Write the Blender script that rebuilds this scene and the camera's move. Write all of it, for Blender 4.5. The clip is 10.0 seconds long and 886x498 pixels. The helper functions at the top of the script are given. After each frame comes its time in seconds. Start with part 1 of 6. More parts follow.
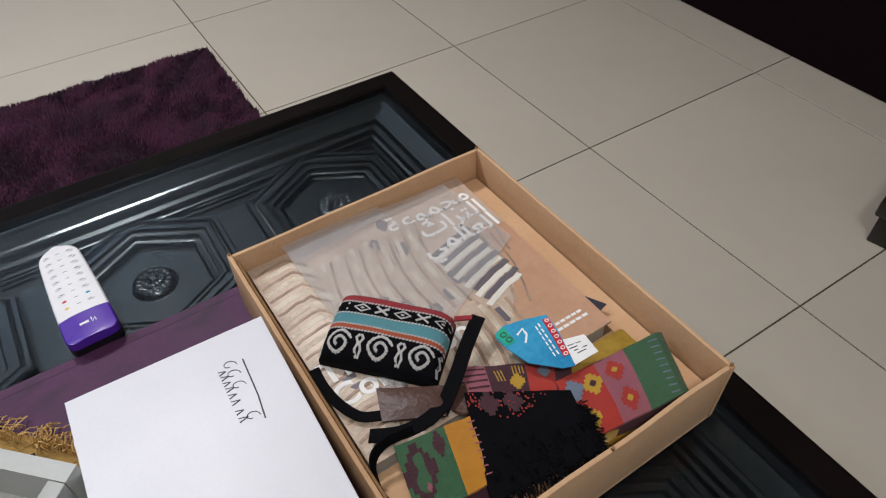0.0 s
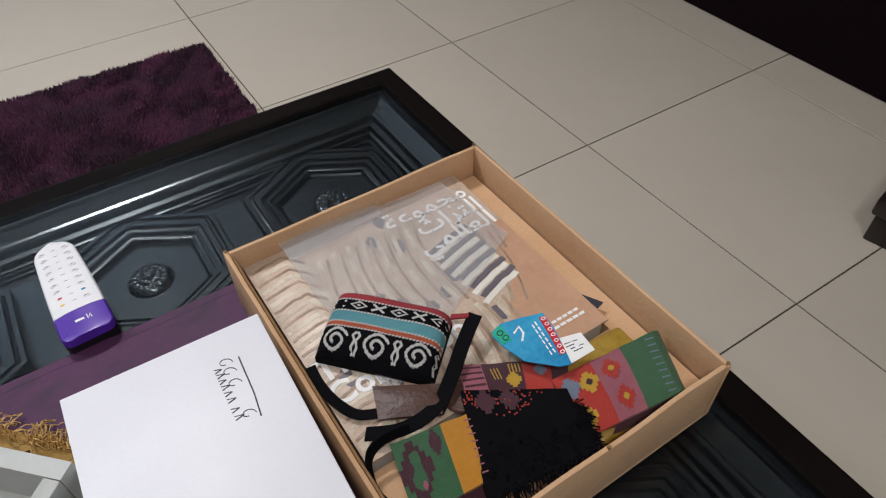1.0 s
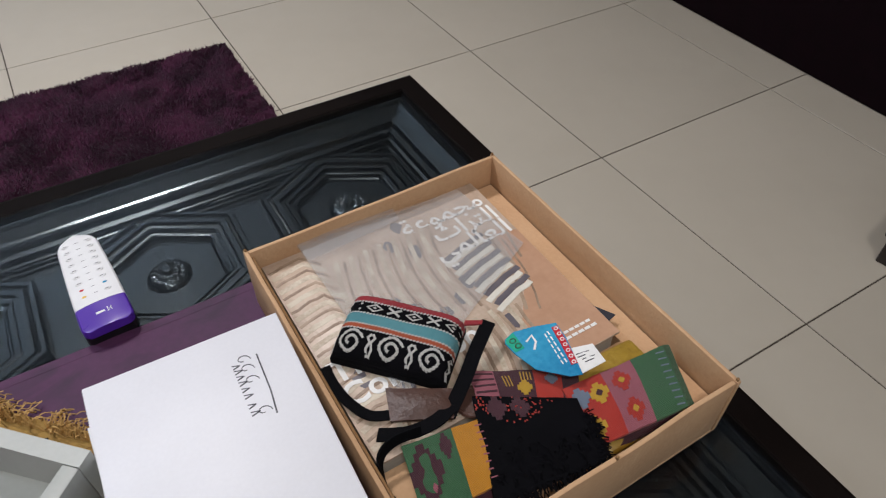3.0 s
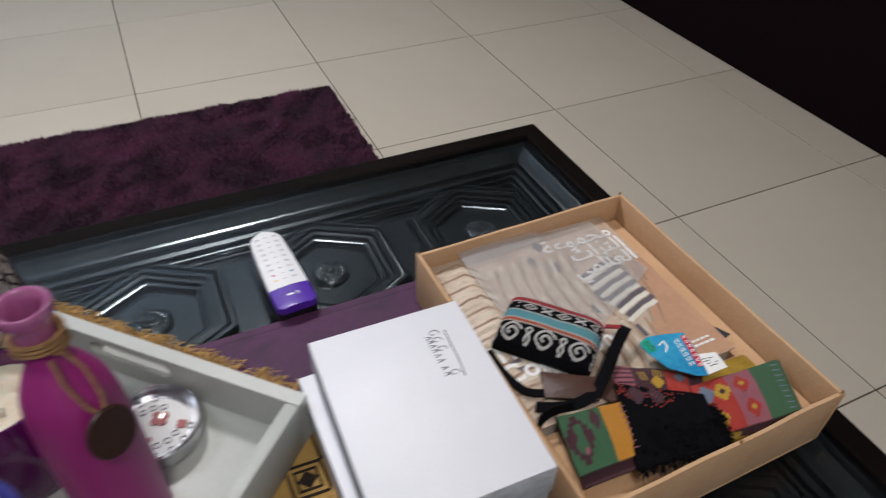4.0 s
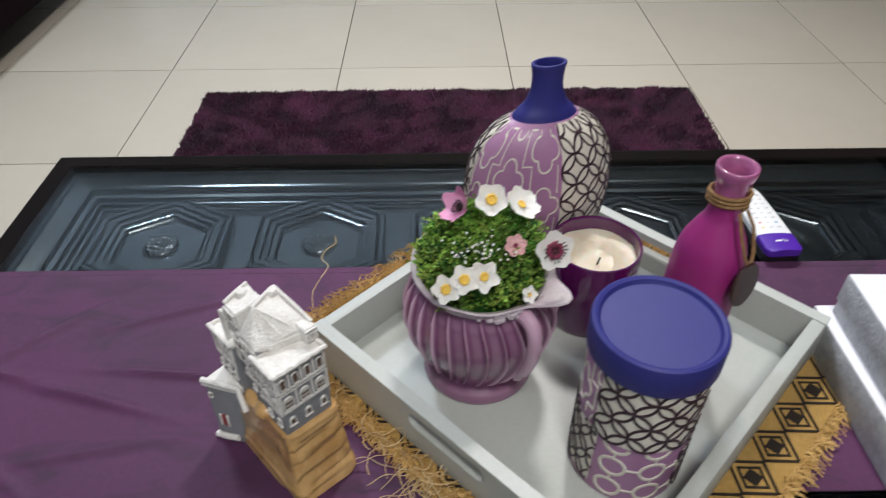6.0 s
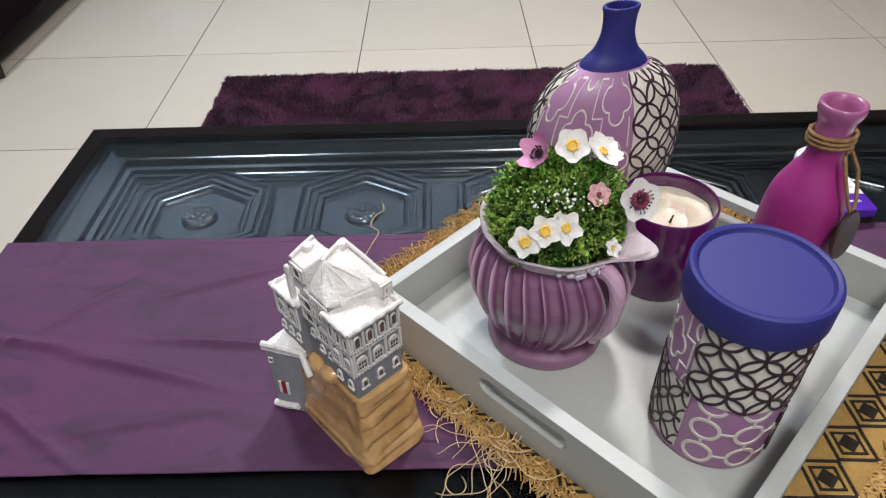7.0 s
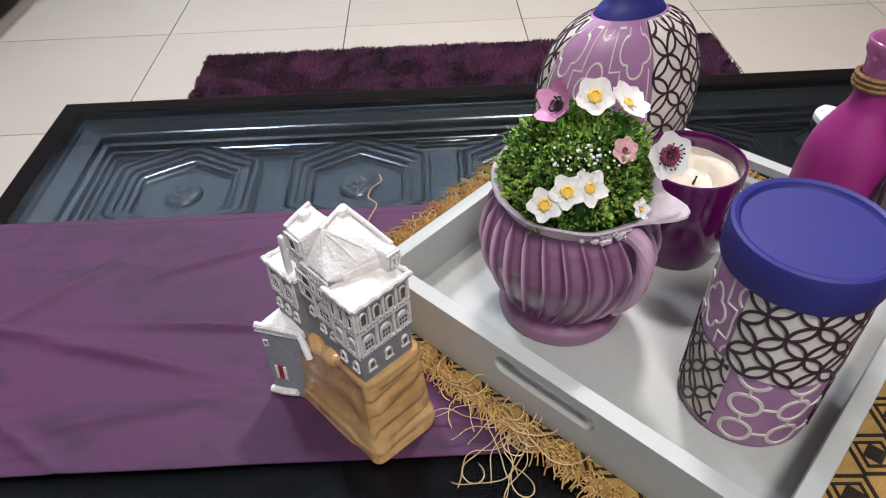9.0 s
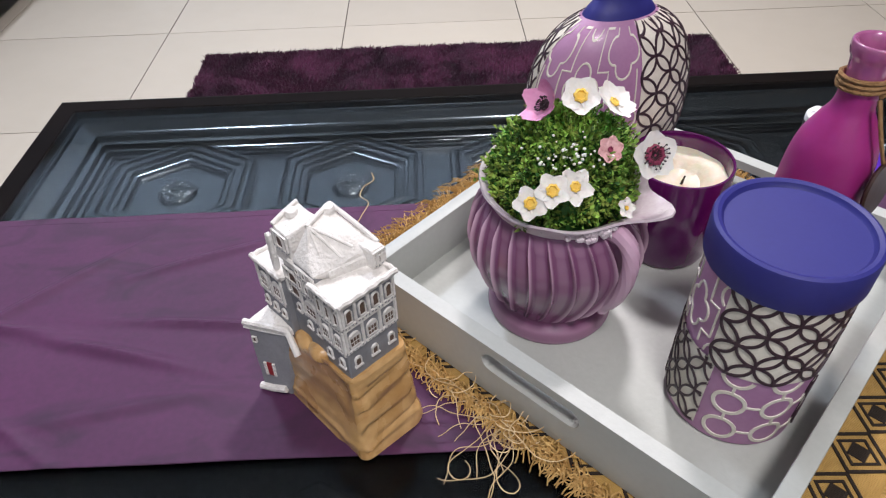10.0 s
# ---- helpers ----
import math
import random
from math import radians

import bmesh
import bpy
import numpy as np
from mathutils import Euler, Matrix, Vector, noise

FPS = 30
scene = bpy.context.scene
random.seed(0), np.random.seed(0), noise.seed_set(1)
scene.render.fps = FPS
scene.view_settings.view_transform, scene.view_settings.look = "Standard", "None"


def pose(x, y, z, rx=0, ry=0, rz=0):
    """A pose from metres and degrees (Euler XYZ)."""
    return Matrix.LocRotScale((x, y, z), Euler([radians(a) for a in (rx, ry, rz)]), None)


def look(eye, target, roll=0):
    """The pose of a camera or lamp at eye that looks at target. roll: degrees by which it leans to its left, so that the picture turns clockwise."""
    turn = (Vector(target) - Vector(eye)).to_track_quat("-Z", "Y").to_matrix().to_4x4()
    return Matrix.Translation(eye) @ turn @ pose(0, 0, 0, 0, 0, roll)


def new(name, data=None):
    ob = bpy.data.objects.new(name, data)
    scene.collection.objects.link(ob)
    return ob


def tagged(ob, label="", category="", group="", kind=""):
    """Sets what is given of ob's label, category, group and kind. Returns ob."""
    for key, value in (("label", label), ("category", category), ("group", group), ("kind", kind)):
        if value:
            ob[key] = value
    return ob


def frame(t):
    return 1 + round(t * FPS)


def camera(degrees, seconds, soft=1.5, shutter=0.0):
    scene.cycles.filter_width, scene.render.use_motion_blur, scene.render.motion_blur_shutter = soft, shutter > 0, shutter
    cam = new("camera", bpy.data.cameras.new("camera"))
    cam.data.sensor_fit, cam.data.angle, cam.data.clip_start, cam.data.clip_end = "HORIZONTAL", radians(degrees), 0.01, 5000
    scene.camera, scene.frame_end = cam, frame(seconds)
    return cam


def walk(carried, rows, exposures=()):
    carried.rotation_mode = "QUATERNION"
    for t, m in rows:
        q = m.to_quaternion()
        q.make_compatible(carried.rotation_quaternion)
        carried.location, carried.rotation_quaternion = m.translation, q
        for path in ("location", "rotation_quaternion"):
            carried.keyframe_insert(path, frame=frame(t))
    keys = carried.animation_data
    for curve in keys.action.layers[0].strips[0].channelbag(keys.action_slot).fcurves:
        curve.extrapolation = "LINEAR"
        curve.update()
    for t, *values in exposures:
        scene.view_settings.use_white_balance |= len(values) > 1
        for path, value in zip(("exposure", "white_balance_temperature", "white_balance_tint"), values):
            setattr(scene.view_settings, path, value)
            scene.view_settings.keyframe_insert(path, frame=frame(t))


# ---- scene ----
cam = camera(66.2, 10.0, soft=1.15, shutter=0.45)
PATH = [
    (0, (-1.004, -1.541, 1.02), (-0.275, -0.348, -0.409), -1.9),
    (0.5, (-1.003, -1.541, 1.02), (-0.275, -0.35, -0.412), -1.8),
    (1, (-1.003, -1.54, 1.02), (-0.271, -0.357, -0.417), -1.5),
    (1.5, (-1.001, -1.54, 1.021), (-0.267, -0.357, -0.415), -1.4),
    (2, (-1.001, -1.536, 1.019), (-0.264, -0.352, -0.415), -1.2),
    (3.3, (-1.023, -1.546, 1.032), (-0.322, -0.312, -0.377), 0.8),
    (3.5, (-1.044, -1.551, 1.038), (-0.345, -0.29, -0.348), 1.9),
    (4, (-1.15, -1.588, 1.073), (-0.491, -0.228, -0.238), 1.7),
    (4.5, (-1.263, -1.617, 1.09), (-0.71, -0.187, -0.194), 0.8),
    (5, (-1.364, -1.635, 1.099), (-0.999, -0.103, -0.133), 1.3),
    (5.5, (-1.406, -1.652, 1.091), (-1.205, -0.094, -0.147), 1.7),
    (6, (-1.468, -1.671, 1.077), (-1.449, -0.147, -0.218), -0.3),
    (7.5, (-1.526, -1.658, 1.01), (-1.535, -0.16, -0.315), -1.7),
    (8, (-1.538, -1.649, 0.996), (-1.547, -0.189, -0.371), -1.2),
    (8.5, (-1.53, -1.635, 0.994), (-1.524, -0.176, -0.374), -2.1),
    (9, (-1.533, -1.635, 0.993), (-1.511, -0.158, -0.356), -2.2),
    (9.5, (-1.532, -1.635, 0.991), (-1.513, -0.168, -0.368), -2.2),
    (10, (-1.524, -1.639, 0.994), (-1.503, -0.162, -0.354), -2.0),
]
walk(cam, [(t, look(eye, target, roll)) for t, eye, target, roll in PATH],
     [(0, -0.43, 6340, 10), (3.5, -0.45, 6340, 10), (4.5, -0.42, 6330, 9), (5.0, -0.29, 6300, 7), (5.5, -0.14, 6300, 6), (6.0, -0.04, 6330, 7), (7.5, 0.18, 6310, 12), (10, 0.22, 6310, 14)])

# ---- light ----
world = bpy.data.worlds.new("room_world")
scene.world = world
world.use_nodes = True
world.node_tree.nodes["Background"].inputs[0].default_value = (0.5, 0.55, 0.6, 1)
world.node_tree.nodes["Background"].inputs[1].default_value = 0.05


def ceiling_or_fill_lamp(name, x, y, z, size, watts, colour, shape="DISK", spread=180):
    data = bpy.data.lights.new(name, "AREA")
    data.shape, data.size, data.energy, data.color = shape, size, watts, colour
    data.spread = radians(spread)
    ob = new(name, data)
    ob.matrix_world = pose(x, y, z)
    return ob


ceiling_or_fill_lamp("ceiling_or_fill_lamp", -1.05, 0.15, 2.74, 0.30, 38, (1.0, 0.94, 0.93), spread=150)
ceiling_or_fill_lamp("ceiling_or_fill_lamp", -2.40, 0.20, 2.74, 0.34, 25, (0.88, 0.95, 1.08), spread=150)
# unseen fill behind the camera, added to light the fronts of things
ceiling_or_fill_lamp("ceiling_or_fill_lamp", -1.3, -2.3, 2.74, 0.5, 33, (1.0, 0.95, 0.93))
# unseen cool uplight added to brighten the ceiling that the table glass mirrors
uplight_fill = ceiling_or_fill_lamp("uplight_fill_lamp", -3.1, 2.80, 2.40, 4.2, 32, (0.60, 0.74, 1.0), "RECTANGLE")
uplight_fill.data.size_y = 0.12
uplight_fill.data.spread = radians(110)
uplight_fill.matrix_world = pose(-2.6, 2.52, 1.95, -128, 0, 0)

# ---- materials ----
H = 0.556          # table top
FLOOR = 0.514      # sunken panel under the glass


def rgb(h):
    """Linear colour from an sRGB hex."""
    c = [int(h[i:i + 2], 16) / 255 for i in (0, 2, 4)]
    return tuple(v / 12.92 if v < 0.04045 else ((v + 0.055) / 1.055) ** 2.4 for v in c) + (1,)


def material(name, a, b=None, rough=0.5, scale=40.0, fine=300.0, bump=0.1, metal=0.0, coat=0.0, spec=0.5, mix=0.5, random_tint=0.0, sheen=0.0, stretch=(1, 1, 1), trans=0.0, sub=0.0):
    """Two colours mixed by broad and fine noise, with fine relief and uneven gloss."""
    m = bpy.data.materials.new(name)
    m.use_nodes = True
    n, l = m.node_tree.nodes, m.node_tree.links
    p = n["Principled BSDF"]
    co = n.new("ShaderNodeTexCoord")
    mp = n.new("ShaderNodeMapping")
    mp.inputs["Scale"].default_value = stretch
    l.new(co.outputs["Object"], mp.inputs[0])
    n1, n2 = n.new("ShaderNodeTexNoise"), n.new("ShaderNodeTexNoise")
    for t, s, d in ((n1, scale, 4), (n2, fine, 3)):
        t.inputs["Scale"].default_value = s
        t.inputs["Detail"].default_value = d
        l.new(mp.outputs[0], t.inputs["Vector"])
    add = n.new("ShaderNodeMath")
    add.operation = "MULTIPLY_ADD"
    l.new(n2.outputs["Fac"], add.inputs[0])
    add.inputs[1].default_value = 0.4
    l.new(n1.outputs["Fac"], add.inputs[2])
    mr = n.new("ShaderNodeMapRange")
    mr.inputs[1].default_value, mr.inputs[2].default_value = 0.5 + 0.2 - mix * 0.5, 0.7 + mix * 0.5
    l.new(add.outputs[0], mr.inputs[0])
    mx = n.new("ShaderNodeMix")
    mx.data_type = "RGBA"
    mx.inputs[6].default_value, mx.inputs[7].default_value = a, b or a
    l.new(mr.outputs[0], mx.inputs[0])
    out = mx.outputs[2]
    if random_tint:
        oi = n.new("ShaderNodeObjectInfo")
        hs = n.new("ShaderNodeHueSaturation")
        m2 = n.new("ShaderNodeMapRange")
        m2.inputs[3].default_value, m2.inputs[4].default_value = 1 - random_tint, 1 + random_tint
        l.new(oi.outputs["Random"], m2.inputs[0])
        l.new(m2.outputs[0], hs.inputs["Value"])
        l.new(out, hs.inputs["Color"])
        out = hs.outputs[0]
    l.new(out, p.inputs["Base Color"])
    r = n.new("ShaderNodeMapRange")
    r.inputs[3].default_value, r.inputs[4].default_value = max(0.02, rough - 0.08), min(1, rough + 0.08)
    l.new(n1.outputs["Fac"], r.inputs[0])
    l.new(r.outputs[0], p.inputs["Roughness"])
    p.inputs["Metallic"].default_value, p.inputs["Coat Weight"].default_value = metal, coat
    p.inputs["Specular IOR Level"].default_value = spec
    p.inputs["Sheen Weight"].default_value = sheen
    p.inputs["Transmission Weight"].default_value = trans
    if sub:
        p.inputs["Subsurface Weight"].default_value = sub
        p.inputs["Subsurface Scale"].default_value = 0.01
    if bump:
        bp = n.new("ShaderNodeBump")
        bp.inputs["Strength"].default_value, bp.inputs["Distance"].default_value = bump, 0.002
        l.new(n2.outputs["Fac"], bp.inputs["Height"])
        l.new(bp.outputs[0], p.inputs["Normal"])
    return m


def woven(name, a, b, threads=900.0, rough=0.9, bump=0.5, sheen=0.2, mix=0.5, scale=25.0):
    """Cloth: two crossed sets of threads over a mottled dye."""
    m = material(name, a, b, rough, scale, 200, 0, sheen=sheen, mix=mix)
    n, l = m.node_tree.nodes, m.node_tree.links
    co = n.new("ShaderNodeTexCoord")
    hs = []
    for d in ("X", "Y"):
        w = n.new("ShaderNodeTexWave")
        w.bands_direction = d
        w.inputs["Scale"].default_value = threads / 6.28 * 2.0
        w.inputs["Distortion"].default_value = 0.6
        w.inputs["Detail Scale"].default_value = 30
        l.new(co.outputs["Object"], w.inputs["Vector"])
        hs.append(w.outputs["Fac"])
    ad = n.new("ShaderNodeMath")
    ad.operation = "MULTIPLY"
    l.new(hs[0], ad.inputs[0]), l.new(hs[1], ad.inputs[1])
    bp = n.new("ShaderNodeBump")
    bp.inputs["Strength"].default_value, bp.inputs["Distance"].default_value = bump, 0.0008
    l.new(ad.outputs[0], bp.inputs["Height"])
    l.new(bp.outputs[0], n["Principled BSDF"].inputs["Normal"])
    return m


def clear(name, tint, ior=1.45, rough=0.0, haze=0.0):
    """A thin clear sheet: gloss by Fresnel over a see-through tint."""
    m = bpy.data.materials.new(name)
    m.use_nodes = True
    n, l = m.node_tree.nodes, m.node_tree.links
    n.remove(n["Principled BSDF"])
    tr, gl, fr, mx = n.new("ShaderNodeBsdfTransparent"), n.new("ShaderNodeBsdfGlossy"), n.new("ShaderNodeLayerWeight"), n.new("ShaderNodeMixShader")
    tr.inputs[0].default_value = tint
    gl.inputs["Roughness"].default_value = rough
    fr.inputs[0].default_value = 0.5
    pw, ma = n.new("ShaderNodeMath"), n.new("ShaderNodeMath")
    pw.operation, ma.operation = "POWER", "MULTIPLY_ADD"
    f0 = ((ior - 1) / (ior + 1)) ** 2
    pw.inputs[1].default_value, ma.inputs[1].default_value, ma.inputs[2].default_value = 5.0, 1 - f0, f0
    l.new(fr.outputs["Facing"], pw.inputs[0]), l.new(pw.outputs[0], ma.inputs[0])
    base = tr.outputs[0]
    if haze:
        df, m2 = n.new("ShaderNodeBsdfDiffuse"), n.new("ShaderNodeMixShader")
        df.inputs[0].default_value = (0.8, 0.8, 0.8, 1)
        m2.inputs[0].default_value = haze
        l.new(base, m2.inputs[1]), l.new(df.outputs[0], m2.inputs[2])
        base = m2.outputs[0]
    l.new(ma.outputs[0], mx.inputs[0]), l.new(base, mx.inputs[1]), l.new(gl.outputs[0], mx.inputs[2])
    l.new(mx.outputs[0], n["Material Output"].inputs[0])
    return m


M_TILE = material("cream_porcelain_tile", rgb("c1b8a8"), rgb("b6ad9d"), 0.34, 3, 18, 0.0, random_tint=0.03, mix=1.0)
M_GROUT = material("brown_grout", rgb("40372f"), rgb("52483e"), 0.9, 20, 300, 0.3)
M_WALL = material("pale_wall_paint", rgb("c8cdd0"), rgb("bfc5c9"), 0.85, 3, 250, 0.1)
M_DARKWALL = material("dark_plum_wall_paint", rgb("38262e"), rgb("30202a"), 0.8, 3, 250, 0.1)
M_CEIL = material("white_ceiling_paint", rgb("dcdcd8"), rgb("d4d4d0"), 0.9, 3, 250, 0.1)
M_SOFA = woven("dark_maroon_upholstery", rgb("10070b"), rgb("16090f"), 500, 0.95, 0.3, 0.0)
M_SOFA.node_tree.nodes["Principled BSDF"].inputs["Specular IOR Level"].default_value = 0.08
M_DARKWOOD = material("dark_stained_wood", rgb("1a1210"), rgb("241916"), 0.35, 30, 200, 0.05, stretch=(1, 8, 8))
M_LACQUER = material("black_brown_lacquer", rgb("0e0a09"), rgb("15100e"), 0.45, 12, 250, 0.03, spec=0.04)
M_PANEL = material("black_moulded_panel", rgb("0a0b0f"), rgb("101217"), 0.2, 14, 260, 0.0, coat=0.8, spec=0.6)
M_PANEL.node_tree.nodes["Principled BSDF"].inputs["Coat Roughness"].default_value = 0.22
M_GLASS = clear("table_glass", (0.90, 0.94, 0.95, 1), 1.33)
M_RUG = material("plum_shag_pile", rgb("370f2b"), rgb("531b3e"), 0.9, 5.5, 38, 0, sheen=0.1, mix=0.3)
M_RUGBASE = material("plum_rug_backing", rgb("2a0c22"), rgb("38112c"), 0.95, 20, 200, 0.3)
M_RUNNER = woven("purple_satin_runner", rgb("3c173a"), rgb("50204a"), 1500, 0.7, 0.05, 0.08, scale=6, mix=0.45)


def blotched(m, colour, scale, lo, hi, amount, stretch=(1, 1, 1)):
    """Irregular noise patches of a second colour over a material."""
    n, l = m.node_tree.nodes, m.node_tree.links
    p = n["Principled BSDF"]
    old = p.inputs["Base Color"].links[0].from_socket
    co, mp, nz, mr, mx = n.new("ShaderNodeTexCoord"), n.new("ShaderNodeMapping"), n.new("ShaderNodeTexNoise"), n.new("ShaderNodeMapRange"), n.new("ShaderNodeMix")
    mp.inputs["Scale"].default_value = stretch
    nz.inputs["Scale"].default_value, nz.inputs["Detail"].default_value, nz.inputs["Distortion"].default_value = scale, 3, 1.2
    mr.inputs[1].default_value, mr.inputs[2].default_value, mr.inputs[4].default_value = lo, hi, amount
    l.new(co.outputs["Object"], mp.inputs[0]), l.new(mp.outputs[0], nz.inputs["Vector"]), l.new(nz.outputs["Fac"], mr.inputs[0])
    mx.data_type = "RGBA"
    mx.inputs[7].default_value = colour
    l.new(mr.outputs[0], mx.inputs[0]), l.new(old, mx.inputs[6]), l.new(mx.outputs[2], p.inputs["Base Color"])


def leaf_tints(m, amount):
    """Each small leaf its own shade."""
    n, l = m.node_tree.nodes, m.node_tree.links
    p = n["Principled BSDF"]
    old = p.inputs["Base Color"].links[0].from_socket
    ge, mr, m2, hs = n.new("ShaderNodeNewGeometry"), n.new("ShaderNodeMapRange"), n.new("ShaderNodeMapRange"), n.new("ShaderNodeHueSaturation")
    mr.inputs[3].default_value, mr.inputs[4].default_value = 1 - amount, 1 + amount
    m2.inputs[3].default_value, m2.inputs[4].default_value = 0.475, 0.53
    l.new(ge.outputs["Random Per Island"], mr.inputs[0]), l.new(ge.outputs["Random Per Island"], m2.inputs[0])
    l.new(mr.outputs[0], hs.inputs["Value"]), l.new(m2.outputs[0], hs.inputs["Hue"])
    l.new(old, hs.inputs["Color"]), l.new(hs.outputs[0], p.inputs["Base Color"])


# dark patches put the shade of soft folds into the cloth's colour
blotched(M_RUNNER, rgb("2a0f2c"), 12, 0.53, 0.70, 0.8, (0.8, 1.9, 1))
M_MAT = woven("ochre_woven_mat", rgb("a07c3c"), rgb("bf9a52"), 700, 0.95, 0.8, 0.1)
M_MATBLACK = woven("black_mat_weave", rgb("1c150f"), rgb("2c2118"), 700, 0.95, 0.6, 0.0)
M_STRAW = material("raw_jute_fringe", rgb("ad8446"), rgb("d6b272"), 0.9, 60, 500, 0)
M_THREAD = material("pale_jute_thread", rgb("bfa070"), rgb("d8c096"), 0.9, 60, 500, 0)
M_TRAY = material("grey_white_painted_wood", rgb("b7bab4"), rgb("acafa9"), 0.45, 9, 220, 0.08, stretch=(1, 1, 1))
M_CARD = material("brown_corrugated_card", rgb("c9a47e"), rgb("ba936d"), 0.85, 14, 300, 0.25)
M_CARDEDGE = material("raw_card_edge", rgb("7d5b39"), rgb("94714a"), 0.95, 200, 600, 0.5)
M_WHITEBOX = material("white_coated_card", rgb("e4e4e8"), rgb("dcdce0"), 0.5, 12, 400, 0.03)
M_EMBOSS = material("grey_embossed_paper", rgb("a7a9ae"), rgb("c6c8cc"), 0.75, 90, 260, 0.7)
M_INK = material("dark_grey_print", rgb("35353a"), rgb("404046"), 0.6, 100, 400, 0)
M_WHITEINK = material("white_print", rgb("ecebe8"), rgb("e4e3df"), 0.6, 100, 400, 0)
M_WHITEPLASTIC = material("white_plastic", rgb("e6e6e6"), rgb("dedede"), 0.32, 60, 600, 0.02)
M_PURPLEPLASTIC = material("purple_plastic", rgb("4a2199"), rgb("51279f"), 0.3, 60, 600, 0.02)
M_BLACKPLASTIC = material("black_plastic", rgb("101012"), rgb("17171a"), 0.35, 60, 600, 0.05)
M_KEY = material("pale_grey_key", rgb("cfcfd0"), rgb("d8d8d8"), 0.5, 60, 600, 0.02)
M_BLUE = material("indigo_gloss_enamel", rgb("2a2a70"), rgb("2e2f77"), 0.5, 20, 300, 0.02, spec=0.35)
M_MAUVE = material("mauve_satin_glaze", rgb("9d6f95"), rgb("ab7fa2"), 0.42, 25, 300, 0.05, coat=0.1)
M_CREAM = material("cream_raised_paint", rgb("dedacd"), rgb("cfc9bb"), 0.55, 60, 400, 0.2)
M_PLUMLINE = material("dark_plum_paint", rgb("2e1b26"), rgb("3a2530"), 0.5, 60, 400, 0.2)
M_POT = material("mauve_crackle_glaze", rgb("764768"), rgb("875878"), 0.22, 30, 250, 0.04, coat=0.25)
def ridge_tint(m, ridge, groove):
    """Mixes in a paler colour over ridges and a darker one between them, by pointiness."""
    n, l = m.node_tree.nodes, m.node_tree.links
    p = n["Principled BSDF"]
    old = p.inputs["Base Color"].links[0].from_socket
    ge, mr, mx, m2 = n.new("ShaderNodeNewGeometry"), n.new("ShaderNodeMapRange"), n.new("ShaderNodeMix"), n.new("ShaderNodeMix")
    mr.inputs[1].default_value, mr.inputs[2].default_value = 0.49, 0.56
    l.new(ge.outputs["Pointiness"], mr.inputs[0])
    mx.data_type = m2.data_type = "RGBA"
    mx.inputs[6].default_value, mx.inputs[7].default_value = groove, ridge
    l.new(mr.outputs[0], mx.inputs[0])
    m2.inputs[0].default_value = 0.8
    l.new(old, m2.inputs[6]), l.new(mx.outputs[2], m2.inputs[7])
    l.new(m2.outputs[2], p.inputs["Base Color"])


ridge_tint(M_POT, rgb("d0aec2"), rgb("6c3f60"))
M_POTLIP = material("worn_pale_glaze", rgb("ddd6d6"), rgb("bfa9b6"), 0.3, 60, 300, 0.1, coat=0.3)
M_LEAF = material("green_moss_leaf", rgb("57832c"), rgb("9cb44e"), 0.6, 25, 200, 0, mix=0.3)
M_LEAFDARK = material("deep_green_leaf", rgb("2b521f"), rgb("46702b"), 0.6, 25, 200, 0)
leaf_tints(M_LEAF, 0.45)
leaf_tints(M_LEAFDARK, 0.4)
M_PETAL = material("white_silk_petal", rgb("efebe4"), rgb("e3ddd6"), 0.7, 90, 400, 0.1, sub=0.1)
M_PINK = material("pink_silk_petal", rgb("e2a2c4"), rgb("d084ae"), 0.7, 70, 400, 0.1, sub=0.1)
M_BLUSH = material("blush_silk_petal", rgb("e0b4b4"), rgb("d79f9f"), 0.7, 90, 400, 0.1)
M_YELLOW = material("yellow_silk_centre", rgb("e3b53c"), rgb("efd070"), 0.8, 150, 500, 0.3)
M_WINE = material("wine_silk_centre", rgb("7b2545"), rgb("9e4762"), 0.8, 150, 500, 0.3)
M_STAMEN = material("black_stamen", rgb("201418"), rgb("35222a"), 0.8, 150, 500, 0.3)
M_CANDLEGLASS = material("purple_candle_glass", rgb("4a0d47"), rgb("571153"), 0.1, 20, 200, 0, coat=0.6)
M_WAX = material("ivory_wax", rgb("e3dac8"), rgb("d3c6ae"), 0.45, 40, 200, 0.3, sub=0.3)
M_WICK = material("burnt_wick", rgb("2a211b"), rgb("3b2f26"), 0.9, 200, 600, 0.3)
M_BOTTLE = material("frosted_magenta_glass", rgb("962672"), rgb("9f2c7a"), 0.42, 14, 300, 0.02, sub=0.2)
M_BOTTLERIM = material("clear_pink_glass", rgb("c670a6"), rgb("cc7cae"), 0.15, 20, 300, 0, coat=0.5, trans=0.5)
M_ROPE = material("jute_twine", rgb("7d5c36"), rgb("a9845a"), 0.9, 250, 900, 0.6)
M_TAG = material("dark_walnut_tag", rgb("2c1812"), rgb("3b2219"), 0.45, 30, 250, 0.1)
M_SILVER = material("silver_plate", rgb("d8d8dc"), rgb("c4c4c8"), 0.2, 50, 300, 0.05, metal=0.95)
M_DOME = clear("dish_glass", (0.92, 0.92, 0.92, 1), 1.5)
M_RED = material("red_enamel", rgb("9d2a26"), rgb("8a211e"), 0.35, 80, 300, 0.05)
M_SAND = material("glazed_sandstone_rock", rgb("b58a54"), rgb("d0a972"), 0.28, 34, 150, 0.2, coat=0.4, mix=0.4)
blotched(M_SAND, rgb("8a5f34"), 30, 0.55, 0.8, 0.45)
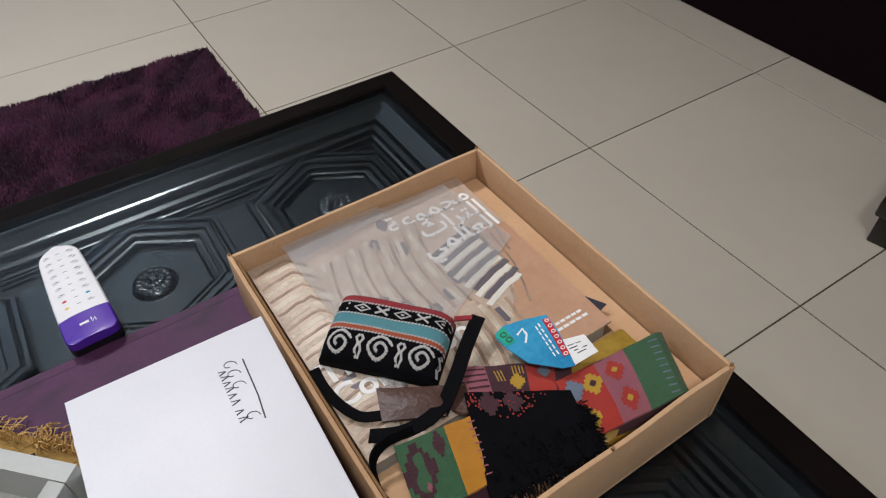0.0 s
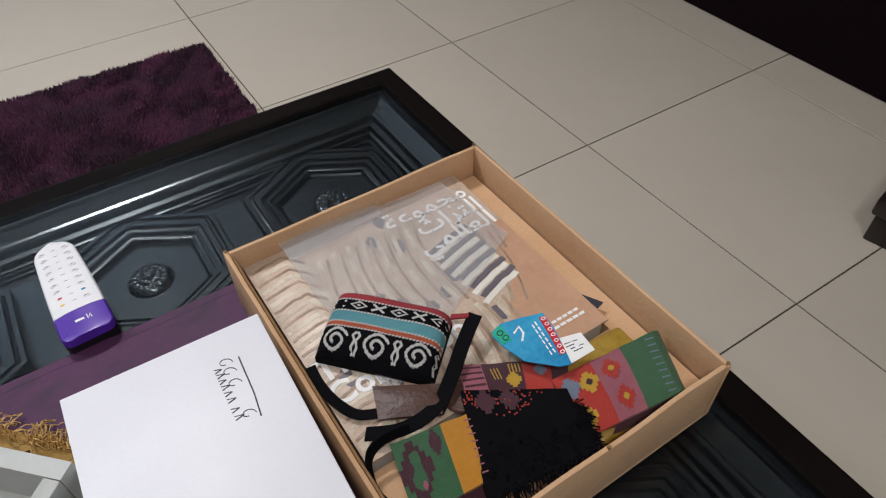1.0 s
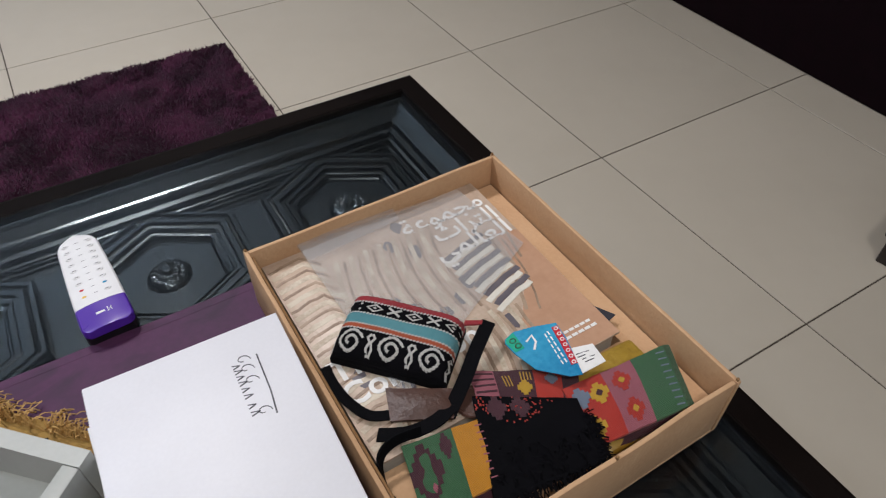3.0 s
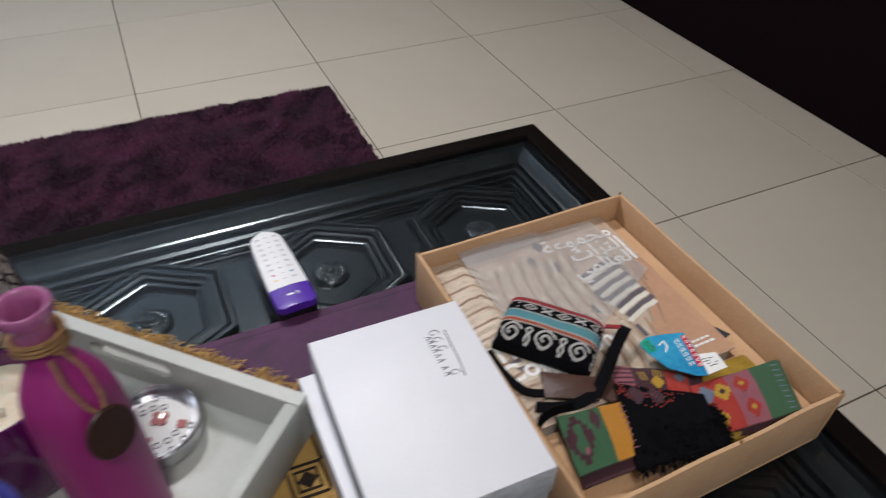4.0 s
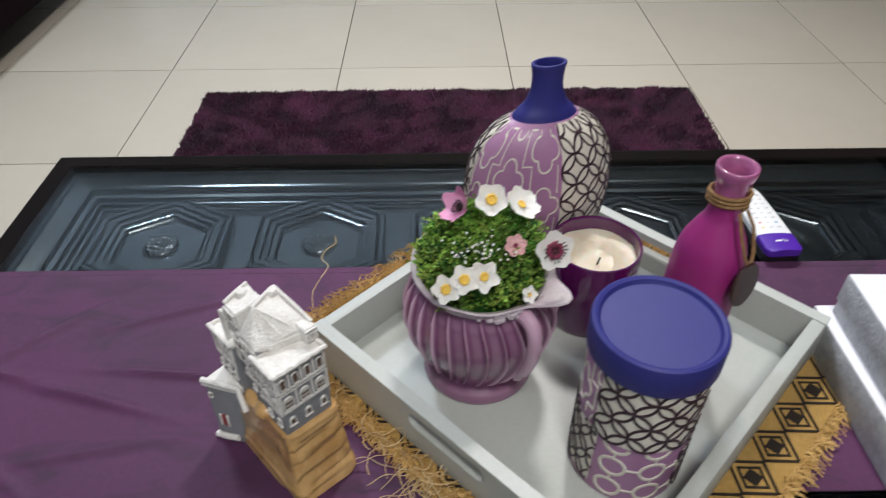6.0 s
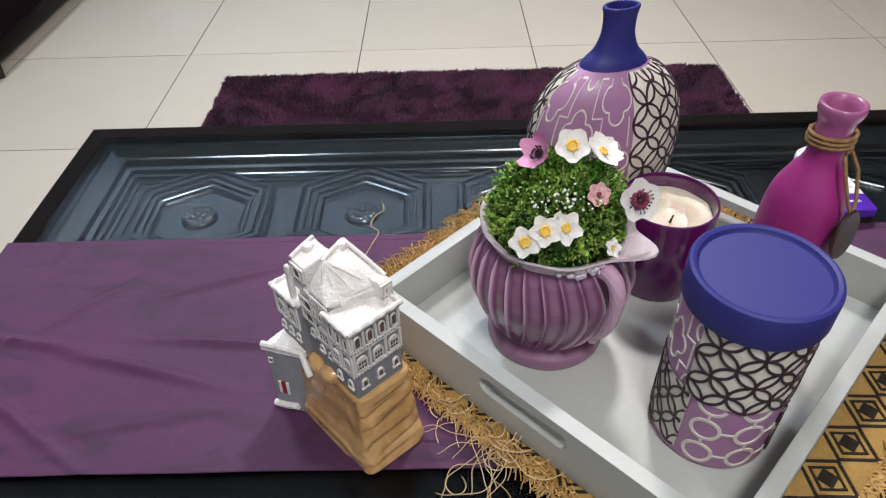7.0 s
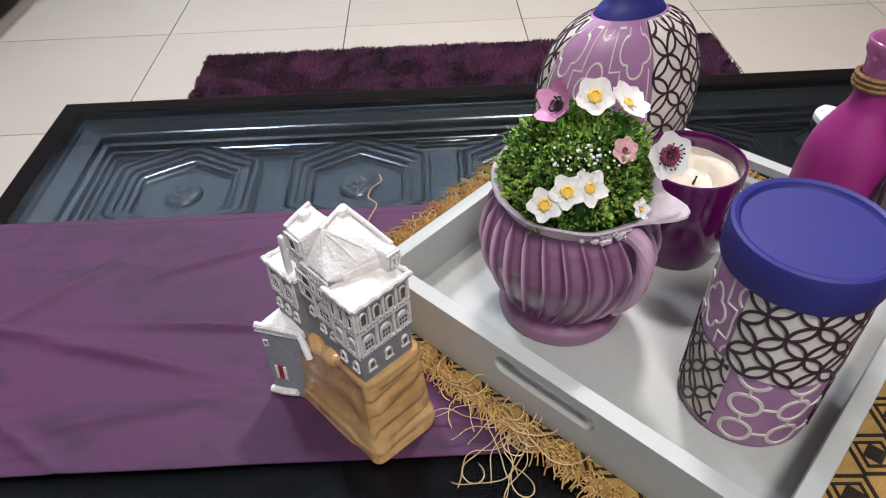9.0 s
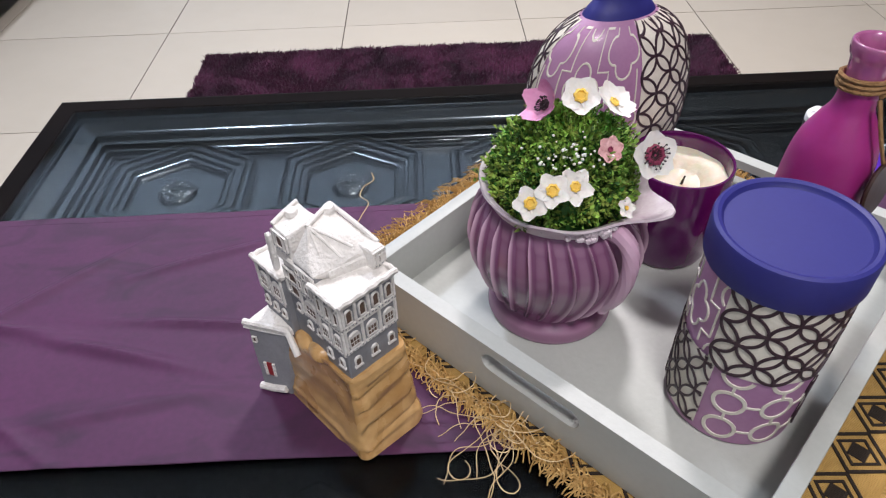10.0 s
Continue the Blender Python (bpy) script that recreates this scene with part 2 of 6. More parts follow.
M_HOUSE = material("grey_painted_plaster", rgb("8b8c8f"), rgb("7b7c80"), 0.6, 60, 300, 0.3)
M_LIME = material("white_lime_plaster", rgb("e8e5e0"), rgb("d2cec8"), 0.6, 120, 420, 0.7)
M_PANE = material("brown_painted_pane", rgb("5a473a"), rgb("6b574a"), 0.6, 120, 400, 0.2)
M_BOOK = material("beige_printed_cover", rgb("cdb8a4"), rgb("b09a86"), 0.38, 22, 260, 0.02, mix=0.35)
blotched(M_BOOK, rgb("8d7866"), 30, 0.55, 0.72, 0.6, (2.0, 0.8, 1))
M_BOOKBROWN = material("brown_printed_cover", rgb("c39b7e"), rgb("b1886b"), 0.42, 20, 200, 0.02)
M_STRIPE_L = material("cream_printed_stripe", rgb("d0c4b0"), rgb("b3a28c"), 0.38, 60, 420, 0, mix=0.25)
M_STRIPE_D = material("umber_printed_stripe", rgb("87705d"), rgb("a8927c"), 0.38, 60, 420, 0, mix=0.25)
M_STRIPE_G = material("slate_printed_stripe", rgb("6a6468"), rgb("58525a"), 0.42, 60, 300, 0)
M_PAGES = material("book_pages", rgb("cfc8ba"), rgb("bcb4a5"), 0.9, 20, 900, 0.3, stretch=(1, 1, 30))
M_FILM = clear("clear_plastic_film", (0.97, 0.97, 0.97, 1), 1.4, 0.1, 0.13)
M_KNIT_BLACK = woven("black_cotton_weave", rgb("07070a"), rgb("0c0b10"), 1400, 0.95, 0.6, 0.0)
M_KNIT_BLACK.node_tree.nodes["Principled BSDF"].inputs["Specular IOR Level"].default_value = 0.12
M_KNIT_WHITE = woven("white_cotton_weave", rgb("d9d6d0"), rgb("c5c2bd"), 1400, 0.95, 0.8, 0.1)
M_KNIT_RED = woven("red_cotton_weave", rgb("a8222c"), rgb("8f1c26"), 1400, 0.95, 0.8, 0.1)
M_KNIT_TEAL = woven("teal_cotton_weave", rgb("4f8f98"), rgb("5f9ea6"), 1400, 0.95, 0.8, 0.1)
M_KNIT_ORANGE = woven("orange_cotton_weave", rgb("b8532c"), rgb("a34624"), 1400, 0.95, 0.8, 0.1)
M_WEB = woven("black_webbing", rgb("07070a"), rgb("0c0c10"), 2200, 0.85, 0.5, 0.0)
M_WEB.node_tree.nodes["Principled BSDF"].inputs["Specular IOR Level"].default_value = 0.12
M_LEATHER = material("brown_leather", rgb("3f281f"), rgb("4f342a"), 0.45, 60, 300, 0.3)
M_W_GREEN = woven("green_wool_weave", rgb("2f5a38"), rgb("3a6641"), 1100, 0.95, 0.9, 0.1)
M_W_PINK = woven("rose_wool_weave", rgb("a8606c"), rgb("9a5561"), 1100, 0.95, 0.9, 0.1)
M_W_RED = woven("scarlet_wool_weave", rgb("c03524"), rgb("ad2c1f"), 1100, 0.95, 0.9, 0.1)
M_W_ORANGE = woven("marigold_wool_weave", rgb("cc8a1c"), rgb("bd7d18"), 1100, 0.95, 0.9, 0.1)
M_W_MAROON = woven("maroon_wool_weave", rgb("4a1c2a"), rgb("3d1723"), 1100, 0.95, 0.9, 0.1)
M_W_GOLD = woven("gold_wool_weave", rgb("d1a52c"), rgb("c2982a"), 1100, 0.95, 0.9, 0.1)
M_W_BLUE = woven("grey_blue_wool_weave", rgb("7b8799"), rgb("6a7689"), 1100, 0.95, 0.9, 0.1)
M_CARDBLUE = material("glossy_blue_print", rgb("3fa3c8"), rgb("1878a8"), 0.25, 18, 300, 0, coat=0.3)
M_CARDGREEN = material("glossy_green_print", rgb("1f9a7e"), rgb("23a888"), 0.25, 40, 300, 0)
M_CARDRED = material("glossy_red_print", rgb("c22532"), rgb("b81f2c"), 0.3, 60, 300, 0)
M_GOLDPAPER = material("gold_brocade_paper", rgb("a98a34"), rgb("8c6f25"), 0.4, 120, 300, 0.3)
M_NAVY = material("charcoal_card", rgb("23242e"), rgb("2b2c36"), 0.6, 60, 300, 0.05)


# ---- builders ----
def thing(name, label, category, m=None, group="", kind=""):
    ob = new(name)
    ob.empty_display_size = 0.02
    if m is not None:
        ob.matrix_world = m
    return tagged(ob, label, category, group, kind)


def mesh_of(bm, smooth=True, angle=0.6):
    me = bpy.data.meshes.new("mesh")
    bmesh.ops.recalc_face_normals(bm, faces=bm.faces)
    if smooth:
        for f in bm.faces:
            f.smooth = True
        for e in bm.edges:
            if len(e.link_faces) == 2 and e.calc_face_angle(0) > angle:
                e.smooth = False
    bm.to_mesh(me)
    bm.free()
    return me


def part(name, bm, mat, parent, label="", smooth=True, kind=""):
    me = bm if isinstance(bm, bpy.types.Mesh) else mesh_of(bm, smooth)
    me.name = name
    if not me.materials:
        me.materials.append(mat)
    ob = new(name, me)
    ob.parent = parent
    return tagged(ob, label, kind=kind)


def solo(name, bm, mat, label, category, m=None, kind="", group="", smooth=True):
    me = bm if isinstance(bm, bpy.types.Mesh) else mesh_of(bm, smooth)
    me.name = name
    me.materials.append(mat)
    ob = new(name, me)
    if m is not None:
        ob.matrix_world = m
    return tagged(ob, label, category, group, kind)


def box(bm, lo, hi, bevel=0.0, seg=2):
    c = [(a + b) / 2 for a, b in zip(lo, hi)]
    s = [b - a for a, b in zip(lo, hi)]
    r = bmesh.ops.create_cube(bm, size=1.0, matrix=Matrix.Translation(c) @ Matrix.Diagonal((*s, 1)))
    if bevel:
        es = {e for v in r["verts"] for e in v.link_edges}
        bmesh.ops.bevel(bm, geom=list(es), offset=bevel, segments=seg, profile=0.5, affect="EDGES")
    return bm


def boxed(lo, hi, bevel=0.0, seg=2):
    return box(bmesh.new(), lo, hi, bevel, seg)


def lathe(profile, n=48, shape=None, bm=None, closed=False):
    """Turns (radius, z) round the z axis; shape(a, r, z, i) may move a point."""
    bm = bm or bmesh.new()
    rings = []
    for i, (r, z) in enumerate(profile):
        if r < 1e-6:
            rings.append([bm.verts.new((0, 0, z))])
            continue
        ring = []
        for k in range(n):
            a = 2 * math.pi * k / n
            rr, zz, aa = (r, z, a) if shape is None else shape(a, r, z, i)
            ring.append(bm.verts.new((rr * math.cos(aa), rr * math.sin(aa), zz)))
        rings.append(ring)
    pairs = list(zip(rings, rings[1:]))
    if closed:
        pairs.append((rings[-1], rings[0]))
    for p, q in pairs:
        for k in range(n):
            j = (k + 1) % n
            if len(p) == 1 and len(q) == 1:
                continue
            if len(p) == 1:
                bm.faces.new((p[0], q[k], q[j]))
            elif len(q) == 1:
                bm.faces.new((p[k], p[j], q[0]))
            else:
                bm.faces.new((p[k], p[j], q[j], q[k]))
    return bm


def tube(bm, pts, r, n=6, taper=None):
    """A round cord along points."""
    pts = [Vector(p) for p in pts]
    rings = []
    for i, p in enumerate(pts):
        d = (pts[min(i + 1, len(pts) - 1)] - pts[max(i - 1, 0)]).normalized()
        u = d.cross(Vector((0.3, 0.2, 1))).normalized()
        v = d.cross(u)
        rr = r if taper is None else r * taper(i / (len(pts) - 1))
        rings.append([bm.verts.new(p + rr * (math.cos(6.2832 * k / n) * u + math.sin(6.2832 * k / n) * v)) for k in range(n)])
    for p, q in zip(rings, rings[1:]):
        for k in range(n):
            bm.faces.new((p[k], p[(k + 1) % n], q[(k + 1) % n], q[k]))
    bm.faces.new(rings[0][::-1])
    bm.faces.new(rings[-1])
    return bm


def slab(bm, outline, z0, z1):
    """An upright prism over an outline in x and y."""
    lo, hi = [bm.verts.new((x, y, z0)) for x, y in outline], [bm.verts.new((x, y, z1)) for x, y in outline]
    bm.faces.new(lo[::-1])
    bm.faces.new(hi)
    n = len(outline)
    for k in range(n):
        bm.faces.new((lo[k], lo[(k + 1) % n], hi[(k + 1) % n], hi[k]))
    return bm


def plate(bm, surf, outline, lift=0.0005):
    """A thin raised patch on a surface surf(u, v, lift)."""
    top = [bm.verts.new(surf(u, v, lift)) for u, v in outline]
    low = [bm.verts.new(surf(u, v, -0.0003)) for u, v in outline]
    bm.faces.new(top)
    n = len(outline)
    for k in range(n):
        bm.faces.new((low[k], low[(k + 1) % n], top[(k + 1) % n], top[k]))
    return bm


def line_on(bm, surf, pts, w, lift=0.0005, closed=False):
    """A raised line of width w along points of a surface surf(u, v, lift)."""
    n = len(pts)
    rows = []
    for i in range(n):
        a = pts[(i - 1) % n] if closed or i else pts[0]
        b = pts[(i + 1) % n] if closed or i < n - 1 else pts[-1]
        dx, dy = b[0] - a[0], b[1] - a[1]
        s = math.hypot(dx, dy) or 1
        nx, ny = -dy / s * w / 2, dx / s * w / 2
        x, y = pts[i]
        rows.append([bm.verts.new(surf(x + nx, y + ny, -0.0003)), bm.verts.new(surf(x + nx * 0.8, y + ny * 0.8, lift)),
                     bm.verts.new(surf(x - nx * 0.8, y - ny * 0.8, lift)), bm.verts.new(surf(x - nx, y - ny, -0.0003))])
    for i in range(n if closed else n - 1):
        p, q = rows[i], rows[(i + 1) % n]
        for k in range(3):
            bm.faces.new((p[k], p[k + 1], q[k + 1], q[k]))
    return bm


def ring_pts(cx, cy, r, n=28, ry=None):
    return [(cx + r * math.cos(6.28319 * k / n), cy + (ry or r) * math.sin(6.28319 * k / n)) for k in range(n)]


def quatrefoil(cx, cy, r):
    out = []
    for q in range(4):
        a0 = q * math.pi / 2
        ox, oy = cx + r * 0.55 * math.cos(a0), cy + r * 0.55 * math.sin(a0)
        for k in range(9):
            a = a0 - 1.75 + 3.5 * k / 8
            out.append((ox + r * 0.45 * math.cos(a), oy + r * 0.45 * math.sin(a)))
    return out


def flat(z):
    return lambda u, v, d: Vector((u, v, z + d))


def lettering(text, size, m, mat, name, parent, bold=0.0):
    c = bpy.data.curves.new("text", "FONT")
    c.body, c.size, c.extrude, c.offset = text, size, 0.00006, bold
    c.resolution_u = 3
    o = new("text", c)
    me = bpy.data.meshes.new_from_object(o.evaluated_get(bpy.context.evaluated_depsgraph_get()))
    bpy.data.objects.remove(o)
    me.transform(m)
    me.materials.clear()
    return part(name, me, mat, parent)


# ---- the room ----
X0, X1, Y0, Y1, TOP = -4.8, 1.8, -3.0, 2.6, 2.8
solo("ceiling", boxed((X0 - 0.1, Y0 - 0.1, TOP), (X1 + 0.1, Y1 + 0.1, TOP + 0.1)), M_CEIL, "plain white painted ceiling over the living room", "ceiling", kind="structure")
solo("wall_north", boxed((X0, Y1, 0), (X1, Y1 + 0.12, TOP)), M_WALL, "plain pale painted wall of the living room", "wall", kind="structure")
solo("wall_south", boxed((X0, Y0 - 0.12, 0), (X1, Y0, TOP)), M_WALL, "plain pale painted wall behind the table", "wall", kind="structure")
solo("wall_west", boxed((X0 - 0.12, Y0, 0), (X0, Y1, TOP)), M_WALL, "plain pale painted side wall", "wall", kind="structure")
solo("wall_east", boxed((X1, Y0, 0), (X1 + 0.12, Y1, TOP)), M_DARKWALL, "plain dark plum side wall behind the sofa", "wall", kind="structure")


def sofa(x, y0, y1, depth, side, label):
    """A low block sofa whose front face stands at x; side 1 extends to +x."""
    s = thing("sofa", label, "sofa", pose(x, 0, 0))
    f = lambda a, b: (min(a * side, b * side), max(a * side, b * side))
    def pbox(name, xa, xb, ya, yb, za, zb, mat, bev=0.03, lab=""):
        lo, hi = f(xa, xb)
        return part(name, boxed((lo, ya, za), (hi, yb, zb), bev, 3), mat, s, lab)
    return s, pbox


s1, pb = sofa(0.745, -1.3, 2.6, 0.9, 1, "dark maroon upholstered sofa with a floor-length base")
pb("base", 0.0, 0.95, -1.3, 2.57, 0.0, 0.43, M_SOFA, 0.012)
for k in range(3):
    pb("seat_cushion", 0.01, 0.72, -1.08 + k * 1.22, 0.12 + k * 1.22, 0.432, 0.56, M_SOFA, 0.04)
pb("backrest", 0.72, 0.95, -1.3, 2.57, 0.432, 0.85, M_SOFA, 0.05)
pb("armrest", 0.0, 0.718, -1.3, -1.09, 0.432, 0.6, M_SOFA, 0.05)
pb("armrest", 0.0, 0.718, 2.39, 2.57, 0.432, 0.6, M_SOFA, 0.05)

s2, pb = sofa(-2.95, 0.4, 1.75, 0.85, -1, "dark wooden-legged armchair in dark maroon cloth")
pb("base", 0.0, 0.85, 0.4, 1.75, 0.12, 0.27, M_SOFA, 0.03)
pb("seat_cushion", 0.01, 0.64, 0.58, 1.57, 0.272, 0.43, M_SOFA, 0.05)
pb("backrest", 0.64, 0.85, 0.4, 1.75, 0.272, 0.8, M_SOFA, 0.06)
pb("armrest", 0.0, 0.638, 0.4, 0.575, 0.272, 0.58, M_SOFA, 0.05)
pb("armrest", 0.0, 0.638, 1.575, 1.75, 0.272, 0.58, M_SOFA, 0.05)
for xx, yy in ((0.06, 0.46), (0.06, 1.69), (0.79, 0.46), (0.79, 1.69)):
    bm = lathe([(0, 0), (0.024, 0), (0.026, 0.004), (0.036, 0.125), (0, 0.125)], 4)
    bmesh.ops.translate(bm, verts=bm.verts, vec=(-xx, yy, 0))
    part("leg", bm, M_DARKWOOD, s2, "dark tapered wooden leg")

stool = thing("low_bench", "low dark wooden bench standing on the tiles", "bench", pose(0.262, -1.222, 0, 0, 0, 12))
part("bench_top", boxed((0, -0.5, 0.07), (0.3, 0.07, 0.11), 0.006), M_DARKWOOD, stool)
for yy in (-0.47, 0.0):
    for xx in (0.01, 0.23):
        part("leg", boxed((xx, yy, 0), (xx + 0.06, yy + 0.06, 0.0695), 0.004), M_DARKWOOD, stool)

# ---- coffee table ----
TX0, TX1, TY0, TY1 = -2.0, -0.645, -1.623, -0.843
RIM = 0.029
table = thing("coffee_table", "black-brown lacquered coffee table with a glass top over moulded panels", "coffee table")


def frame_profile(name, prof, mat, lab=""):
    """A moulding run round the table: profile of (inset, z)."""
    bm = bmesh.new()
    rings = []
    for d, z in prof:
        rings.append([bm.verts.new(p) for p in ((TX0 + d, TY0 + d, z), (TX1 - d, TY0 + d, z), (TX1 - d, TY1 - d, z), (TX0 + d, TY1 - d, z))])
    for p, q in zip(rings, rings[1:]):
        for k in range(4):
            bm.faces.new((p[k], p[(k + 1) % 4], q[(k + 1) % 4], q[k]))
    return part(name, mesh_of(bm, True, 0.12), mat, table, lab)


frame_profile("rim", [(0.012, H - 0.07), (0.004, H - 0.065), (0.0, H - 0.05), (0.0, H - 0.007), (0.0025, H - 0.001), (0.006, H), (RIM - 0.002, H), (RIM, H - 0.002), (RIM, H - 0.012)], M_LACQUER)
frame_profile("cove_moulding", [(RIM - 0.004, H - 0.0085), (RIM + 0.003, H - 0.0085), (RIM + 0.0045, H - 0.0105), (RIM + 0.0055, H - 0.0085), (RIM + 0.0075, H - 0.0085), (RIM + 0.0090, H - 0.0120),
                               (RIM + 0.0110, H - 0.0130), (RIM + 0.0200, H - 0.0190), (RIM + 0.0240, H - 0.0200), (RIM + 0.0255, H - 0.0180), (RIM + 0.0280, H - 0.0165), (RIM + 0.0310, H - 0.0180), (RIM + 0.0325, H - 0.0215),
                               (RIM + 0.0335, H - 0.0240), (RIM + 0.0400, H - 0.0250), (RIM + 0.0415, H - 0.0310), (RIM + 0.0450, H - 0.0320), (RIM + 0.0460, H - 0.0380), (RIM + 0.0500, H - 0.0385), (RIM + 0.0510, FLOOR)], M_PANEL)
part("panel", boxed((TX0 + RIM + 0.03, TY0 + RIM + 0.03, FLOOR - 0.02), (TX1 - RIM - 0.03, TY1 - RIM - 0.03, FLOOR)), M_PANEL, table)
part("glass_top", boxed((TX0 + RIM - 0.001, TY0 + RIM - 0.001, H - 0.0055), (TX1 - RIM + 0.001, TY1 - RIM + 0.001, H - 0.0005)), M_GLASS, table, "clear glass top")
part("apron", boxed((TX0 + 0.03, TY0 + 0.03, H - 0.13), (TX1 - 0.03, TY1 - 0.03, FLOOR - 0.021), 0.004), M_LACQUER, table)
part("lower_shelf", boxed((TX0 + 0.05, TY0 + 0.05, 0.12), (TX1 - 0.05, TY1 - 0.05, 0.145), 0.004), M_LACQUER, table)
leg_bm = boxed((-0.04, -0.04, 0), (0.04, 0.04, H - 0.1301), 0.006)
leg_me = mesh_of(leg_bm)
for x in (TX0 + 0.06, TX1 - 0.06):
    for y in (TY0 + 0.06, TY1 - 0.06):
        part("leg", leg_me, M_LACQUER, table).location = (x, y, 0)


def hexagon():
    prof = [(0.0985, 0.0), (0.0985, 0.010), (0.0960, 0.0135), (0.0915, 0.0135), (0.0900, 0.0100), (0.0862, 0.0100), (0.0850, 0.0125), (0.0785, 0.0125),
            (0.0765, 0.0085), (0.0725, 0.0080), (0.0712, 0.0098), (0.0690, 0.0098), (0.0676, 0.0055), (0.0640, 0.0050), (0.0628, 0.0066), (0.0610, 0.0062), (0.0595, 0.0020), (0.0575, 0.0004)]
    bm = lathe(prof, 6, lambda a, r, z, i: (r, z, a + math.pi / 6))
    return mesh_of(bm, True, 0.2)


def beads():
    bm = bmesh.new()
    for s in range(6):
        a, b = s * math.pi / 3 + math.pi / 6, (s + 1) * math.pi / 3 + math.pi / 6
        p, q = Vector((math.cos(a), math.sin(a), 0)) * 0.088, Vector((math.cos(b), math.sin(b), 0)) * 0.088
        for k in range(22):
            c = p.lerp(q, (k + 0.5) / 22)
            bmesh.ops.create_icosphere(bm, subdivisions=1, radius=0.0019, matrix=Matrix.Translation((c.x, c.y, 0.0108)))
    return mesh_of(bm)


def rosette():
    prof = [(0.0, 0.0115), (0.0035, 0.0112), (0.0055, 0.0095), (0.0060, 0.0080), (0.0080, 0.0092), (0.0110, 0.0088), (0.0130, 0.0066), (0.0138, 0.0060), (0.0165, 0.0068), (0.0195, 0.0056), (0.0220, 0.0030), (0.0228, 0.0)]
    def petal(a, r, z, i):
        k = (0.16 if 7 < i < 11 else 0.10 if 3 < i < 7 else 0.0) * abs(math.sin(8 * a))
        return (r * (1 - 0.35 * k), z * (1 + k) - 0.0008 * (k > 0), a)
    return mesh_of(lathe(prof, 128, petal))


hex_me, bead_me, ros_me = hexagon(), beads(), rosette()
bar_me = mesh_of(boxed((-0.034, -0.006, 0), (0.034, 0.006, 0.008), 0.003, 2))
HEX_X = [-1.822 + 0.2025 * k for k in range(6)]
for y in (-0.998, -1.233, -1.468):
    for x in HEX_X:
        hx = part("hexagon_moulding", hex_me, M_PANEL, table)
        hx.location = (x, y, FLOOR)
        part("beading", bead_me, M_PANEL, hx)
        part("rosette", ros_me, M_PANEL, hx)
for y in (-0.914, -1.552):
    for a, b in zip(HEX_X, HEX_X[1:]):
        part("bar_moulding", bar_me, M_PANEL, table).location = ((a + b) / 2, y, FLOOR)

def smooth_profile(pts, n=6):
    """Catmull-Rom through (radius, z)."""
    out = []
    for i in range(len(pts) - 1):
        p0, p1, p2, p3 = pts[max(i - 1, 0)], pts[i], pts[i + 1], pts[min(i + 2, len(pts) - 1)]
        for k in range(n):
            t = k / n
            out.append(tuple(0.5 * (2 * b + (c - a) * t + (2 * a - 5 * b + 4 * c - d) * t * t + (3 * b - a - 3 * c + d) * t ** 3) for a, b, c, d in zip(p0, p1, p2, p3)))
    return out + [pts[-1]]


# ---- runner and mat ----
def cloth(x0, x1, y0, y1, z, nx, ny, fold, thick=0.0012):
    bm = bmesh.new()
    g = [[[bm.verts.new((x0 + (x1 - x0) * i / nx, y0 + (y1 - y0) * j / ny, 0)) for j in range(ny + 1)] for i in range(nx + 1)] for _ in (0, 1)]
    for k in (0, 1):
        for row in g[k]:
            for v in row:
                v.co.y += 0.0015 * noise.noise(Vector((v.co.x * 9, v.co.y * 3, 1))) 
                v.co.z = z + fold(v.co.x, v.co.y) + k * thick
        for i in range(nx):
            for j in range(ny):
                f = (g[k][i][j], g[k][i + 1][j], g[k][i + 1][j + 1], g[k][i][j + 1])
                bm.faces.new(f if k else f[::-1])
    edge = [(i, 0) for i in range(nx)] + [(nx, j) for j in range(ny)] + [(i, ny) for i in range(nx, 0, -1)] + [(0, j) for j in range(ny, 0, -1)]
    for (a, b), (c, d) in zip(edge, edge[1:] + edge[:1]):
        bm.faces.new((g[0][a][b], g[0][c][d], g[1][c][d], g[1][a][b]))
    return bm


def wrinkle(x, y):
    out = max(0.0, min(1.0, (-1.62 - x) / 0.08))
    w = 0.0
    for cx, cy, sl, wd, amp in ((-1.80, -1.27, -0.28, 0.006, 0.0050), (-1.74, -1.16, 0.35, 0.005, 0.0036), (-1.9, -1.31, -0.7, 0.006, 0.0045), (-1.72, -1.245, -0.1, 0.0045, 0.0045), (-1.88, -1.2, 0.9, 0.007, 0.004), (-1.9, -1.24, -0.15, 0.005, 0.004), (-1.78, -1.33, 0.2, 0.006, 0.003)):
        d = (y - cy - sl * (x - cx)) / wd
        w += 1.25 * amp * math.exp(-d * d) * math.exp(-((x - cx) / 0.07) ** 2)
    return 0.0004 + out * (w + 0.0012 * (1 + noise.noise(Vector((x * 14, y * 18, 3)))))


runner = thing("table_runner", "purple satin table runner with soft creases on the glass", "table runner")
part("cloth", cloth(-1.998, -0.72, -1.376, -1.090, H, 430, 120, wrinkle), M_RUNNER, runner)
for y in (-1.3752, -1.0990):
    part("hem", cloth(-1.997, -0.721, y, y + 0.0085, H, 430, 4, lambda x, yy: wrinkle(x, yy) + 0.0012, 0.0002), M_RUNNER, runner, "folded stitched hem")

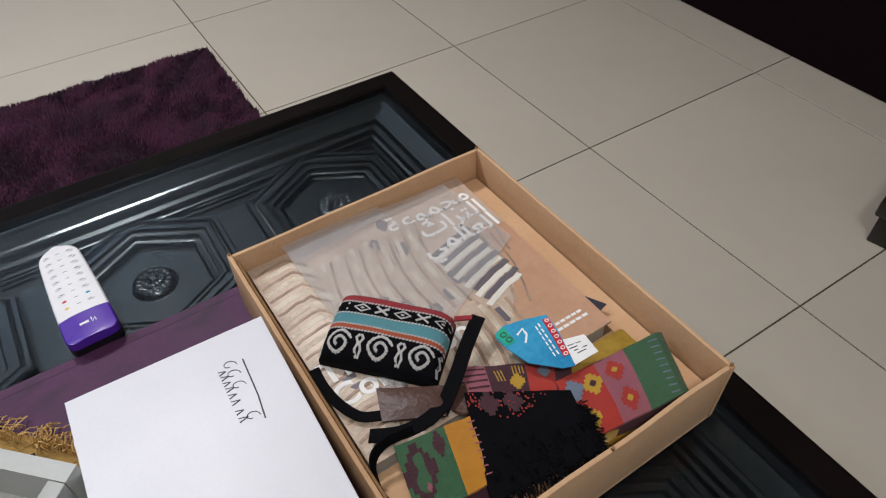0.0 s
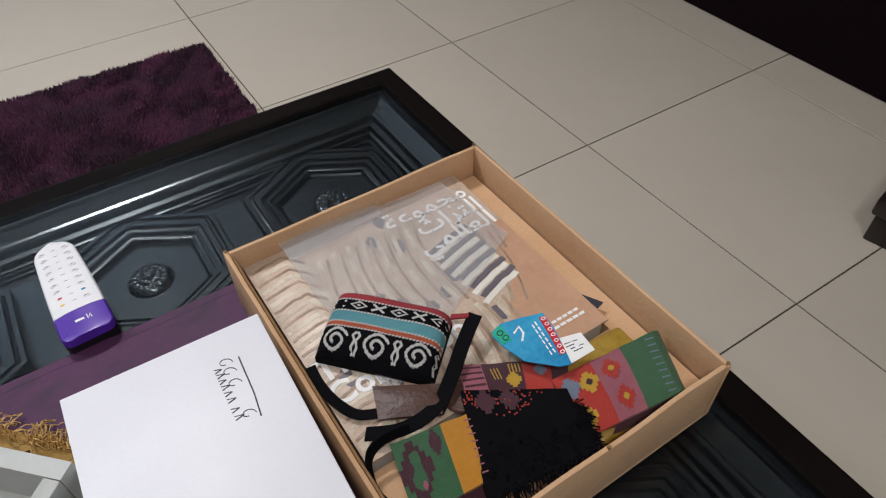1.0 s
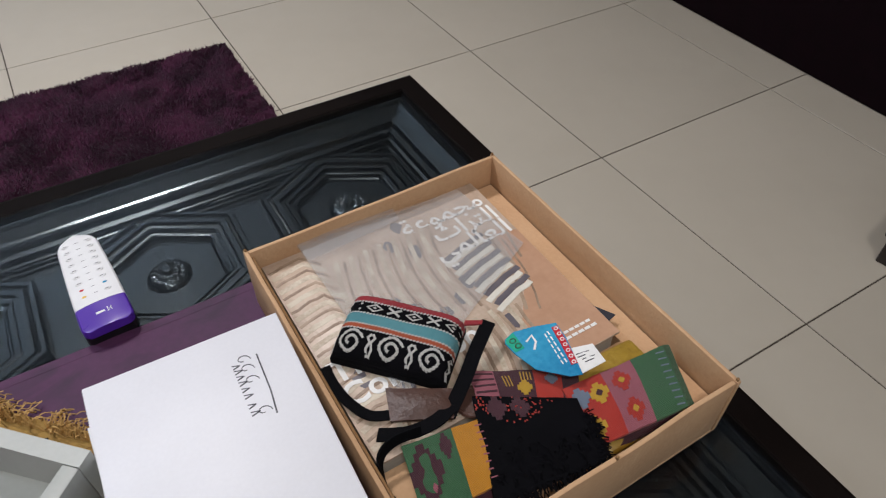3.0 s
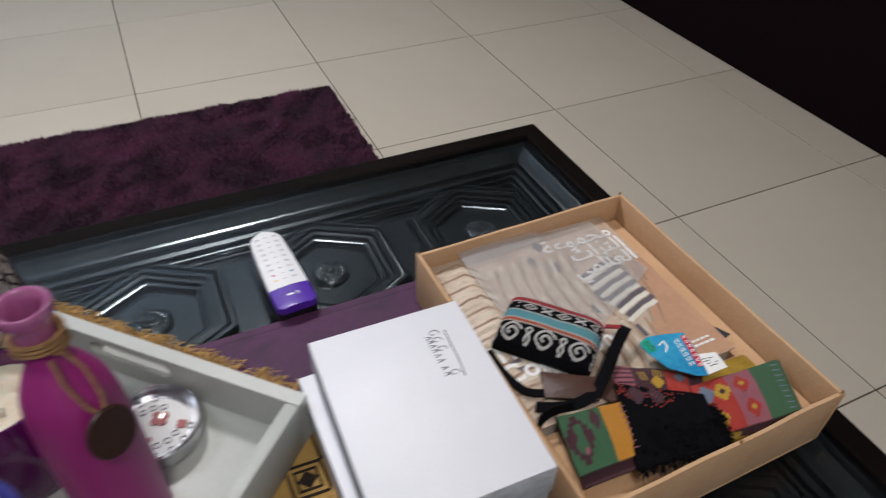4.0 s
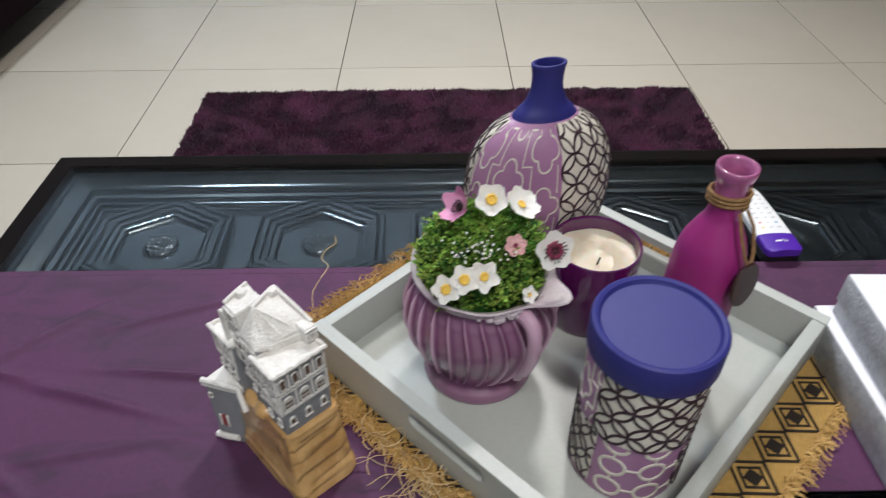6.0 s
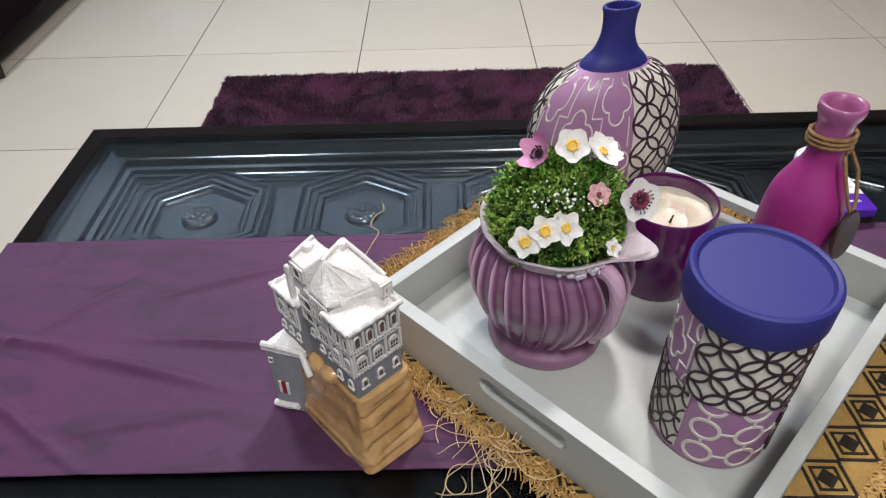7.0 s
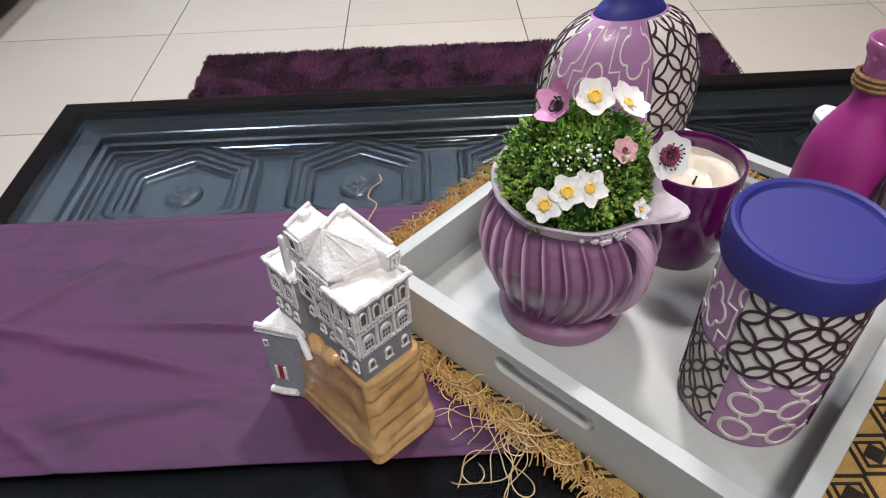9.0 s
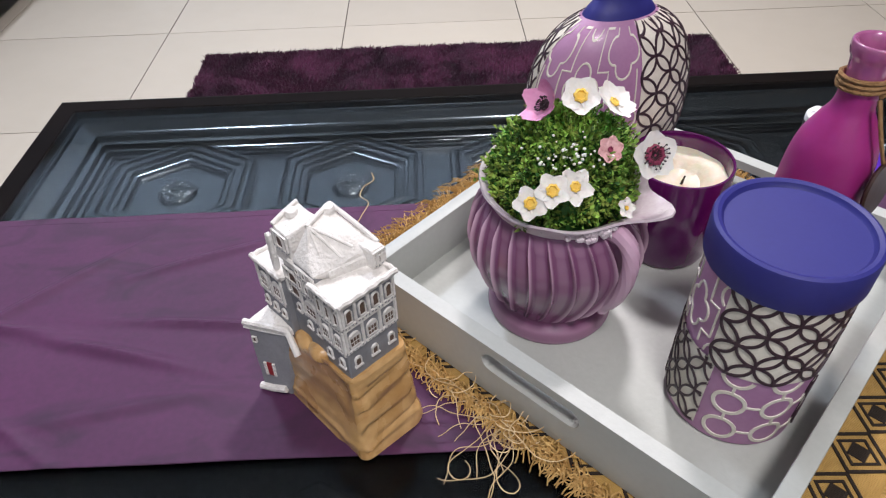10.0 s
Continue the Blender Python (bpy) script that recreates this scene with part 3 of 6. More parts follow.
TRAY = pose(-1.342, -1.233, 0, 0, 0, 45)
MZ = H + 0.0022
mat_t = thing("placemat", "ochre woven placemat with black diamond pattern and frayed edges", "placemat", TRAY)
MX0, MX1, MY0, MY1 = -0.188, 0.206, -0.222, 0.222
part("cloth", cloth(MX0, MX1, MY0, MY1, MZ, 40, 40, lambda x, y: 0.0005 + 0.0004 * noise.noise(Vector((x * 40, y * 40, 0))), 0.0012), M_MAT, mat_t)
bm = bmesh.new()
sf = flat(MZ + 0.0024)
for i in range(9):
    for j in range(9):
        cx, cy = MX0 + 0.024 + i * 0.042, MY0 + 0.032 + j * 0.046
        if max(abs(cx), abs(cy)) < 0.13 or cx > MX1 - 0.02 or cy > MY1 - 0.02:
            continue
        for s, w in ((1.0, 0.0038), (0.62, 0.0032)):
            line_on(bm, sf, [(cx + 0.020 * s, cy), (cx, cy + 0.022 * s), (cx - 0.020 * s, cy), (cx, cy - 0.022 * s)], w, 0.0004, True)
        plate(bm, sf, [(cx + 0.006, cy - 0.006), (cx + 0.006, cy + 0.006), (cx - 0.006, cy + 0.006), (cx - 0.006, cy - 0.006)], 0.0004)
part("diamond_pattern", bm, M_MATBLACK, mat_t, "black woven diamonds", False, "stuff")
rnd = random.Random(4)


def strand(bm, x, y, z, ang, length, r=0.00035, curl=0.5, rise=0.004, n=7):
    pts = [(x, y, z)]
    a = ang
    for k in range(n):
        a += rnd.uniform(-curl, curl)
        x, y = x + math.cos(a) * length / n, y + math.sin(a) * length / n
        zz = z + rise * math.sin(math.pi * (k + 1) / n) * rnd.uniform(0.3, 1)
        pts.append((x, y, max(zz, z)))
    tube(bm, pts, r, 3)


bm = bmesh.new()
for k in range(620):
    strand(bm, rnd.uniform(MX0, MX1), MY1 - 0.012, MZ + 0.0025, 1.57 + rnd.gauss(0, 0.35), rnd.uniform(0.012, 0.034), 0.0005, 0.4, 0.009)
for k in range(420):
    strand(bm, rnd.uniform(MX0, MX1), MY0 + 0.010, MZ + 0.0025, -1.57 + rnd.gauss(0, 0.4), rnd.uniform(0.008, 0.022), 0.0005, 0.4, 0.005)
for k in range(1300):
    strand(bm, MX0 + rnd.uniform(-0.004, 0.008), rnd.uniform(MY0, MY1), MZ + 0.0025, 3.14 + rnd.gauss(0, 1.1), rnd.uniform(0.006, 0.015), 0.0006, 0.7, 0.009, 5)
for k in range(620):
    strand(bm, MX1 - 0.008, rnd.uniform(MY0, MY1), MZ + 0.0025, rnd.gauss(0, 0.7), rnd.uniform(0.008, 0.024), 0.0005, 0.6, 0.012)
part("fringe", bm, M_STRAW, mat_t, "frayed raw jute threads", True, "stuff")
bm = bmesh.new()



def curl(x, y, ang, length, r, n=26):
    """A loose thread whose bend drifts, so that it loops."""
    pts, bend, up = [], rnd.uniform(-0.25, 0.25), rnd.uniform(0.004, 0.014)
    for k in range(n):
        pts.append((x, y, MZ + 0.003 + up * math.sin(math.pi * k / n)))
        bend = 0.85 * bend + rnd.gauss(0, 0.10)
        ang += bend
        x, y = x + math.cos(ang) * length / n, y + math.sin(ang) * length / n
    tube(bm, pts, r, 3)


for k in range(30):
    curl(MX0 + 0.004, rnd.gauss(0.018, 0.016), 3.14 + rnd.gauss(0, 0.7), rnd.uniform(0.04, 0.10), 0.00042)
for k in range(14):
    curl(MX0 + 0.004, rnd.uniform(0.05, 0.2), 3.14 + rnd.gauss(0, 0.9), rnd.uniform(0.02, 0.06), 0.00035)
thread = [(-0.13, 0.235, 0.003), (-0.118, 0.25, 0.009), (-0.100, 0.258, 0.013), (-0.082, 0.268, 0.013), (-0.078, 0.285, 0.010), (-0.062, 0.298, 0.006), (-0.045, 0.302, 0.003), (-0.036, 0.315, 0.002)]
tube(bm, [(x, y, MZ + z) for (x, y), z in zip(smooth_profile([p[:2] for p in thread], 5), np.interp(np.linspace(0, 7, 36), range(8), [p[2] for p in thread]))], 0.0005, 4)
part("loose_thread", bm, M_THREAD, mat_t, "long loose tangled threads", True, "stuff")

# ---- tray ----
tray = thing("serving_tray", "grey-white painted wooden square tray with cut-out handles", "tray", TRAY)
TZ0, TZ1, TH, TW = MZ + 0.0032, H + 0.058, 0.172, 0.0125
FZ = H + 0.0135   # tray floor
part("tray_base", boxed((-TH + 0.002, -TH + 0.002, TZ0), (TH - 0.002, TH - 0.002, FZ), 0.001), M_TRAY, tray)


def tray_side(slot):
    bm = bmesh.new()
    if not slot:
        return box(bm, (-TH, -TW / 2, TZ0), (TH, TW / 2, TZ1), 0.0015)
    zc, hw, hh = TZ1 - 0.017, 0.043, 0.0085
    zs = []
    outer = [(-TH, TZ0), (TH, TZ0), (TH, TZ1), (-TH, TZ1)]
    hole = []
    for sx in (1, -1):
        for k in range(9):
            a = -math.pi / 2 + math.pi * k / 8 if sx > 0 else math.pi / 2 + math.pi * k / 8
            hole.append((sx * (hw - hh) + hh * math.cos(a), zc + hh * math.sin(a)))
    for y in (-TW / 2, TW / 2):
        o = [bm.verts.new((x, y, z)) for x, z in outer]
        h = [bm.verts.new((x, y, z)) for x, z in hole]
        es = [bm.edges.new((o[k], o[(k + 1) % 4])) for k in range(4)] + [bm.edges.new((h[k], h[(k + 1) % 18])) for k in range(18)]
        bmesh.ops.triangle_fill(bm, edges=es, use_beauty=True)
        zs.append((o, h))
    (o1, h1), (o2, h2) = zs
    for p, q in ((o1, o2), (h1, h2)):
        for k in range(len(p)):
            bm.faces.new((p[k], p[(k + 1) % len(p)], q[(k + 1) % len(q)], q[k]))
    return bm


for cx, cy in ((-0.105, 0.036), (-0.06, -0.11), (0.05, 0.10)):
    bm = lathe([(0, 0.0004), (0.0007, 0.0003), (0.0009, 0)], 8)
    o = part("chip", bm, M_INK, tray, "tiny dark paint chip")
    o.location = (cx, cy, FZ)
for name, slot, x, y, rz in (("side_with_handle", True, -TH + TW / 2, 0, 90), ("side_with_handle", True, TH - TW / 2, 0, 90)):
    o = part(name, tray_side(slot), M_TRAY, tray, "side with a slotted handle", False)
    o.matrix_local = pose(x, y, 0, 0, 0, rz)
for y in (-TH + TW / 2, TH - TW / 2):
    bm = boxed((-TH + TW + 0.0002, -TW / 2, TZ0), (TH - TW - 0.0002, TW / 2, TZ1 - 0.0006), 0.0012)
    o = part("side", bm, M_TRAY, tray)
    o.location = (0, y, 0)

# ---- vase ----
def turned(prof):
    """A surface on a turned body: u arc length at the widest radius, v height, d lift."""
    zs, rs = [p[1] for p in prof], [p[0] for p in prof]
    big = max(rs)
    def s(u, v, d):
        r = float(np.interp(v, zs, rs)) + d
        a = u / big
        return Vector((r * math.cos(a), r * math.sin(a), v))
    return s, big


def clip_lines(pts, u0, u1, v0, v1):
    """The runs of a polyline that lie inside a box."""
    runs, cur = [], []
    for p in pts:
        if u0 <= p[0] <= u1 and v0 <= p[1] <= v1:
            cur.append(p)
        elif cur:
            runs.append(cur)
            cur = []
    return [r for r in runs + [cur] if len(r) > 1]


def panel_on(bm, surf, u0, u1, v0, v1, lift, nu=48, nv=36):
    g = [[bm.verts.new(surf(u0 + (u1 - u0) * i / nu, v0 + (v1 - v0) * j / nv, lift)) for j in range(nv + 1)] for i in range(nu + 1)]
    for i in range(nu):
        for j in range(nv):
            bm.faces.new((g[i][j], g[i + 1][j], g[i + 1][j + 1], g[i][j + 1]))
    return bm


def circle_lattice(parent, surf, u0, u1, v0, v1, g, w=0.0016, squash=1.0):
    part("cream_panel", panel_on(bmesh.new(), surf, u0, u1, v0, v1, 0.0008), M_CREAM, parent, "cream painted panel")
    bm = bmesh.new()
    r = g / math.sqrt(2)
    nu, nv = int((u1 - u0) / r) + 3, int((v1 - v0) / (r * squash)) + 3
    for i in range(-1, nu):
        for j in range(-1, nv):
            if (i + j) % 2:
                continue
            pts = ring_pts(u0 + i * r, v0 + j * r * squash, r, 40, r * squash)
            for run in clip_lines(pts + pts[:1], u0, u1, v0, v1):
                line_on(bm, surf, run, w, 0.0017)
    part("circle_lattice", bm, M_PLUMLINE, parent, "dark plum interlaced circles", True)


def foil(cx, cy, rx, ry):
    """A four-lobed outline, taller than wide."""
    out = []
    for q in range(4):
        a0 = q * math.pi / 2
        for k in range(9):
            a = a0 - 1.66 + 3.32 * k / 8
            out.append((cx + rx * (0.54 * math.cos(a0) + 0.46 * math.cos(a)), cy + ry * (0.54 * math.sin(a0) + 0.46 * math.sin(a))))
    return out


def quatre_panel(parent, surf, u0, u1, v0, v1, rx, ry, du, dv, cu, cv):
    """Four-lobed outlines in staggered columns, parted by stepped lines; (cu, cv) is one centre."""
    i0, i1 = int((u0 - cu) / du) - 2, int((u1 - cu) / du) + 2
    for i in range(i0, i1 + 1):
        u, off = cu + i * du, (dv if i % 2 else 0.0)
        k0, k1 = int((v0 - cv) / (2 * dv)) - 2, int((v1 - cv) / (2 * dv)) + 2
        for k in range(k0, k1 + 1):
            v = cv + off + 2 * dv * k
            q = foil(u, v, rx, ry)
            for run in clip_lines(q + q[:1], u0, u1, v0, v1):
                part("quatrefoil_outline", line_on(bmesh.new(), surf, run, 0.0017, 0.0009), M_CREAM, parent, "raised cream quatrefoil outline")
        zig = []
        for k in range(2 * k0, 2 * k1 + 2):
            v = cv + dv * k
            far = u + du * (0.64 if (k + i) % 2 == 0 else 0.36)
            zig += [(far, v - dv / 2 + dv * j / 5) for j in range(6)]
        for run in clip_lines(zig, u0, u1, v0, v1):
            part("stepped_line", line_on(bmesh.new(), surf, run, 0.0014, 0.0009), M_CREAM, parent, "raised cream stepped line")


vase = thing("vase", "mauve patterned ceramic vase with a glossy indigo neck", "vase", pose(-1.364, -1.097, FZ, 0, 0, 18) @ Matrix.Diagonal((1, 0.6, 1, 1)))
body = smooth_profile([(0.046, 0.0), (0.052, 0.006), (0.066, 0.037), (0.0755, 0.078), (0.0775, 0.108), (0.0735, 0.140), (0.0625, 0.165), (0.047, 0.1805), (0.028, 0.190)])
part("body", lathe([(0, 0)] + body, 72), M_MAUVE, vase)
neck = smooth_profile([(0.0335, 0.1868), (0.0290, 0.193), (0.0215, 0.201), (0.0165, 0.213), (0.0155, 0.225), (0.0165, 0.234), (0.0175, 0.2375), (0.0165, 0.2395), (0.0135, 0.238), (0.0125, 0.225), (0.0125, 0.19)], 4)
part("neck", lathe(neck + [(0, 0.19)], 48), M_BLUE, vase, "glossy indigo neck")
vs, big = turned(body)
deg = math.pi / 180 * big
for u0, u1, kind in ((-174, -88, 0), (-88, 6, 1), (6, 92, 0), (92, 186, 1)):
    if kind:
        circle_lattice(vase, vs, u0 * deg, u1 * deg, 0.004, 0.187, 0.0235, 0.0025, 0.95)
    else:
        quatre_panel(vase, vs, u0 * deg, u1 * deg, 0.01, 0.187, 0.0175, 0.0215, 0.040, 0.0290, (u0 + 71.5) * deg, 0.112)

# ---- jar ----
jar = thing("storage_jar", "tall mauve patterned ceramic jar with an indigo lid", "jar", pose(-1.313, -1.346, FZ, 0, 0, 0))
jp = [(0.0425, 0.0), (0.0445, 0.002), (0.0445, 0.14)]
part("body", lathe([(0, 0)] + [jp[0]] + [(0.0445, 0.002 + 0.1385 * k / 12) for k in range(13)], 64), M_MAUVE, jar)
lid = [(0, 0.1602), (0.0405, 0.1602), (0.0415, 0.1612), (0.0425, 0.1632), (0.0450, 0.1642), (0.0470, 0.1632), (0.0478, 0.161), (0.0478, 0.139), (0.0472, 0.1375), (0.0446, 0.1375)]
part("lid", lathe(lid, 72), M_BLUE, jar, "glossy indigo lid with a raised rim")
js, jb = turned(jp)
jd = math.pi / 180 * jb
C = -127
for lo, hi, z0, z1, kind in ((-23, 90, 0.071, 0.139, 1), (-125, -23, 0.076, 0.139, 0), (-125, -15, 0.008, 0.074, 2), (-15, 75, 0.004, 0.0695, 3),
                             (90, 180, 0.062, 0.139, 0), (180, 235, 0.062, 0.139, 1), (75, 180, 0.006, 0.06, 2), (180, 235, 0.006, 0.06, 3)):
    u0, u1 = (C + lo) * jd, (C + hi) * jd
    if kind == 1:
        circle_lattice(jar, js, u0, u1, z0, z1, 0.0195, 0.0022)
    elif kind == 2:
        circle_lattice(jar, js, u0, u1, z0, z1, 0.0160, 0.0017, 1.35)
    elif kind == 0:
        quatre_panel(jar, js, u0, u1, z0, z1, 0.0120, 0.0185, 0.029, 0.026, u1 - 0.022, z0 + 0.026)
    else:
        bm = bmesh.new()
        n = max(1, round((u1 - u0) / 0.031))
        for i in range(n + 1):
            for j in range(3):
                cu, cv = u0 + 0.016 + i * 0.031, z0 + 0.012 + j * 0.0275
                rp = ring_pts(cu, cv, 0.0100)
                for run in clip_lines(rp + rp[:1], u0, u1, z0, z1):
                    line_on(bm, js, run, 0.0030, 0.0007)
                for st in ([(cu + 0.01, cv), (cu + 0.0155, cv), (cu + 0.021, cv)], [(cu, cv + 0.01), (cu, cv + 0.0138), (cu, cv + 0.0175)]):
                    for run in clip_lines(st, u0, u1, z0, z1):
                        line_on(bm, js, run, 0.0021, 0.0007)
        part("ring_chain", bm, M_CREAM, jar, "raised cream linked rings")

# ---- candle ----
candle = thing("candle", "purple glass candle holder with burnt ivory wax", "candle", pose(-1.3155, -1.1785, FZ))
part("glass_holder", lathe([(0, 0), (0.034, 0), (0.037, 0.002), (0.0395, 0.01), (0.0418, 0.05), (0.0428, 0.093), (0.0422, 0.0945), (0.0405, 0.0945), (0.0398, 0.093), (0.0392, 0.06), (0.037, 0.01), (0, 0.008)], 64), M_CANDLEGLASS, candle, "glossy purple glass")
def wax_shape(a, r, z, i):
    return (r, z + 0.0025 * noise.noise(Vector((r * 60 * math.cos(a), r * 60 * math.sin(a), 2))), a)
part("wax", lathe([(0.0, 0.076), (0.006, 0.076), (0.014, 0.0765), (0.019, 0.0775), (0.023, 0.0825), (0.030, 0.0850), (0.036, 0.0858), (0.0394, 0.0862), (0.0390, 0.06)], 48, wax_shape), M_WAX, candle, "ivory wax melted to a pool").location.z = -0.006
bm = bmesh.new()
tube(bm, [(0.002, -0.004, 0.073), (0.003, -0.004, 0.080), (0.0045, -0.003, 0.084)], 0.0011, 6)
part("wick", bm, M_WICK, candle, "burnt black wick").location.z = -0.006

# ---- bottle ----
bottle = thing("bottle", "frosted magenta glass bottle with twine round its neck", "bottle", pose(-1.246, -1.256, FZ, 0, 0, -60))
part("body", lathe([(0, 0)] + smooth_profile([(0.025, 0.0), (0.0280, 0.003), (0.0293, 0.012), (0.0298, 0.08), (0.0292, 0.13), (0.0262, 0.157), (0.0190, 0.175), (0.0132, 0.187), (0.0122, 0.2)], 5), 56), M_BOTTLE, bottle)
part("mouth", lathe(smooth_profile([(0.0122, 0.1995), (0.0122, 0.211), (0.0132, 0.219), (0.0152, 0.224), (0.0158, 0.229), (0.0148, 0.2315), (0.0118, 0.2300), (0.0092, 0.222), (0.0090, 0.2)], 4) + [(0, 0.2)], 48), M_BOTTLERIM, bottle, "flared clear pink mouth")
bm = bmesh.new()
tube(bm, [((0.0142 + 0.001 * math.sin(k)) * math.cos(k * 0.5), (0.0142 + 0.001 * math.sin(k)) * math.sin(k * 0.5), 0.199 + 0.012 * k / 44) for k in range(44)], 0.0016, 6)
tube(bm, [(0.016, 0.004, 0.199), (0.023, 0.008, 0.186), (0.030, 0.008, 0.165), (0.0335, 0.004, 0.155)], 0.0014, 6)
tube(bm, [(0.016, -0.004, 0.199), (0.024, -0.006, 0.184), (0.031, -0.003, 0.166), (0.0335, 0.002, 0.155)], 0.0014, 6)
part("twine", bm, M_ROPE, bottle, "jute twine wound and knotted")
bm = lathe([(0, -0.0015), (0.0155, -0.0015), (0.0165, 0.0), (0.0155, 0.0015), (0, 0.0015)], 32)
o = part("tag", bm, M_TAG, bottle, "dark round wooden tag")
o.matrix_local = pose(0.0355, 0.002, 0.139, 0, 84, 4) @ Matrix.Diagonal((1.25, 1, 1, 1))

# ---- glass dish ----
dish = thing("trinket_dish", "silver-rimmed glass trinket dish with a red motif", "dish", pose(-1.220, -1.190, FZ, 0, 0, 20) @ Matrix.Diagonal((1.09, 1.09, 1.0, 1)))
part("base", lathe([(0, 0), (0.030, 0), (0.034, 0.003), (0.0355, 0.012), (0.036, 0.020), (0.0345, 0.0215), (0.033, 0.020), (0.0325, 0.013), (0, 0.012)], 56), M_SILVER, dish, "polished silver rim")
part("dome", lathe([(0.0335, 0.0205), (0.031, 0.0245), (0.024, 0.029), (0.012, 0.0318), (0, 0.0325)], 48), M_DOME, dish, "clear glass dome")
part("inlay", lathe([(0, 0.0128), (0.0318, 0.0128), (0.0322, 0.0122)], 40), M_WHITEINK, dish, "white crystal inlay")
sf = flat(0.0129)
for k, (cx, cy, r) in enumerate(((0.006, 0.004, 0.0075), (-0.012, -0.008, 0.005), (0.016, -0.012, 0.0045))):
    part("red_motif", plate(bmesh.new(), sf, quatrefoil(cx, cy, r), 0.0012), M_RED, dish, "red enamel petals")
bm = bmesh.new()
for r in (0.018, 0.027):
    for k in range(11):
        a = 0.4488 * k + r * 40
        line_on(bm, sf, ring_pts(r * math.cos(a), r * math.sin(a), 0.0024, 10), 0.0007, 0.0008, True)
part("engraving", bm, M_STRIPE_G, dish, "dark engraved rings")

# ---- remote ----
remote = thing("remote_control", "white and purple remote control lying on the glass", "remote control", pose(-1.074, -1.028, H, 0, 0, 3) @ Matrix.Diagonal((1, 0.95, 1, 1)))


def remote_outline(v, grow=0.0):
    """Half width at v from -0.067 (purple end) to 0.067."""
    t = (v + 0.067) / 0.134
    w = 0.0215 - 0.0045 * t ** 2
    e = min(t, 1 - t) * 0.134
    r = 0.008 if t < 0.5 else 0.0155
    if e < r:
        w = w - r + math.sqrt(max(0, r * r - (r - e) ** 2))
    return max(w, 0.0006) + grow


def remote_shell(v0, v1, z0, z1, crown):
    bm = bmesh.new()
    rows = []
    n = 30
    for i in range(n + 1):
        v = v0 + (v1 - v0) * (0.5 - 0.5 * math.cos(math.pi * i / n))
        w = remote_outline(v)
        row = []
        for x, z in ((-1.0, z0), (-1.0, z1 - 0.002), (-0.94, z1 - 0.0005), (-0.5, z1 + crown * 0.7), (0, z1 + crown), (0.5, z1 + crown * 0.7), (0.94, z1 - 0.0005), (1.0, z1 - 0.002), (1.0, z0)):
            row.append(bm.verts.new((x * w, v, z)))
        rows.append(row)
    for p, q in zip(rows, rows[1:]):
        for k in range(9):
            bm.faces.new((p[k], p[(k + 1) % 9], q[(k + 1) % 9], q[k]))
    bm.faces.new(rows[0])
    bm.faces.new(rows[-1][::-1])
    return bm


part("underside", remote_shell(-0.0655, 0.0655, 0.0, 0.0105, 0), M_BLACKPLASTIC, remote, "black underside")
part("white_cover", remote_shell(-0.0345, 0.067, 0.0107, 0.019, 0.0015), M_WHITEPLASTIC, remote, "white upper cover")
part("purple_cover", remote_shell(-0.067, -0.035, 0.0107, 0.019, 0.0015), M_PURPLEPLASTIC, remote, "purple end cover")
for r in range(9):
    for c in range(3):
        x, y = (c - 1) * 0.0098, 0.054 - r * 0.0096
        mat = M_KEY
        if r == 7:
            mat = (M_CARDRED, M_KEY, M_CARDBLUE)[c]
        if r == 8:
            mat = (M_YELLOW, M_KEY, M_KEY)[c]
        sz = 0.0018 if mat is not M_KEY else 0.003
        o = part("button", lathe([(0, 0.0004), (sz * 0.8, 0.0004), (sz, 0.0), (sz, -0.001)], 12), mat, remote)
        o.location = (x, y, 0.0200)
        o.scale = (1.15, 0.75, 1)
        if mat is M_KEY:
            part("key_mark", boxed((-0.0013, -0.0004, 0.0003), (0.0013, 0.0004, 0.0006)), M_STRIPE_G, o)
sf = flat(0.0203)
bm = bmesh.new()
line_on(bm, sf, [(0.004, -0.046), (0.004, -0.052), (0.007, -0.047), (0.007, -0.052)], 0.0011, 0.0004)
box(bm, (-0.006, -0.0505, 0.0202), (0.0015, -0.048, 0.0207))
part("print", bm, M_WHITEINK, remote, "small white printed mark")

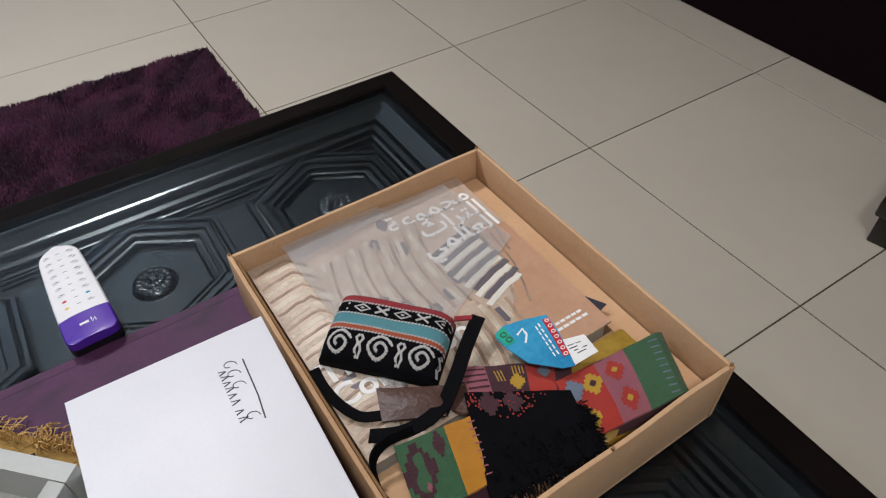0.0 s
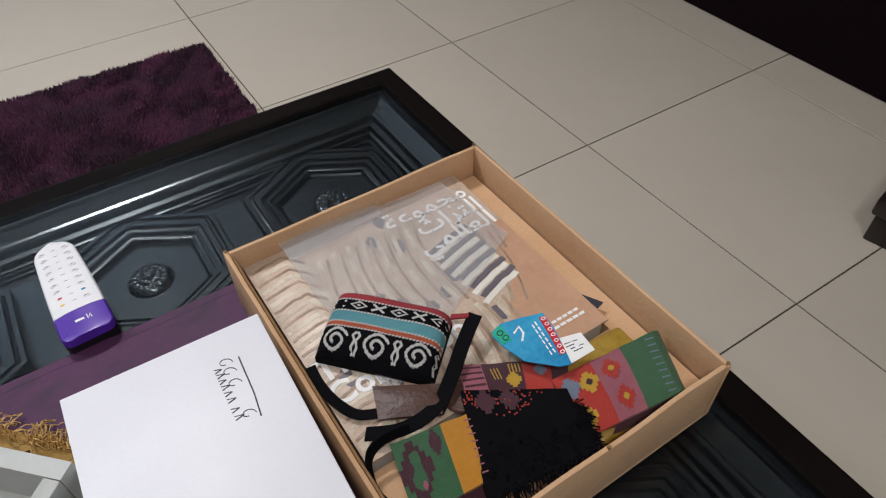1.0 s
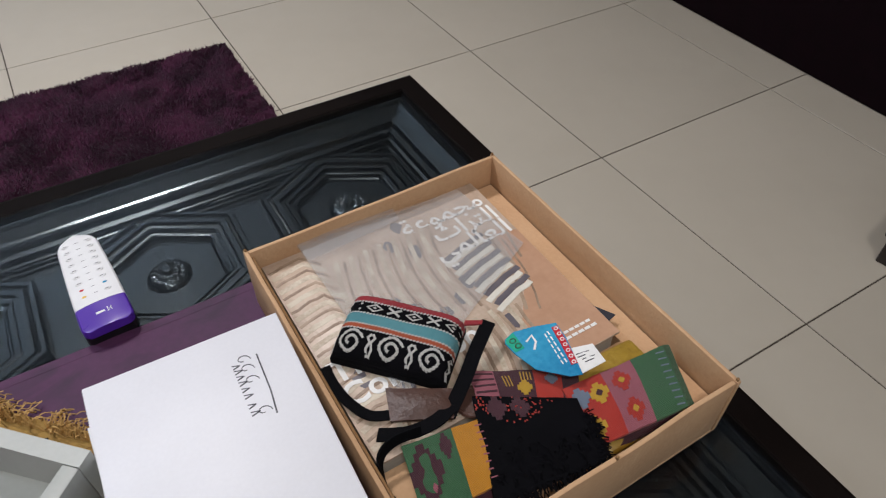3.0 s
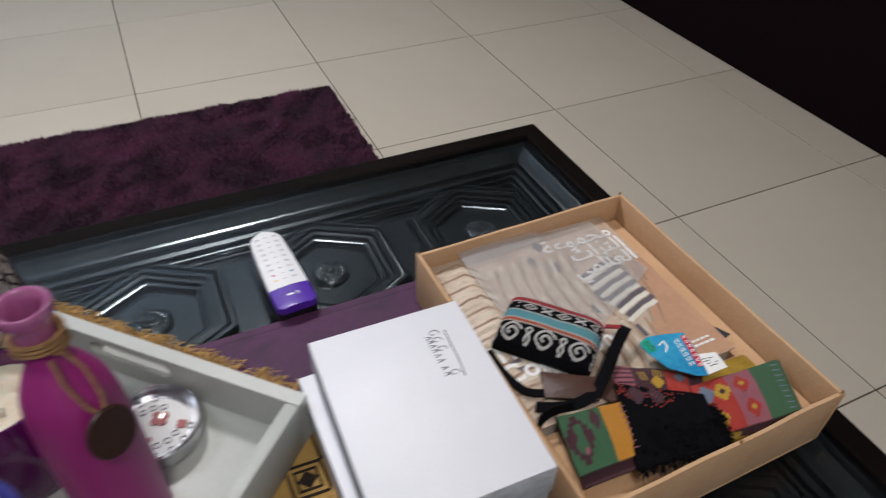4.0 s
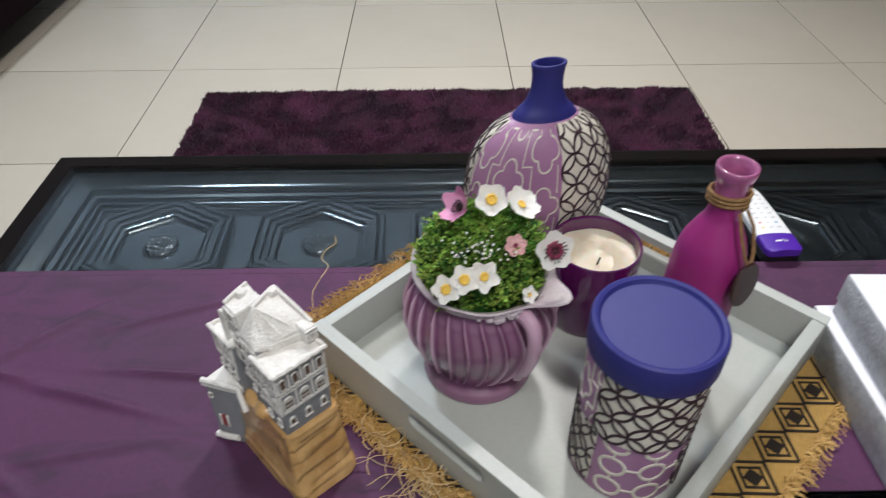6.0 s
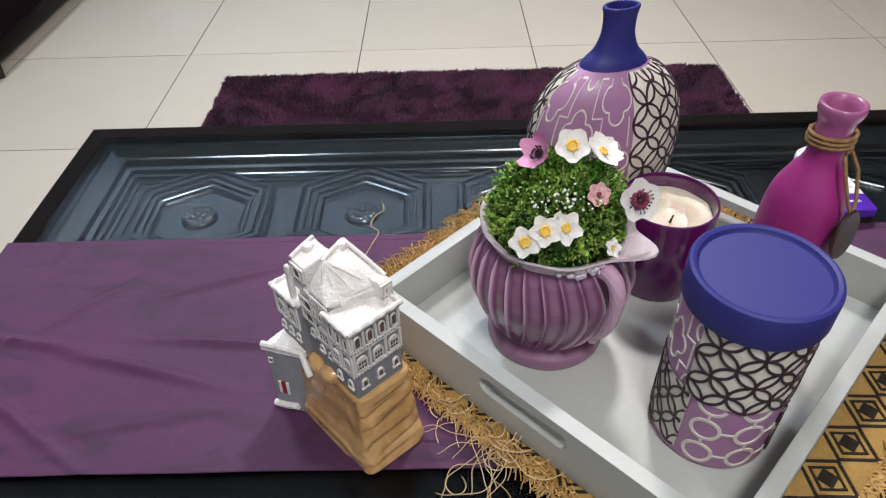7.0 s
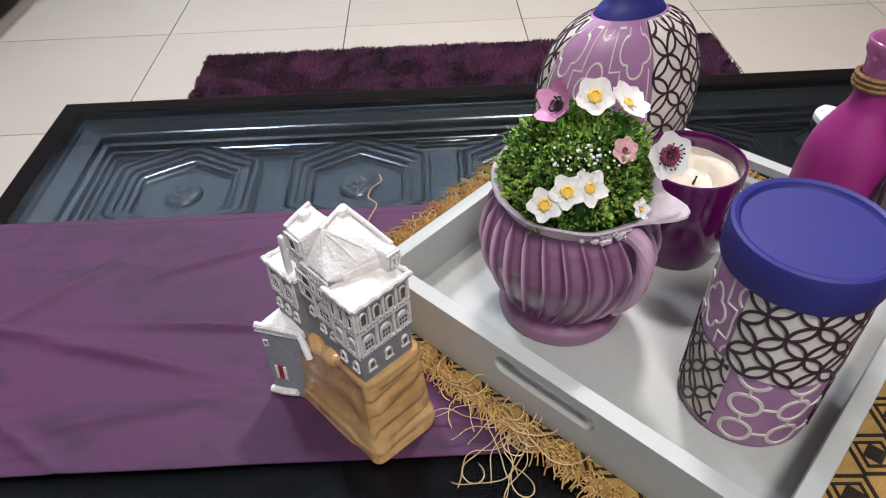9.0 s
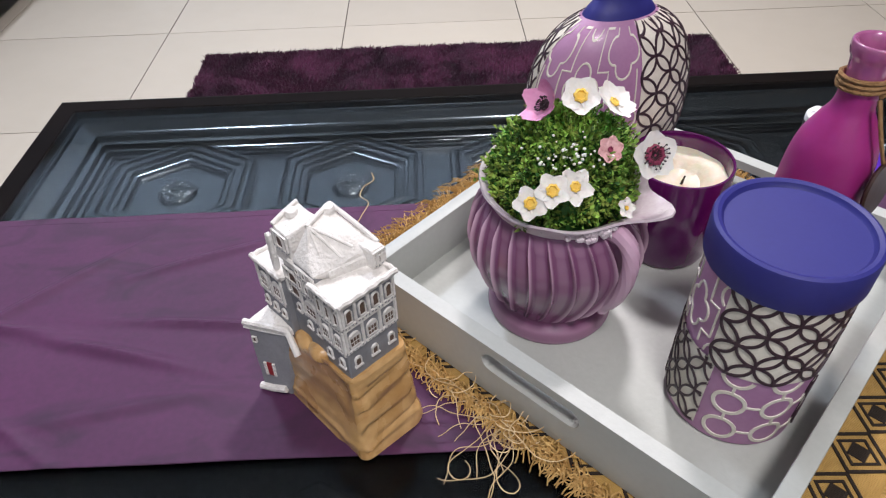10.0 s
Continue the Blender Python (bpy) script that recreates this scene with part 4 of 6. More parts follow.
# ---- white boxes ----
def gift_box(x0, x1, y0, y1, z0, z1, rz, label, print_on):
    cx, cy = (x0 + x1) / 2, (y0 + y1) / 2
    w, d = (x1 - x0) / 2, (y1 - y0) / 2
    b = thing("gift_box", label, "box", pose(cx, cy, z0, 0, 0, rz), "stacked white gift boxes")
    h = z1 - z0
    part("tray", boxed((-w + 0.0015, -d + 0.0015, 0), (w - 0.0015, d - 0.0015, h - 0.004), 0.0006), M_EMBOSS, b, "grey embossed paper sides")
    part("lid", boxed((-w, -d, h * 0.34), (w, d, h), 0.0008), M_EMBOSS, b, "grey embossed paper lid")
    part("lid_top", boxed((-w + 0.0004, -d + 0.0004, h + 0.0002), (w - 0.0004, d - 0.0004, h + 0.0011), 0.0003), M_WHITEBOX, b, "smooth white lid top")
    if print_on:
        sf = flat(h + 0.0012)
        bm = bmesh.new()
        line_on(bm, sf, [(0.050, 0.062), (0.049, 0.03), (0.047, 0.012)], 0.0011, 0.0002)
        for yy, ln in ((0.018, 0.010), (0.024, 0.0085), (0.032, 0.0095), (0.0375, 0.0085), (0.043, 0.0095), (0.048, 0.008), (0.053, 0.0085), (0.0575, 0.008)):
            line_on(bm, sf, [(0.0325, yy - 0.0007), (0.0325 + ln * 0.6, yy + 0.0008)], 0.0009, 0.0002)
            line_on(bm, sf, [(0.0325, yy + 0.0024), (0.0325 + ln * 0.6, yy + 0.0008)], 0.0006, 0.0002)
        for yy in (0.016, 0.042, 0.052, 0.06):
            line_on(bm, sf, [(0.0415 + 0.004 * math.cos(0.5 * k), yy + 0.0035 * math.sin(0.5 * k) + 0.0004 * k) for k in range(10)], 0.0006, 0.0002)
        bmesh.ops.translate(bm, verts=bm.verts, vec=(-0.008, -0.003, 0))
        part("emblem", bm, M_INK, b, "dark grey calligraphic emblem strokes")
    return b


gift_box(-1.099, -0.966, -1.385, -1.206, H + 0.0017, H + 0.0470, 0.5, "white gift box with grey embossed sides under another", False)
gift_box(-1.090, -0.9585, -1.390, -1.215, H + 0.0485, H + 0.0945, -1.5, "white gift box with a dark emblem on its lid", True)

# ---- flower pot ----
POT = pose(-1.430, -1.243, FZ)
pot = thing("flower_pot", "mauve fluted ceramic pot with a scrolled handle and wavy lip", "flower pot", POT)
pp = smooth_profile([(0.0500, 0.0), (0.0515, 0.004), (0.0495, 0.011), (0.044, 0.0165), (0.0455, 0.022), (0.056, 0.042), (0.0645, 0.066), (0.0655, 0.084), (0.0605, 0.102), (0.0545, 0.113), (0.054, 0.118)], 7)


def flute(a, r, z, i):
    k = max(0.0, min(1.0, (z - 0.018) / 0.012)) * max(0.0, min(1.0, (0.114 - z) / 0.012))
    s = abs(math.sin(13 * a))
    return (r + k * (-0.0016 + 0.0048 * (1 - s) ** 4), z, a + 8.0 * (z - 0.02) * max(0, 1 - z / 0.12))


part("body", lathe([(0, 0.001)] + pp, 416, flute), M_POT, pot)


def lip(a, r, z, i):
    w = 0.5 + 0.5 * math.sin(3 * a + 0.6)
    tip = math.exp(-((math.remainder(a + 0.62, 6.28319)) / 0.22) ** 2)
    out = {0: 0, 1: 0.3, 2: 1, 3: 1, 4: 0.4, 5: 0}[i]
    return (r + out * (0.003 * w + 0.024 * tip), z + out * (0.004 * w + 0.004 * tip) + 0.0008 * out * math.sin(9 * a), a)


part("lip", lathe([(0.0542, 0.1155), (0.0552, 0.1195), (0.0595, 0.1245), (0.0588, 0.1262), (0.053, 0.1225), (0.0505, 0.112)], 96, lip), M_POTLIP, pot, "worn pale wavy lip")
bm = bmesh.new()
ha = -1.0
hd = Vector((math.cos(ha), math.sin(ha), 0))
pts = [(0.052, 0.112), (0.061, 0.114), (0.0695, 0.110), (0.0735, 0.099), (0.0735, 0.083), (0.0700, 0.066), (0.0650, 0.053), (0.0600, 0.045), (0.0575, 0.039), (0.0590, 0.036)]
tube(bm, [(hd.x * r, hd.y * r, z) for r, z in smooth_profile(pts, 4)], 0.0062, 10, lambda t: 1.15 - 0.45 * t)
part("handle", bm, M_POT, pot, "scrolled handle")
for c, r in (((0.0545, 0.1105), 0.0055), ((0.0575, 0.0385), 0.0048)):
    bm = bmesh.new()
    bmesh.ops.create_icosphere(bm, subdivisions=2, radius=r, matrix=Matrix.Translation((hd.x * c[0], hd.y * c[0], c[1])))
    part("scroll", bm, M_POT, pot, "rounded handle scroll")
rb = bmesh.new()
for k in range(30):
    a = -1.30 + rnd.gauss(0, 0.13)
    bmesh.ops.create_icosphere(rb, subdivisions=1, radius=rnd.uniform(0.0015, 0.0034), matrix=Matrix.Translation((0.0575 * math.cos(a), 0.0575 * math.sin(a), 0.119 + rnd.uniform(-0.004, 0.005))))
part("relief_flower", rb, M_POTLIP, pot, "small moulded flower on the lip")

plant = thing("artificial_plant", "artificial green moss bouquet with white and pink flowers in the pot", "artificial plant", POT)


def dome(a, b):
    """A point on the foliage dome: a round, b from 0 at the lip to 1 at the top."""
    w = 0.0480 + 0.004 * math.sin(2 * a + 1.1) + 0.003 * math.sin(5 * a)
    e = b * math.pi / 2
    return Vector((w * math.cos(e) ** 0.75 * math.cos(a) + 0.001, w * math.cos(e) ** 0.75 * math.sin(a) + 0.002, 0.117 + 0.058 * math.sin(e)))


def foliage(count, seed, lo, hi, size):
    r = random.Random(seed)
    verts, faces = [], []
    for _ in range(count):
        a, b = r.uniform(0, 6.2832), 0.01 + 0.99 * r.uniform(0, 1) ** 1.25
        c = dome(a, b)
        n = (c - Vector((0, 0, 0.11))).normalized()
        clump = 0.010 * noise.noise(c * 95) + 0.005 * noise.noise(c * 210)
        p = c * 1 + n * (r.uniform(lo, hi) + clump)
        d = (n + Vector((r.gauss(0, 0.8), r.gauss(0, 0.8), r.gauss(0.2, 0.7)))).normalized()
        s = d.cross(Vector((r.gauss(0, 1), r.gauss(0, 1), r.gauss(0, 1)))).normalized()
        L, W = size * r.uniform(0.5, 1.3), size * r.uniform(0.20, 0.42)
        k = len(verts)
        up = s.cross(d) * L * 0.18
        verts += [p, p + d * L * 0.5 + s * W + up, p + d * L, p + d * L * 0.5 - s * W + up, p + d * L * 0.5]
        faces += [(k, k + 1, k + 4), (k + 1, k + 2, k + 4), (k + 2, k + 3, k + 4), (k + 3, k, k + 4)]
    me = bpy.data.meshes.new("foliage")
    me.from_pydata([tuple(v) for v in verts], [], faces)
    return me


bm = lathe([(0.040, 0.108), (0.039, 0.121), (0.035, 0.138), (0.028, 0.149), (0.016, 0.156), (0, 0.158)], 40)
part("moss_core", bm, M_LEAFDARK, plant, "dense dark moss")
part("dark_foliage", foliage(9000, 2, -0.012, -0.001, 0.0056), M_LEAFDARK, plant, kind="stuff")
part("light_foliage", foliage(9500, 3, -0.006, 0.004, 0.0044), M_LEAF, plant, kind="stuff")


def petal_mesh(n, length, width, cup, tip=1.0):
    bm = bmesh.new()
    for k in range(n):
        a = 6.28319 * k / n
        m = Matrix.Rotation(a, 3, "Z")
        rows = []
        for i in range(6):
            t = i / 5
            w = width * math.sin(math.pi * (0.12 + 0.88 * t ** 0.8)) ** 0.6 if i < 5 else width * 0.28 * tip
            row = []
            for j in (-1, -0.5, 0, 0.5, 1):
                row.append(bm.verts.new(m @ Vector((0.0015 + length * t, j * w, cup * t * t * length + 0.16 * w * j * j + 0.0006 * math.sin(3 * j + 7 * t + k)))))
            rows.append(row)
        for p, q in zip(rows, rows[1:]):
            for j in range(4):
                bm.faces.new((p[j], p[j + 1], q[j + 1], q[j]))
    return bm


def flower(px, n, size, width, petal_mat, centre_mat, c_size, cup, face, label, stamens=False):
    """px: place in the pot's frame; face: the way it looks."""
    f = Vector(face).normalized()
    q = f.to_track_quat("Z", "Y").to_matrix().to_4x4()
    fl = part("flower", petal_mesh(n, size, width, cup), petal_mat, plant, label)
    fl.matrix_local = Matrix.Translation(px) @ q @ Matrix.Rotation(rnd.uniform(0, 1), 4, "Z")
    part("centre", lathe([(c_size * 1.05, 0.0012), (c_size, c_size * 0.5), (c_size * 0.7, c_size * 0.62), (c_size * 0.55, c_size * 0.35), (0, c_size * 0.3)], 20, lambda a, r, z, i: (r * (1 + 0.1 * math.sin(7 * a)), z, a)), centre_mat, fl)
    if stamens:
        bm = bmesh.new()
        for k in range(18):
            a = 0.349 * k
            rr = c_size * rnd.uniform(0.8, 1.5)
            tube(bm, [(0.001 * math.cos(a), 0.001 * math.sin(a), 0.002), (rr * math.cos(a), rr * math.sin(a), 0.0045)], 0.0003, 4)
            bmesh.ops.create_icosphere(bm, subdivisions=1, radius=0.0008, matrix=Matrix.Translation((rr * math.cos(a), rr * math.sin(a), 0.0048)))
        part("stamen", bm, M_STAMEN, fl, "black stamens", kind="stuff")
    return fl


def in_pot(x, y, z):
    return Vector((x + 1.430, y + 1.243, z - FZ))


flower(in_pot(-1.461, -1.294, 0.716), 5, 0.0105, 0.0058, M_PETAL, M_YELLOW, 0.0042, 0.12, (-0.25, -0.8, 0.6), "white silk narcissus with a yellow cup")
flower(in_pot(-1.447, -1.292, 0.724), 5, 0.0105, 0.0058, M_PETAL, M_YELLOW, 0.0042, 0.12, (-0.1, -0.75, 0.65), "white silk narcissus with a yellow cup")
flower(in_pot(-1.432, -1.289, 0.724), 5, 0.0115, 0.0058, M_PETAL, M_YELLOW, 0.0036, 0.15, (0.2, -0.75, 0.65), "white silk narcissus with a yellow cup")
flower(in_pot(-1.407, -1.270, 0.739), 6, 0.0075, 0.0045, M_BLUSH, M_WINE, 0.0018, 0.2, (0.15, -0.8, 0.6), "small blush silk blossom")
flower(in_pot(-1.376, -1.267, 0.731), 5, 0.0150, 0.0096, M_PETAL, M_WINE, 0.0068, 0.18, (0.25, -0.85, 0.45), "white silk anemone with a wine-red heart", True)
flower(in_pot(-1.449, -1.255, 0.765), 5, 0.0128, 0.0080, M_PINK, M_STAMEN, 0.0036, 0.75, (-0.75, -0.35, 0.6), "pink silk anemone with a black heart", True)
flower(in_pot(-1.425, -1.247, 0.766), 5, 0.0115, 0.0078, M_PETAL, M_YELLOW, 0.0046, 0.22, (-0.05, -0.7, 0.7), "white silk narcissus with a yellow cup")
flower(in_pot(-1.401, -1.242, 0.757), 6, 0.0138, 0.0088, M_PETAL, M_YELLOW, 0.0035, 0.30, (0.45, -0.25, 0.85), "white silk blossom seen from its side")
for x, y, z in ((-1.396, -1.29, 0.705),):
    flower(in_pot(x, y, z), 5, 0.006, 0.0035, M_PETAL, M_YELLOW, 0.0015, 0.2, (x + 1.43, y + 1.243, 0.05), "tiny white silk blossom")
bm = bmesh.new()
for k in range(60):
    c = Vector((-0.008, -0.035, 0.172)) + Vector((rnd.gauss(0, 0.012), rnd.gauss(0, 0.008), rnd.gauss(0, 0.006)))
    bmesh.ops.create_icosphere(bm, subdivisions=1, radius=rnd.uniform(0.0006, 0.0013), matrix=Matrix.Translation(c))
part("gypsophila", bm, M_PETAL, plant, "tiny white buds", kind="stuff")

# ---- model tower house on its rock ----
house = thing("model_house", "painted resin model of a white-trimmed tower house on a sandstone rock", "figurine", pose(-1.583, -1.386, H + 0.0024, 0, 0, 42.5))


def rock():
    """A squared crag: stepped strata on its end face, broad smooth facets with a hollow on its long face."""
    bm = bmesh.new()
    rings = []
    n, m = 144, 40
    for i in range(m + 1):
        t = i / m
        ring = []
        for k in range(n):
            a = 6.28319 * (k + 0.5) / n
            ca, sa = math.cos(a), math.sin(a)
            hx, hy = 0.0310 - 0.0062 * t ** 0.8, 0.0585 - 0.0040 * t
            x, y = hx * math.copysign(abs(ca) ** 0.17, ca), hy * math.copysign(abs(sa) ** 0.17, sa)
            cx, cy = 0.0330 - 0.0008 * t, 0.0600 + 0.0015 * t
            # the back of the crag is lower than the ledge that carries the towers
            drop = max(0.0, min(1.0, (y - 0.018) / 0.018))
            z = 0.0815 * t * (1 - 0.42 * drop)
            end = max(0.0, -sa) ** 3
            side = max(0.0, -ca) ** 3
            p = Vector((x, y, z))
            tilt = z - 0.16 * x + 0.0048 * noise.noise(Vector((x * 55, y * 20, z * 38)))
            s = (tilt / 0.0185 + 0.35) % 1.0
            step = (1 - s) ** 0.7 - 0.5 if s > 0.24 else s / 0.24 * 0.825 - 0.5
            d = end * (0.0046 * step * (0.55 + 1.0 * abs(noise.noise(Vector((x * 40 + 5, 1, z * 70))))) + 0.0018 * noise.noise(p * 75))
            facet = abs(noise.noise(Vector((y * 26 + 3, z * 30, 2))))
            d += side * (0.0065 * facet - 0.0030 + 0.0014 * noise.noise(p * 85))
            hollow = math.exp(-((y - 0.007) / 0.011) ** 2 - ((z - 0.046) / 0.010) ** 2)
            d -= side * 0.0130 * hollow
            if t > 0.93:
                d += 0.0012 * (1 - abs(t - 0.965) / 0.035) * (end + side)
            if t < 0.20:
                d += (end * (0.5 + 0.5 * max(0, x / hx)) + 0.4 * side) * 0.0030 * min(1.0, (0.20 - t) / 0.05)
            nx, ny = (ca, 0) if abs(x) / hx > abs(y) / hy else (0, sa)
            ln = math.hypot(nx, ny) or 1
            ring.append(bm.verts.new((cx + x + nx / ln * d, cy + y + ny / ln * d, z)))
        rings.append(ring)
    for p, q in zip(rings, rings[1:]):
        for k in range(n):
            bm.faces.new((p[k], p[(k + 1) % n], q[(k + 1) % n], q[k]))
    bm.faces.new(rings[0][::-1])
    c = bm.verts.new((0.0325, 0.0645, 0.070))
    for k in range(n):
        bm.faces.new((rings[-1][k], rings[-1][(k + 1) % n], c))
    return bm


part("rock", rock(), M_SAND, house, "glazed sandstone-coloured rock")
for x, y, z, r in ((0.0135, 0.046, 0.0765, 0.009), (0.030, 0.090, 0.050, 0.012), (0.0145, 0.066, 0.069, 0.009)):
    bm = bmesh.new()
    bmesh.ops.create_icosphere(bm, subdivisions=3, radius=r, matrix=Matrix.Translation((x, y, z)) @ Matrix.Diagonal((0.8, 1.25, 0.7, 1)))
    for v in bm.verts:
        v.co += (v.co - Vector((x, y, z))) * 0.35 * noise.noise(v.co * 90)
    part("boulder", bm, M_SAND, house, "rounded sandstone boulder")


def wobble(bm, amp=0.0006, f=90):
    bmesh.ops.subdivide_edges(bm, edges=bm.edges, cuts=3, use_grid_fill=True)
    for v in bm.verts:
        v.co += Vector((noise.noise(v.co * f), noise.noise(v.co * f + Vector((7, 0, 0))), noise.noise(v.co * f + Vector((0, 9, 0))))) * amp
    return bm


def block(name, lo, hi, mat, lab="", bev=0.0008):
    return part(name, wobble(boxed(lo, hi, bev, 1), 0.0009 if mat is M_LIME else 0.0005, 160 if mat is M_LIME else 90), mat, house, lab)


def hull(name, pts, mat, lab="", amp=0.0009):
    """A solid with flat sides round its corner points."""
    bm = bmesh.new()
    for p in pts:
        bm.verts.new(p)
    bmesh.ops.convex_hull(bm, input=bm.verts)
    bmesh.ops.bevel(bm, geom=list(bm.edges), offset=0.0007, segments=1, profile=0.5, affect="EDGES")
    bmesh.ops.subdivide_edges(bm, edges=[e for e in bm.edges if e.calc_length() > 0.006], cuts=2, use_grid_fill=True)
    for v in bm.verts:
        v.co += Vector((noise.noise(v.co * 110), noise.noise(v.co * 110 + Vector((7, 0, 0))), noise.noise(v.co * 110 + Vector((0, 9, 0))))) * amp
    return part(name, bm, mat, house, lab)


block("tower", (0.0112, 0.0102, 0.074), (0.0528, 0.0351, 0.1475), M_HOUSE, "grey painted tower with white storeys")
block("bay", (0.0132, 0.0352, 0.070), (0.050, 0.0565, 0.1540), M_HOUSE, "grey painted projecting bay")
block("recess", (0.0165, 0.0562, 0.050), (0.050, 0.0772, 0.1370), M_HOUSE, "grey painted recessed wall")
block("wing", (0.0120, 0.0770, 0.045), (0.046, 0.1080, 0.1245), M_HOUSE, "grey painted wing")
block("rear_turret_wall", (0.0529, 0.020, 0.074), (0.0580, 0.050, 0.116), M_HOUSE, "grey painted rear bay")

# the low annex stands askew before the wing
hull("annex", [(-0.0088, 0.1085, 0.0), (0.0015, 0.0860, 0.0), (-0.0075, 0.1080, 0.069), (0.0085, 0.0800, 0.069), (0.034, 0.114, 0.0), (0.034, 0.112, 0.069), (0.034, 0.082, 0.069), (0.034, 0.086, 0.0)], M_HOUSE, "low grey annex with a white roof")
hull("roof", [(-0.0105, 0.1105, 0.0690), (0.0072, 0.0780, 0.0690), (0.030, 0.114, 0.0690), (0.030, 0.079, 0.0690), (-0.0085, 0.1085, 0.0740), (0.0090, 0.0790, 0.0745), (0.030, 0.112, 0.0770), (0.030, 0.080, 0.0775)], M_LIME, "white limewashed annex roof")
bm = bmesh.new()
tube(bm, [(-0.0086, 0.1092, 0.0755), (0.0000, 0.0945, 0.0752), (0.0082, 0.0800, 0.0750), (0.0064, 0.0725, 0.0700), (0.0048, 0.0655, 0.0625)], 0.0026, 8)
part("stair_parapet", bm, M_LIME, house, "white rounded stair parapet")
bm = bmesh.new()
tube(bm, [(-0.0105, 0.1090, 0.0030), (-0.0060, 0.0990, 0.0045), (-0.0005, 0.0880, 0.0075)], 0.0030, 8)
part("stair_edge", bm, M_LIME, house, "white stair edge at the foot")

# flat roofs, parapets and the sloping top
block("roof", (0.0100, 0.0090, 0.1462), (0.0542, 0.0370, 0.1490), M_LIME, "white limewashed terrace")
rng = random.Random(12)
for (xa, ya), (xb, yb), zt in (((0.0098, 0.0088), (0.0548, 0.0088), 0.1490), ((0.0098, 0.0088), (0.0098, 0.0372), 0.1490), ((0.0535, 0.0088), (0.0535, 0.0300), 0.1490),
                              ((0.0108, 0.0760), (0.0108, 0.1095), 0.1262), ((0.0108, 0.1080), (0.0400, 0.1080), 0.1262)):
    steps = max(4, int(math.hypot(xb - xa, yb - ya) / 0.0042))
    bm = bmesh.new()
    pts = [Vector((xa + (xb - xa) * k / steps, ya + (yb - ya) * k / steps, zt + (0.0012 if k % 2 else 0.0) + rng.uniform(0, 0.0006))) for k in range(steps + 1)]
    tube(bm, pts, 0.0019, 7)
    part("parapet", bm, M_LIME, house, "uneven white plaster parapet")
block("roof", (0.0110, 0.0758, 0.1235), (0.0470, 0.1090, 0.1268), M_LIME, "white limewashed wing roof")
block("roof", (0.0168, 0.0562, 0.1365), (0.0400, 0.0772, 0.1400), M_LIME, "white limewashed roof")
block("roof_box", (0.0150, 0.0570, 0.1400), (0.0260, 0.0690, 0.1475), M_LIME, "white plaster box on the roof")
hull("sloping_roof", [(0.0225, 0.0335, 0.148), (0.0550, 0.0250, 0.148), (0.0225, 0.0335, 0.1545), (0.0550, 0.0245, 0.1610), (0.0128, 0.0350, 0.1535), (0.0128, 0.0565, 0.1535), (0.0135, 0.0540, 0.1565),
                      (0.0260, 0.0560, 0.1725), (0.0500, 0.0640, 0.1725), (0.0500, 0.0640, 0.150), (0.0200, 0.0610, 0.150)], M_LIME, "white sloping plaster roof")
hull("low_wall", [(0.0215, 0.0315, 0.148), (0.0500, 0.0245, 0.148), (0.0215, 0.0340, 0.148), (0.0500, 0.0270, 0.148), (0.0215, 0.0315, 0.1550), (0.0500, 0.0245, 0.1565), (0.0215, 0.0340, 0.1555), (0.0500, 0.0270, 0.1570)], M_LIME, "white low wall on the terrace")
block("roof_room", (0.0455, 0.0195, 0.1480), (0.0560, 0.0330, 0.1625), M_LIME, "white roof room with dark openings")
hull("rear_block", [(0.0165, 0.0640, 0.140), (0.0165, 0.0830, 0.140), (0.0440, 0.0900, 0.140), (0.0440, 0.0640, 0.140), (0.0175, 0.0650, 0.1650), (0.0175, 0.0815, 0.1650), (0.0400, 0.0850, 0.1690), (0.0400, 0.0660, 0.1690)], M_LIME, "white rear roof block")
block("chimney", (0.0135, 0.0830, 0.1250), (0.0175, 0.0875, 0.1580), M_LIME, "slim white chimney")
for (p, q) in (((0.0270, 0.0555, 0.1732), (0.0505, 0.0640, 0.1732)), ((0.0505, 0.0640, 0.1735), (0.0555, 0.0250, 0.1618)), ((0.0180, 0.0815, 0.1660), (0.0400, 0.0850, 0.1698))):
    bm = bmesh.new()
    tube(bm, [p, tuple((a + b) / 2 + 0.0003 for a, b in zip(p, q)), q], 0.0017, 8)
    part("roof_ridge", bm, M_LIME, house, "rounded white roof edge")
for x1, y1, z1 in ((0.0170, 0.0440, 0.1570), (0.0225, 0.0370, 0.1562), (0.0330, 0.0330, 0.1590), (0.0420, 0.0330, 0.1618)):
    bm = bmesh.new()
    tube(bm, [(0.0275, 0.0550, 0.1734), ((0.0275 + x1) / 2, (0.0550 + y1) / 2, (0.1734 + z1) / 2 + 0.0008), (x1, y1, z1)], 0.0010, 6)
    part("roof_rib", bm, M_LIME, house, "white plaster roof rib")
for x, y, z, r in ((0.0475, 0.0610, 0.1695, 0.0046), (0.0320, 0.0800, 0.1650, 0.0050)):
    bm = lathe([(r * 1.1, -0.006), (r, 0.0), (r * 0.98, 0.0025), (r * 0.72, 0.0052), (0, 0.0064)], 16)
    bmesh.ops.translate(bm, verts=bm.verts, vec=(x, y, z))
    part("turret", bm, M_LIME, house, "small rounded white turret")


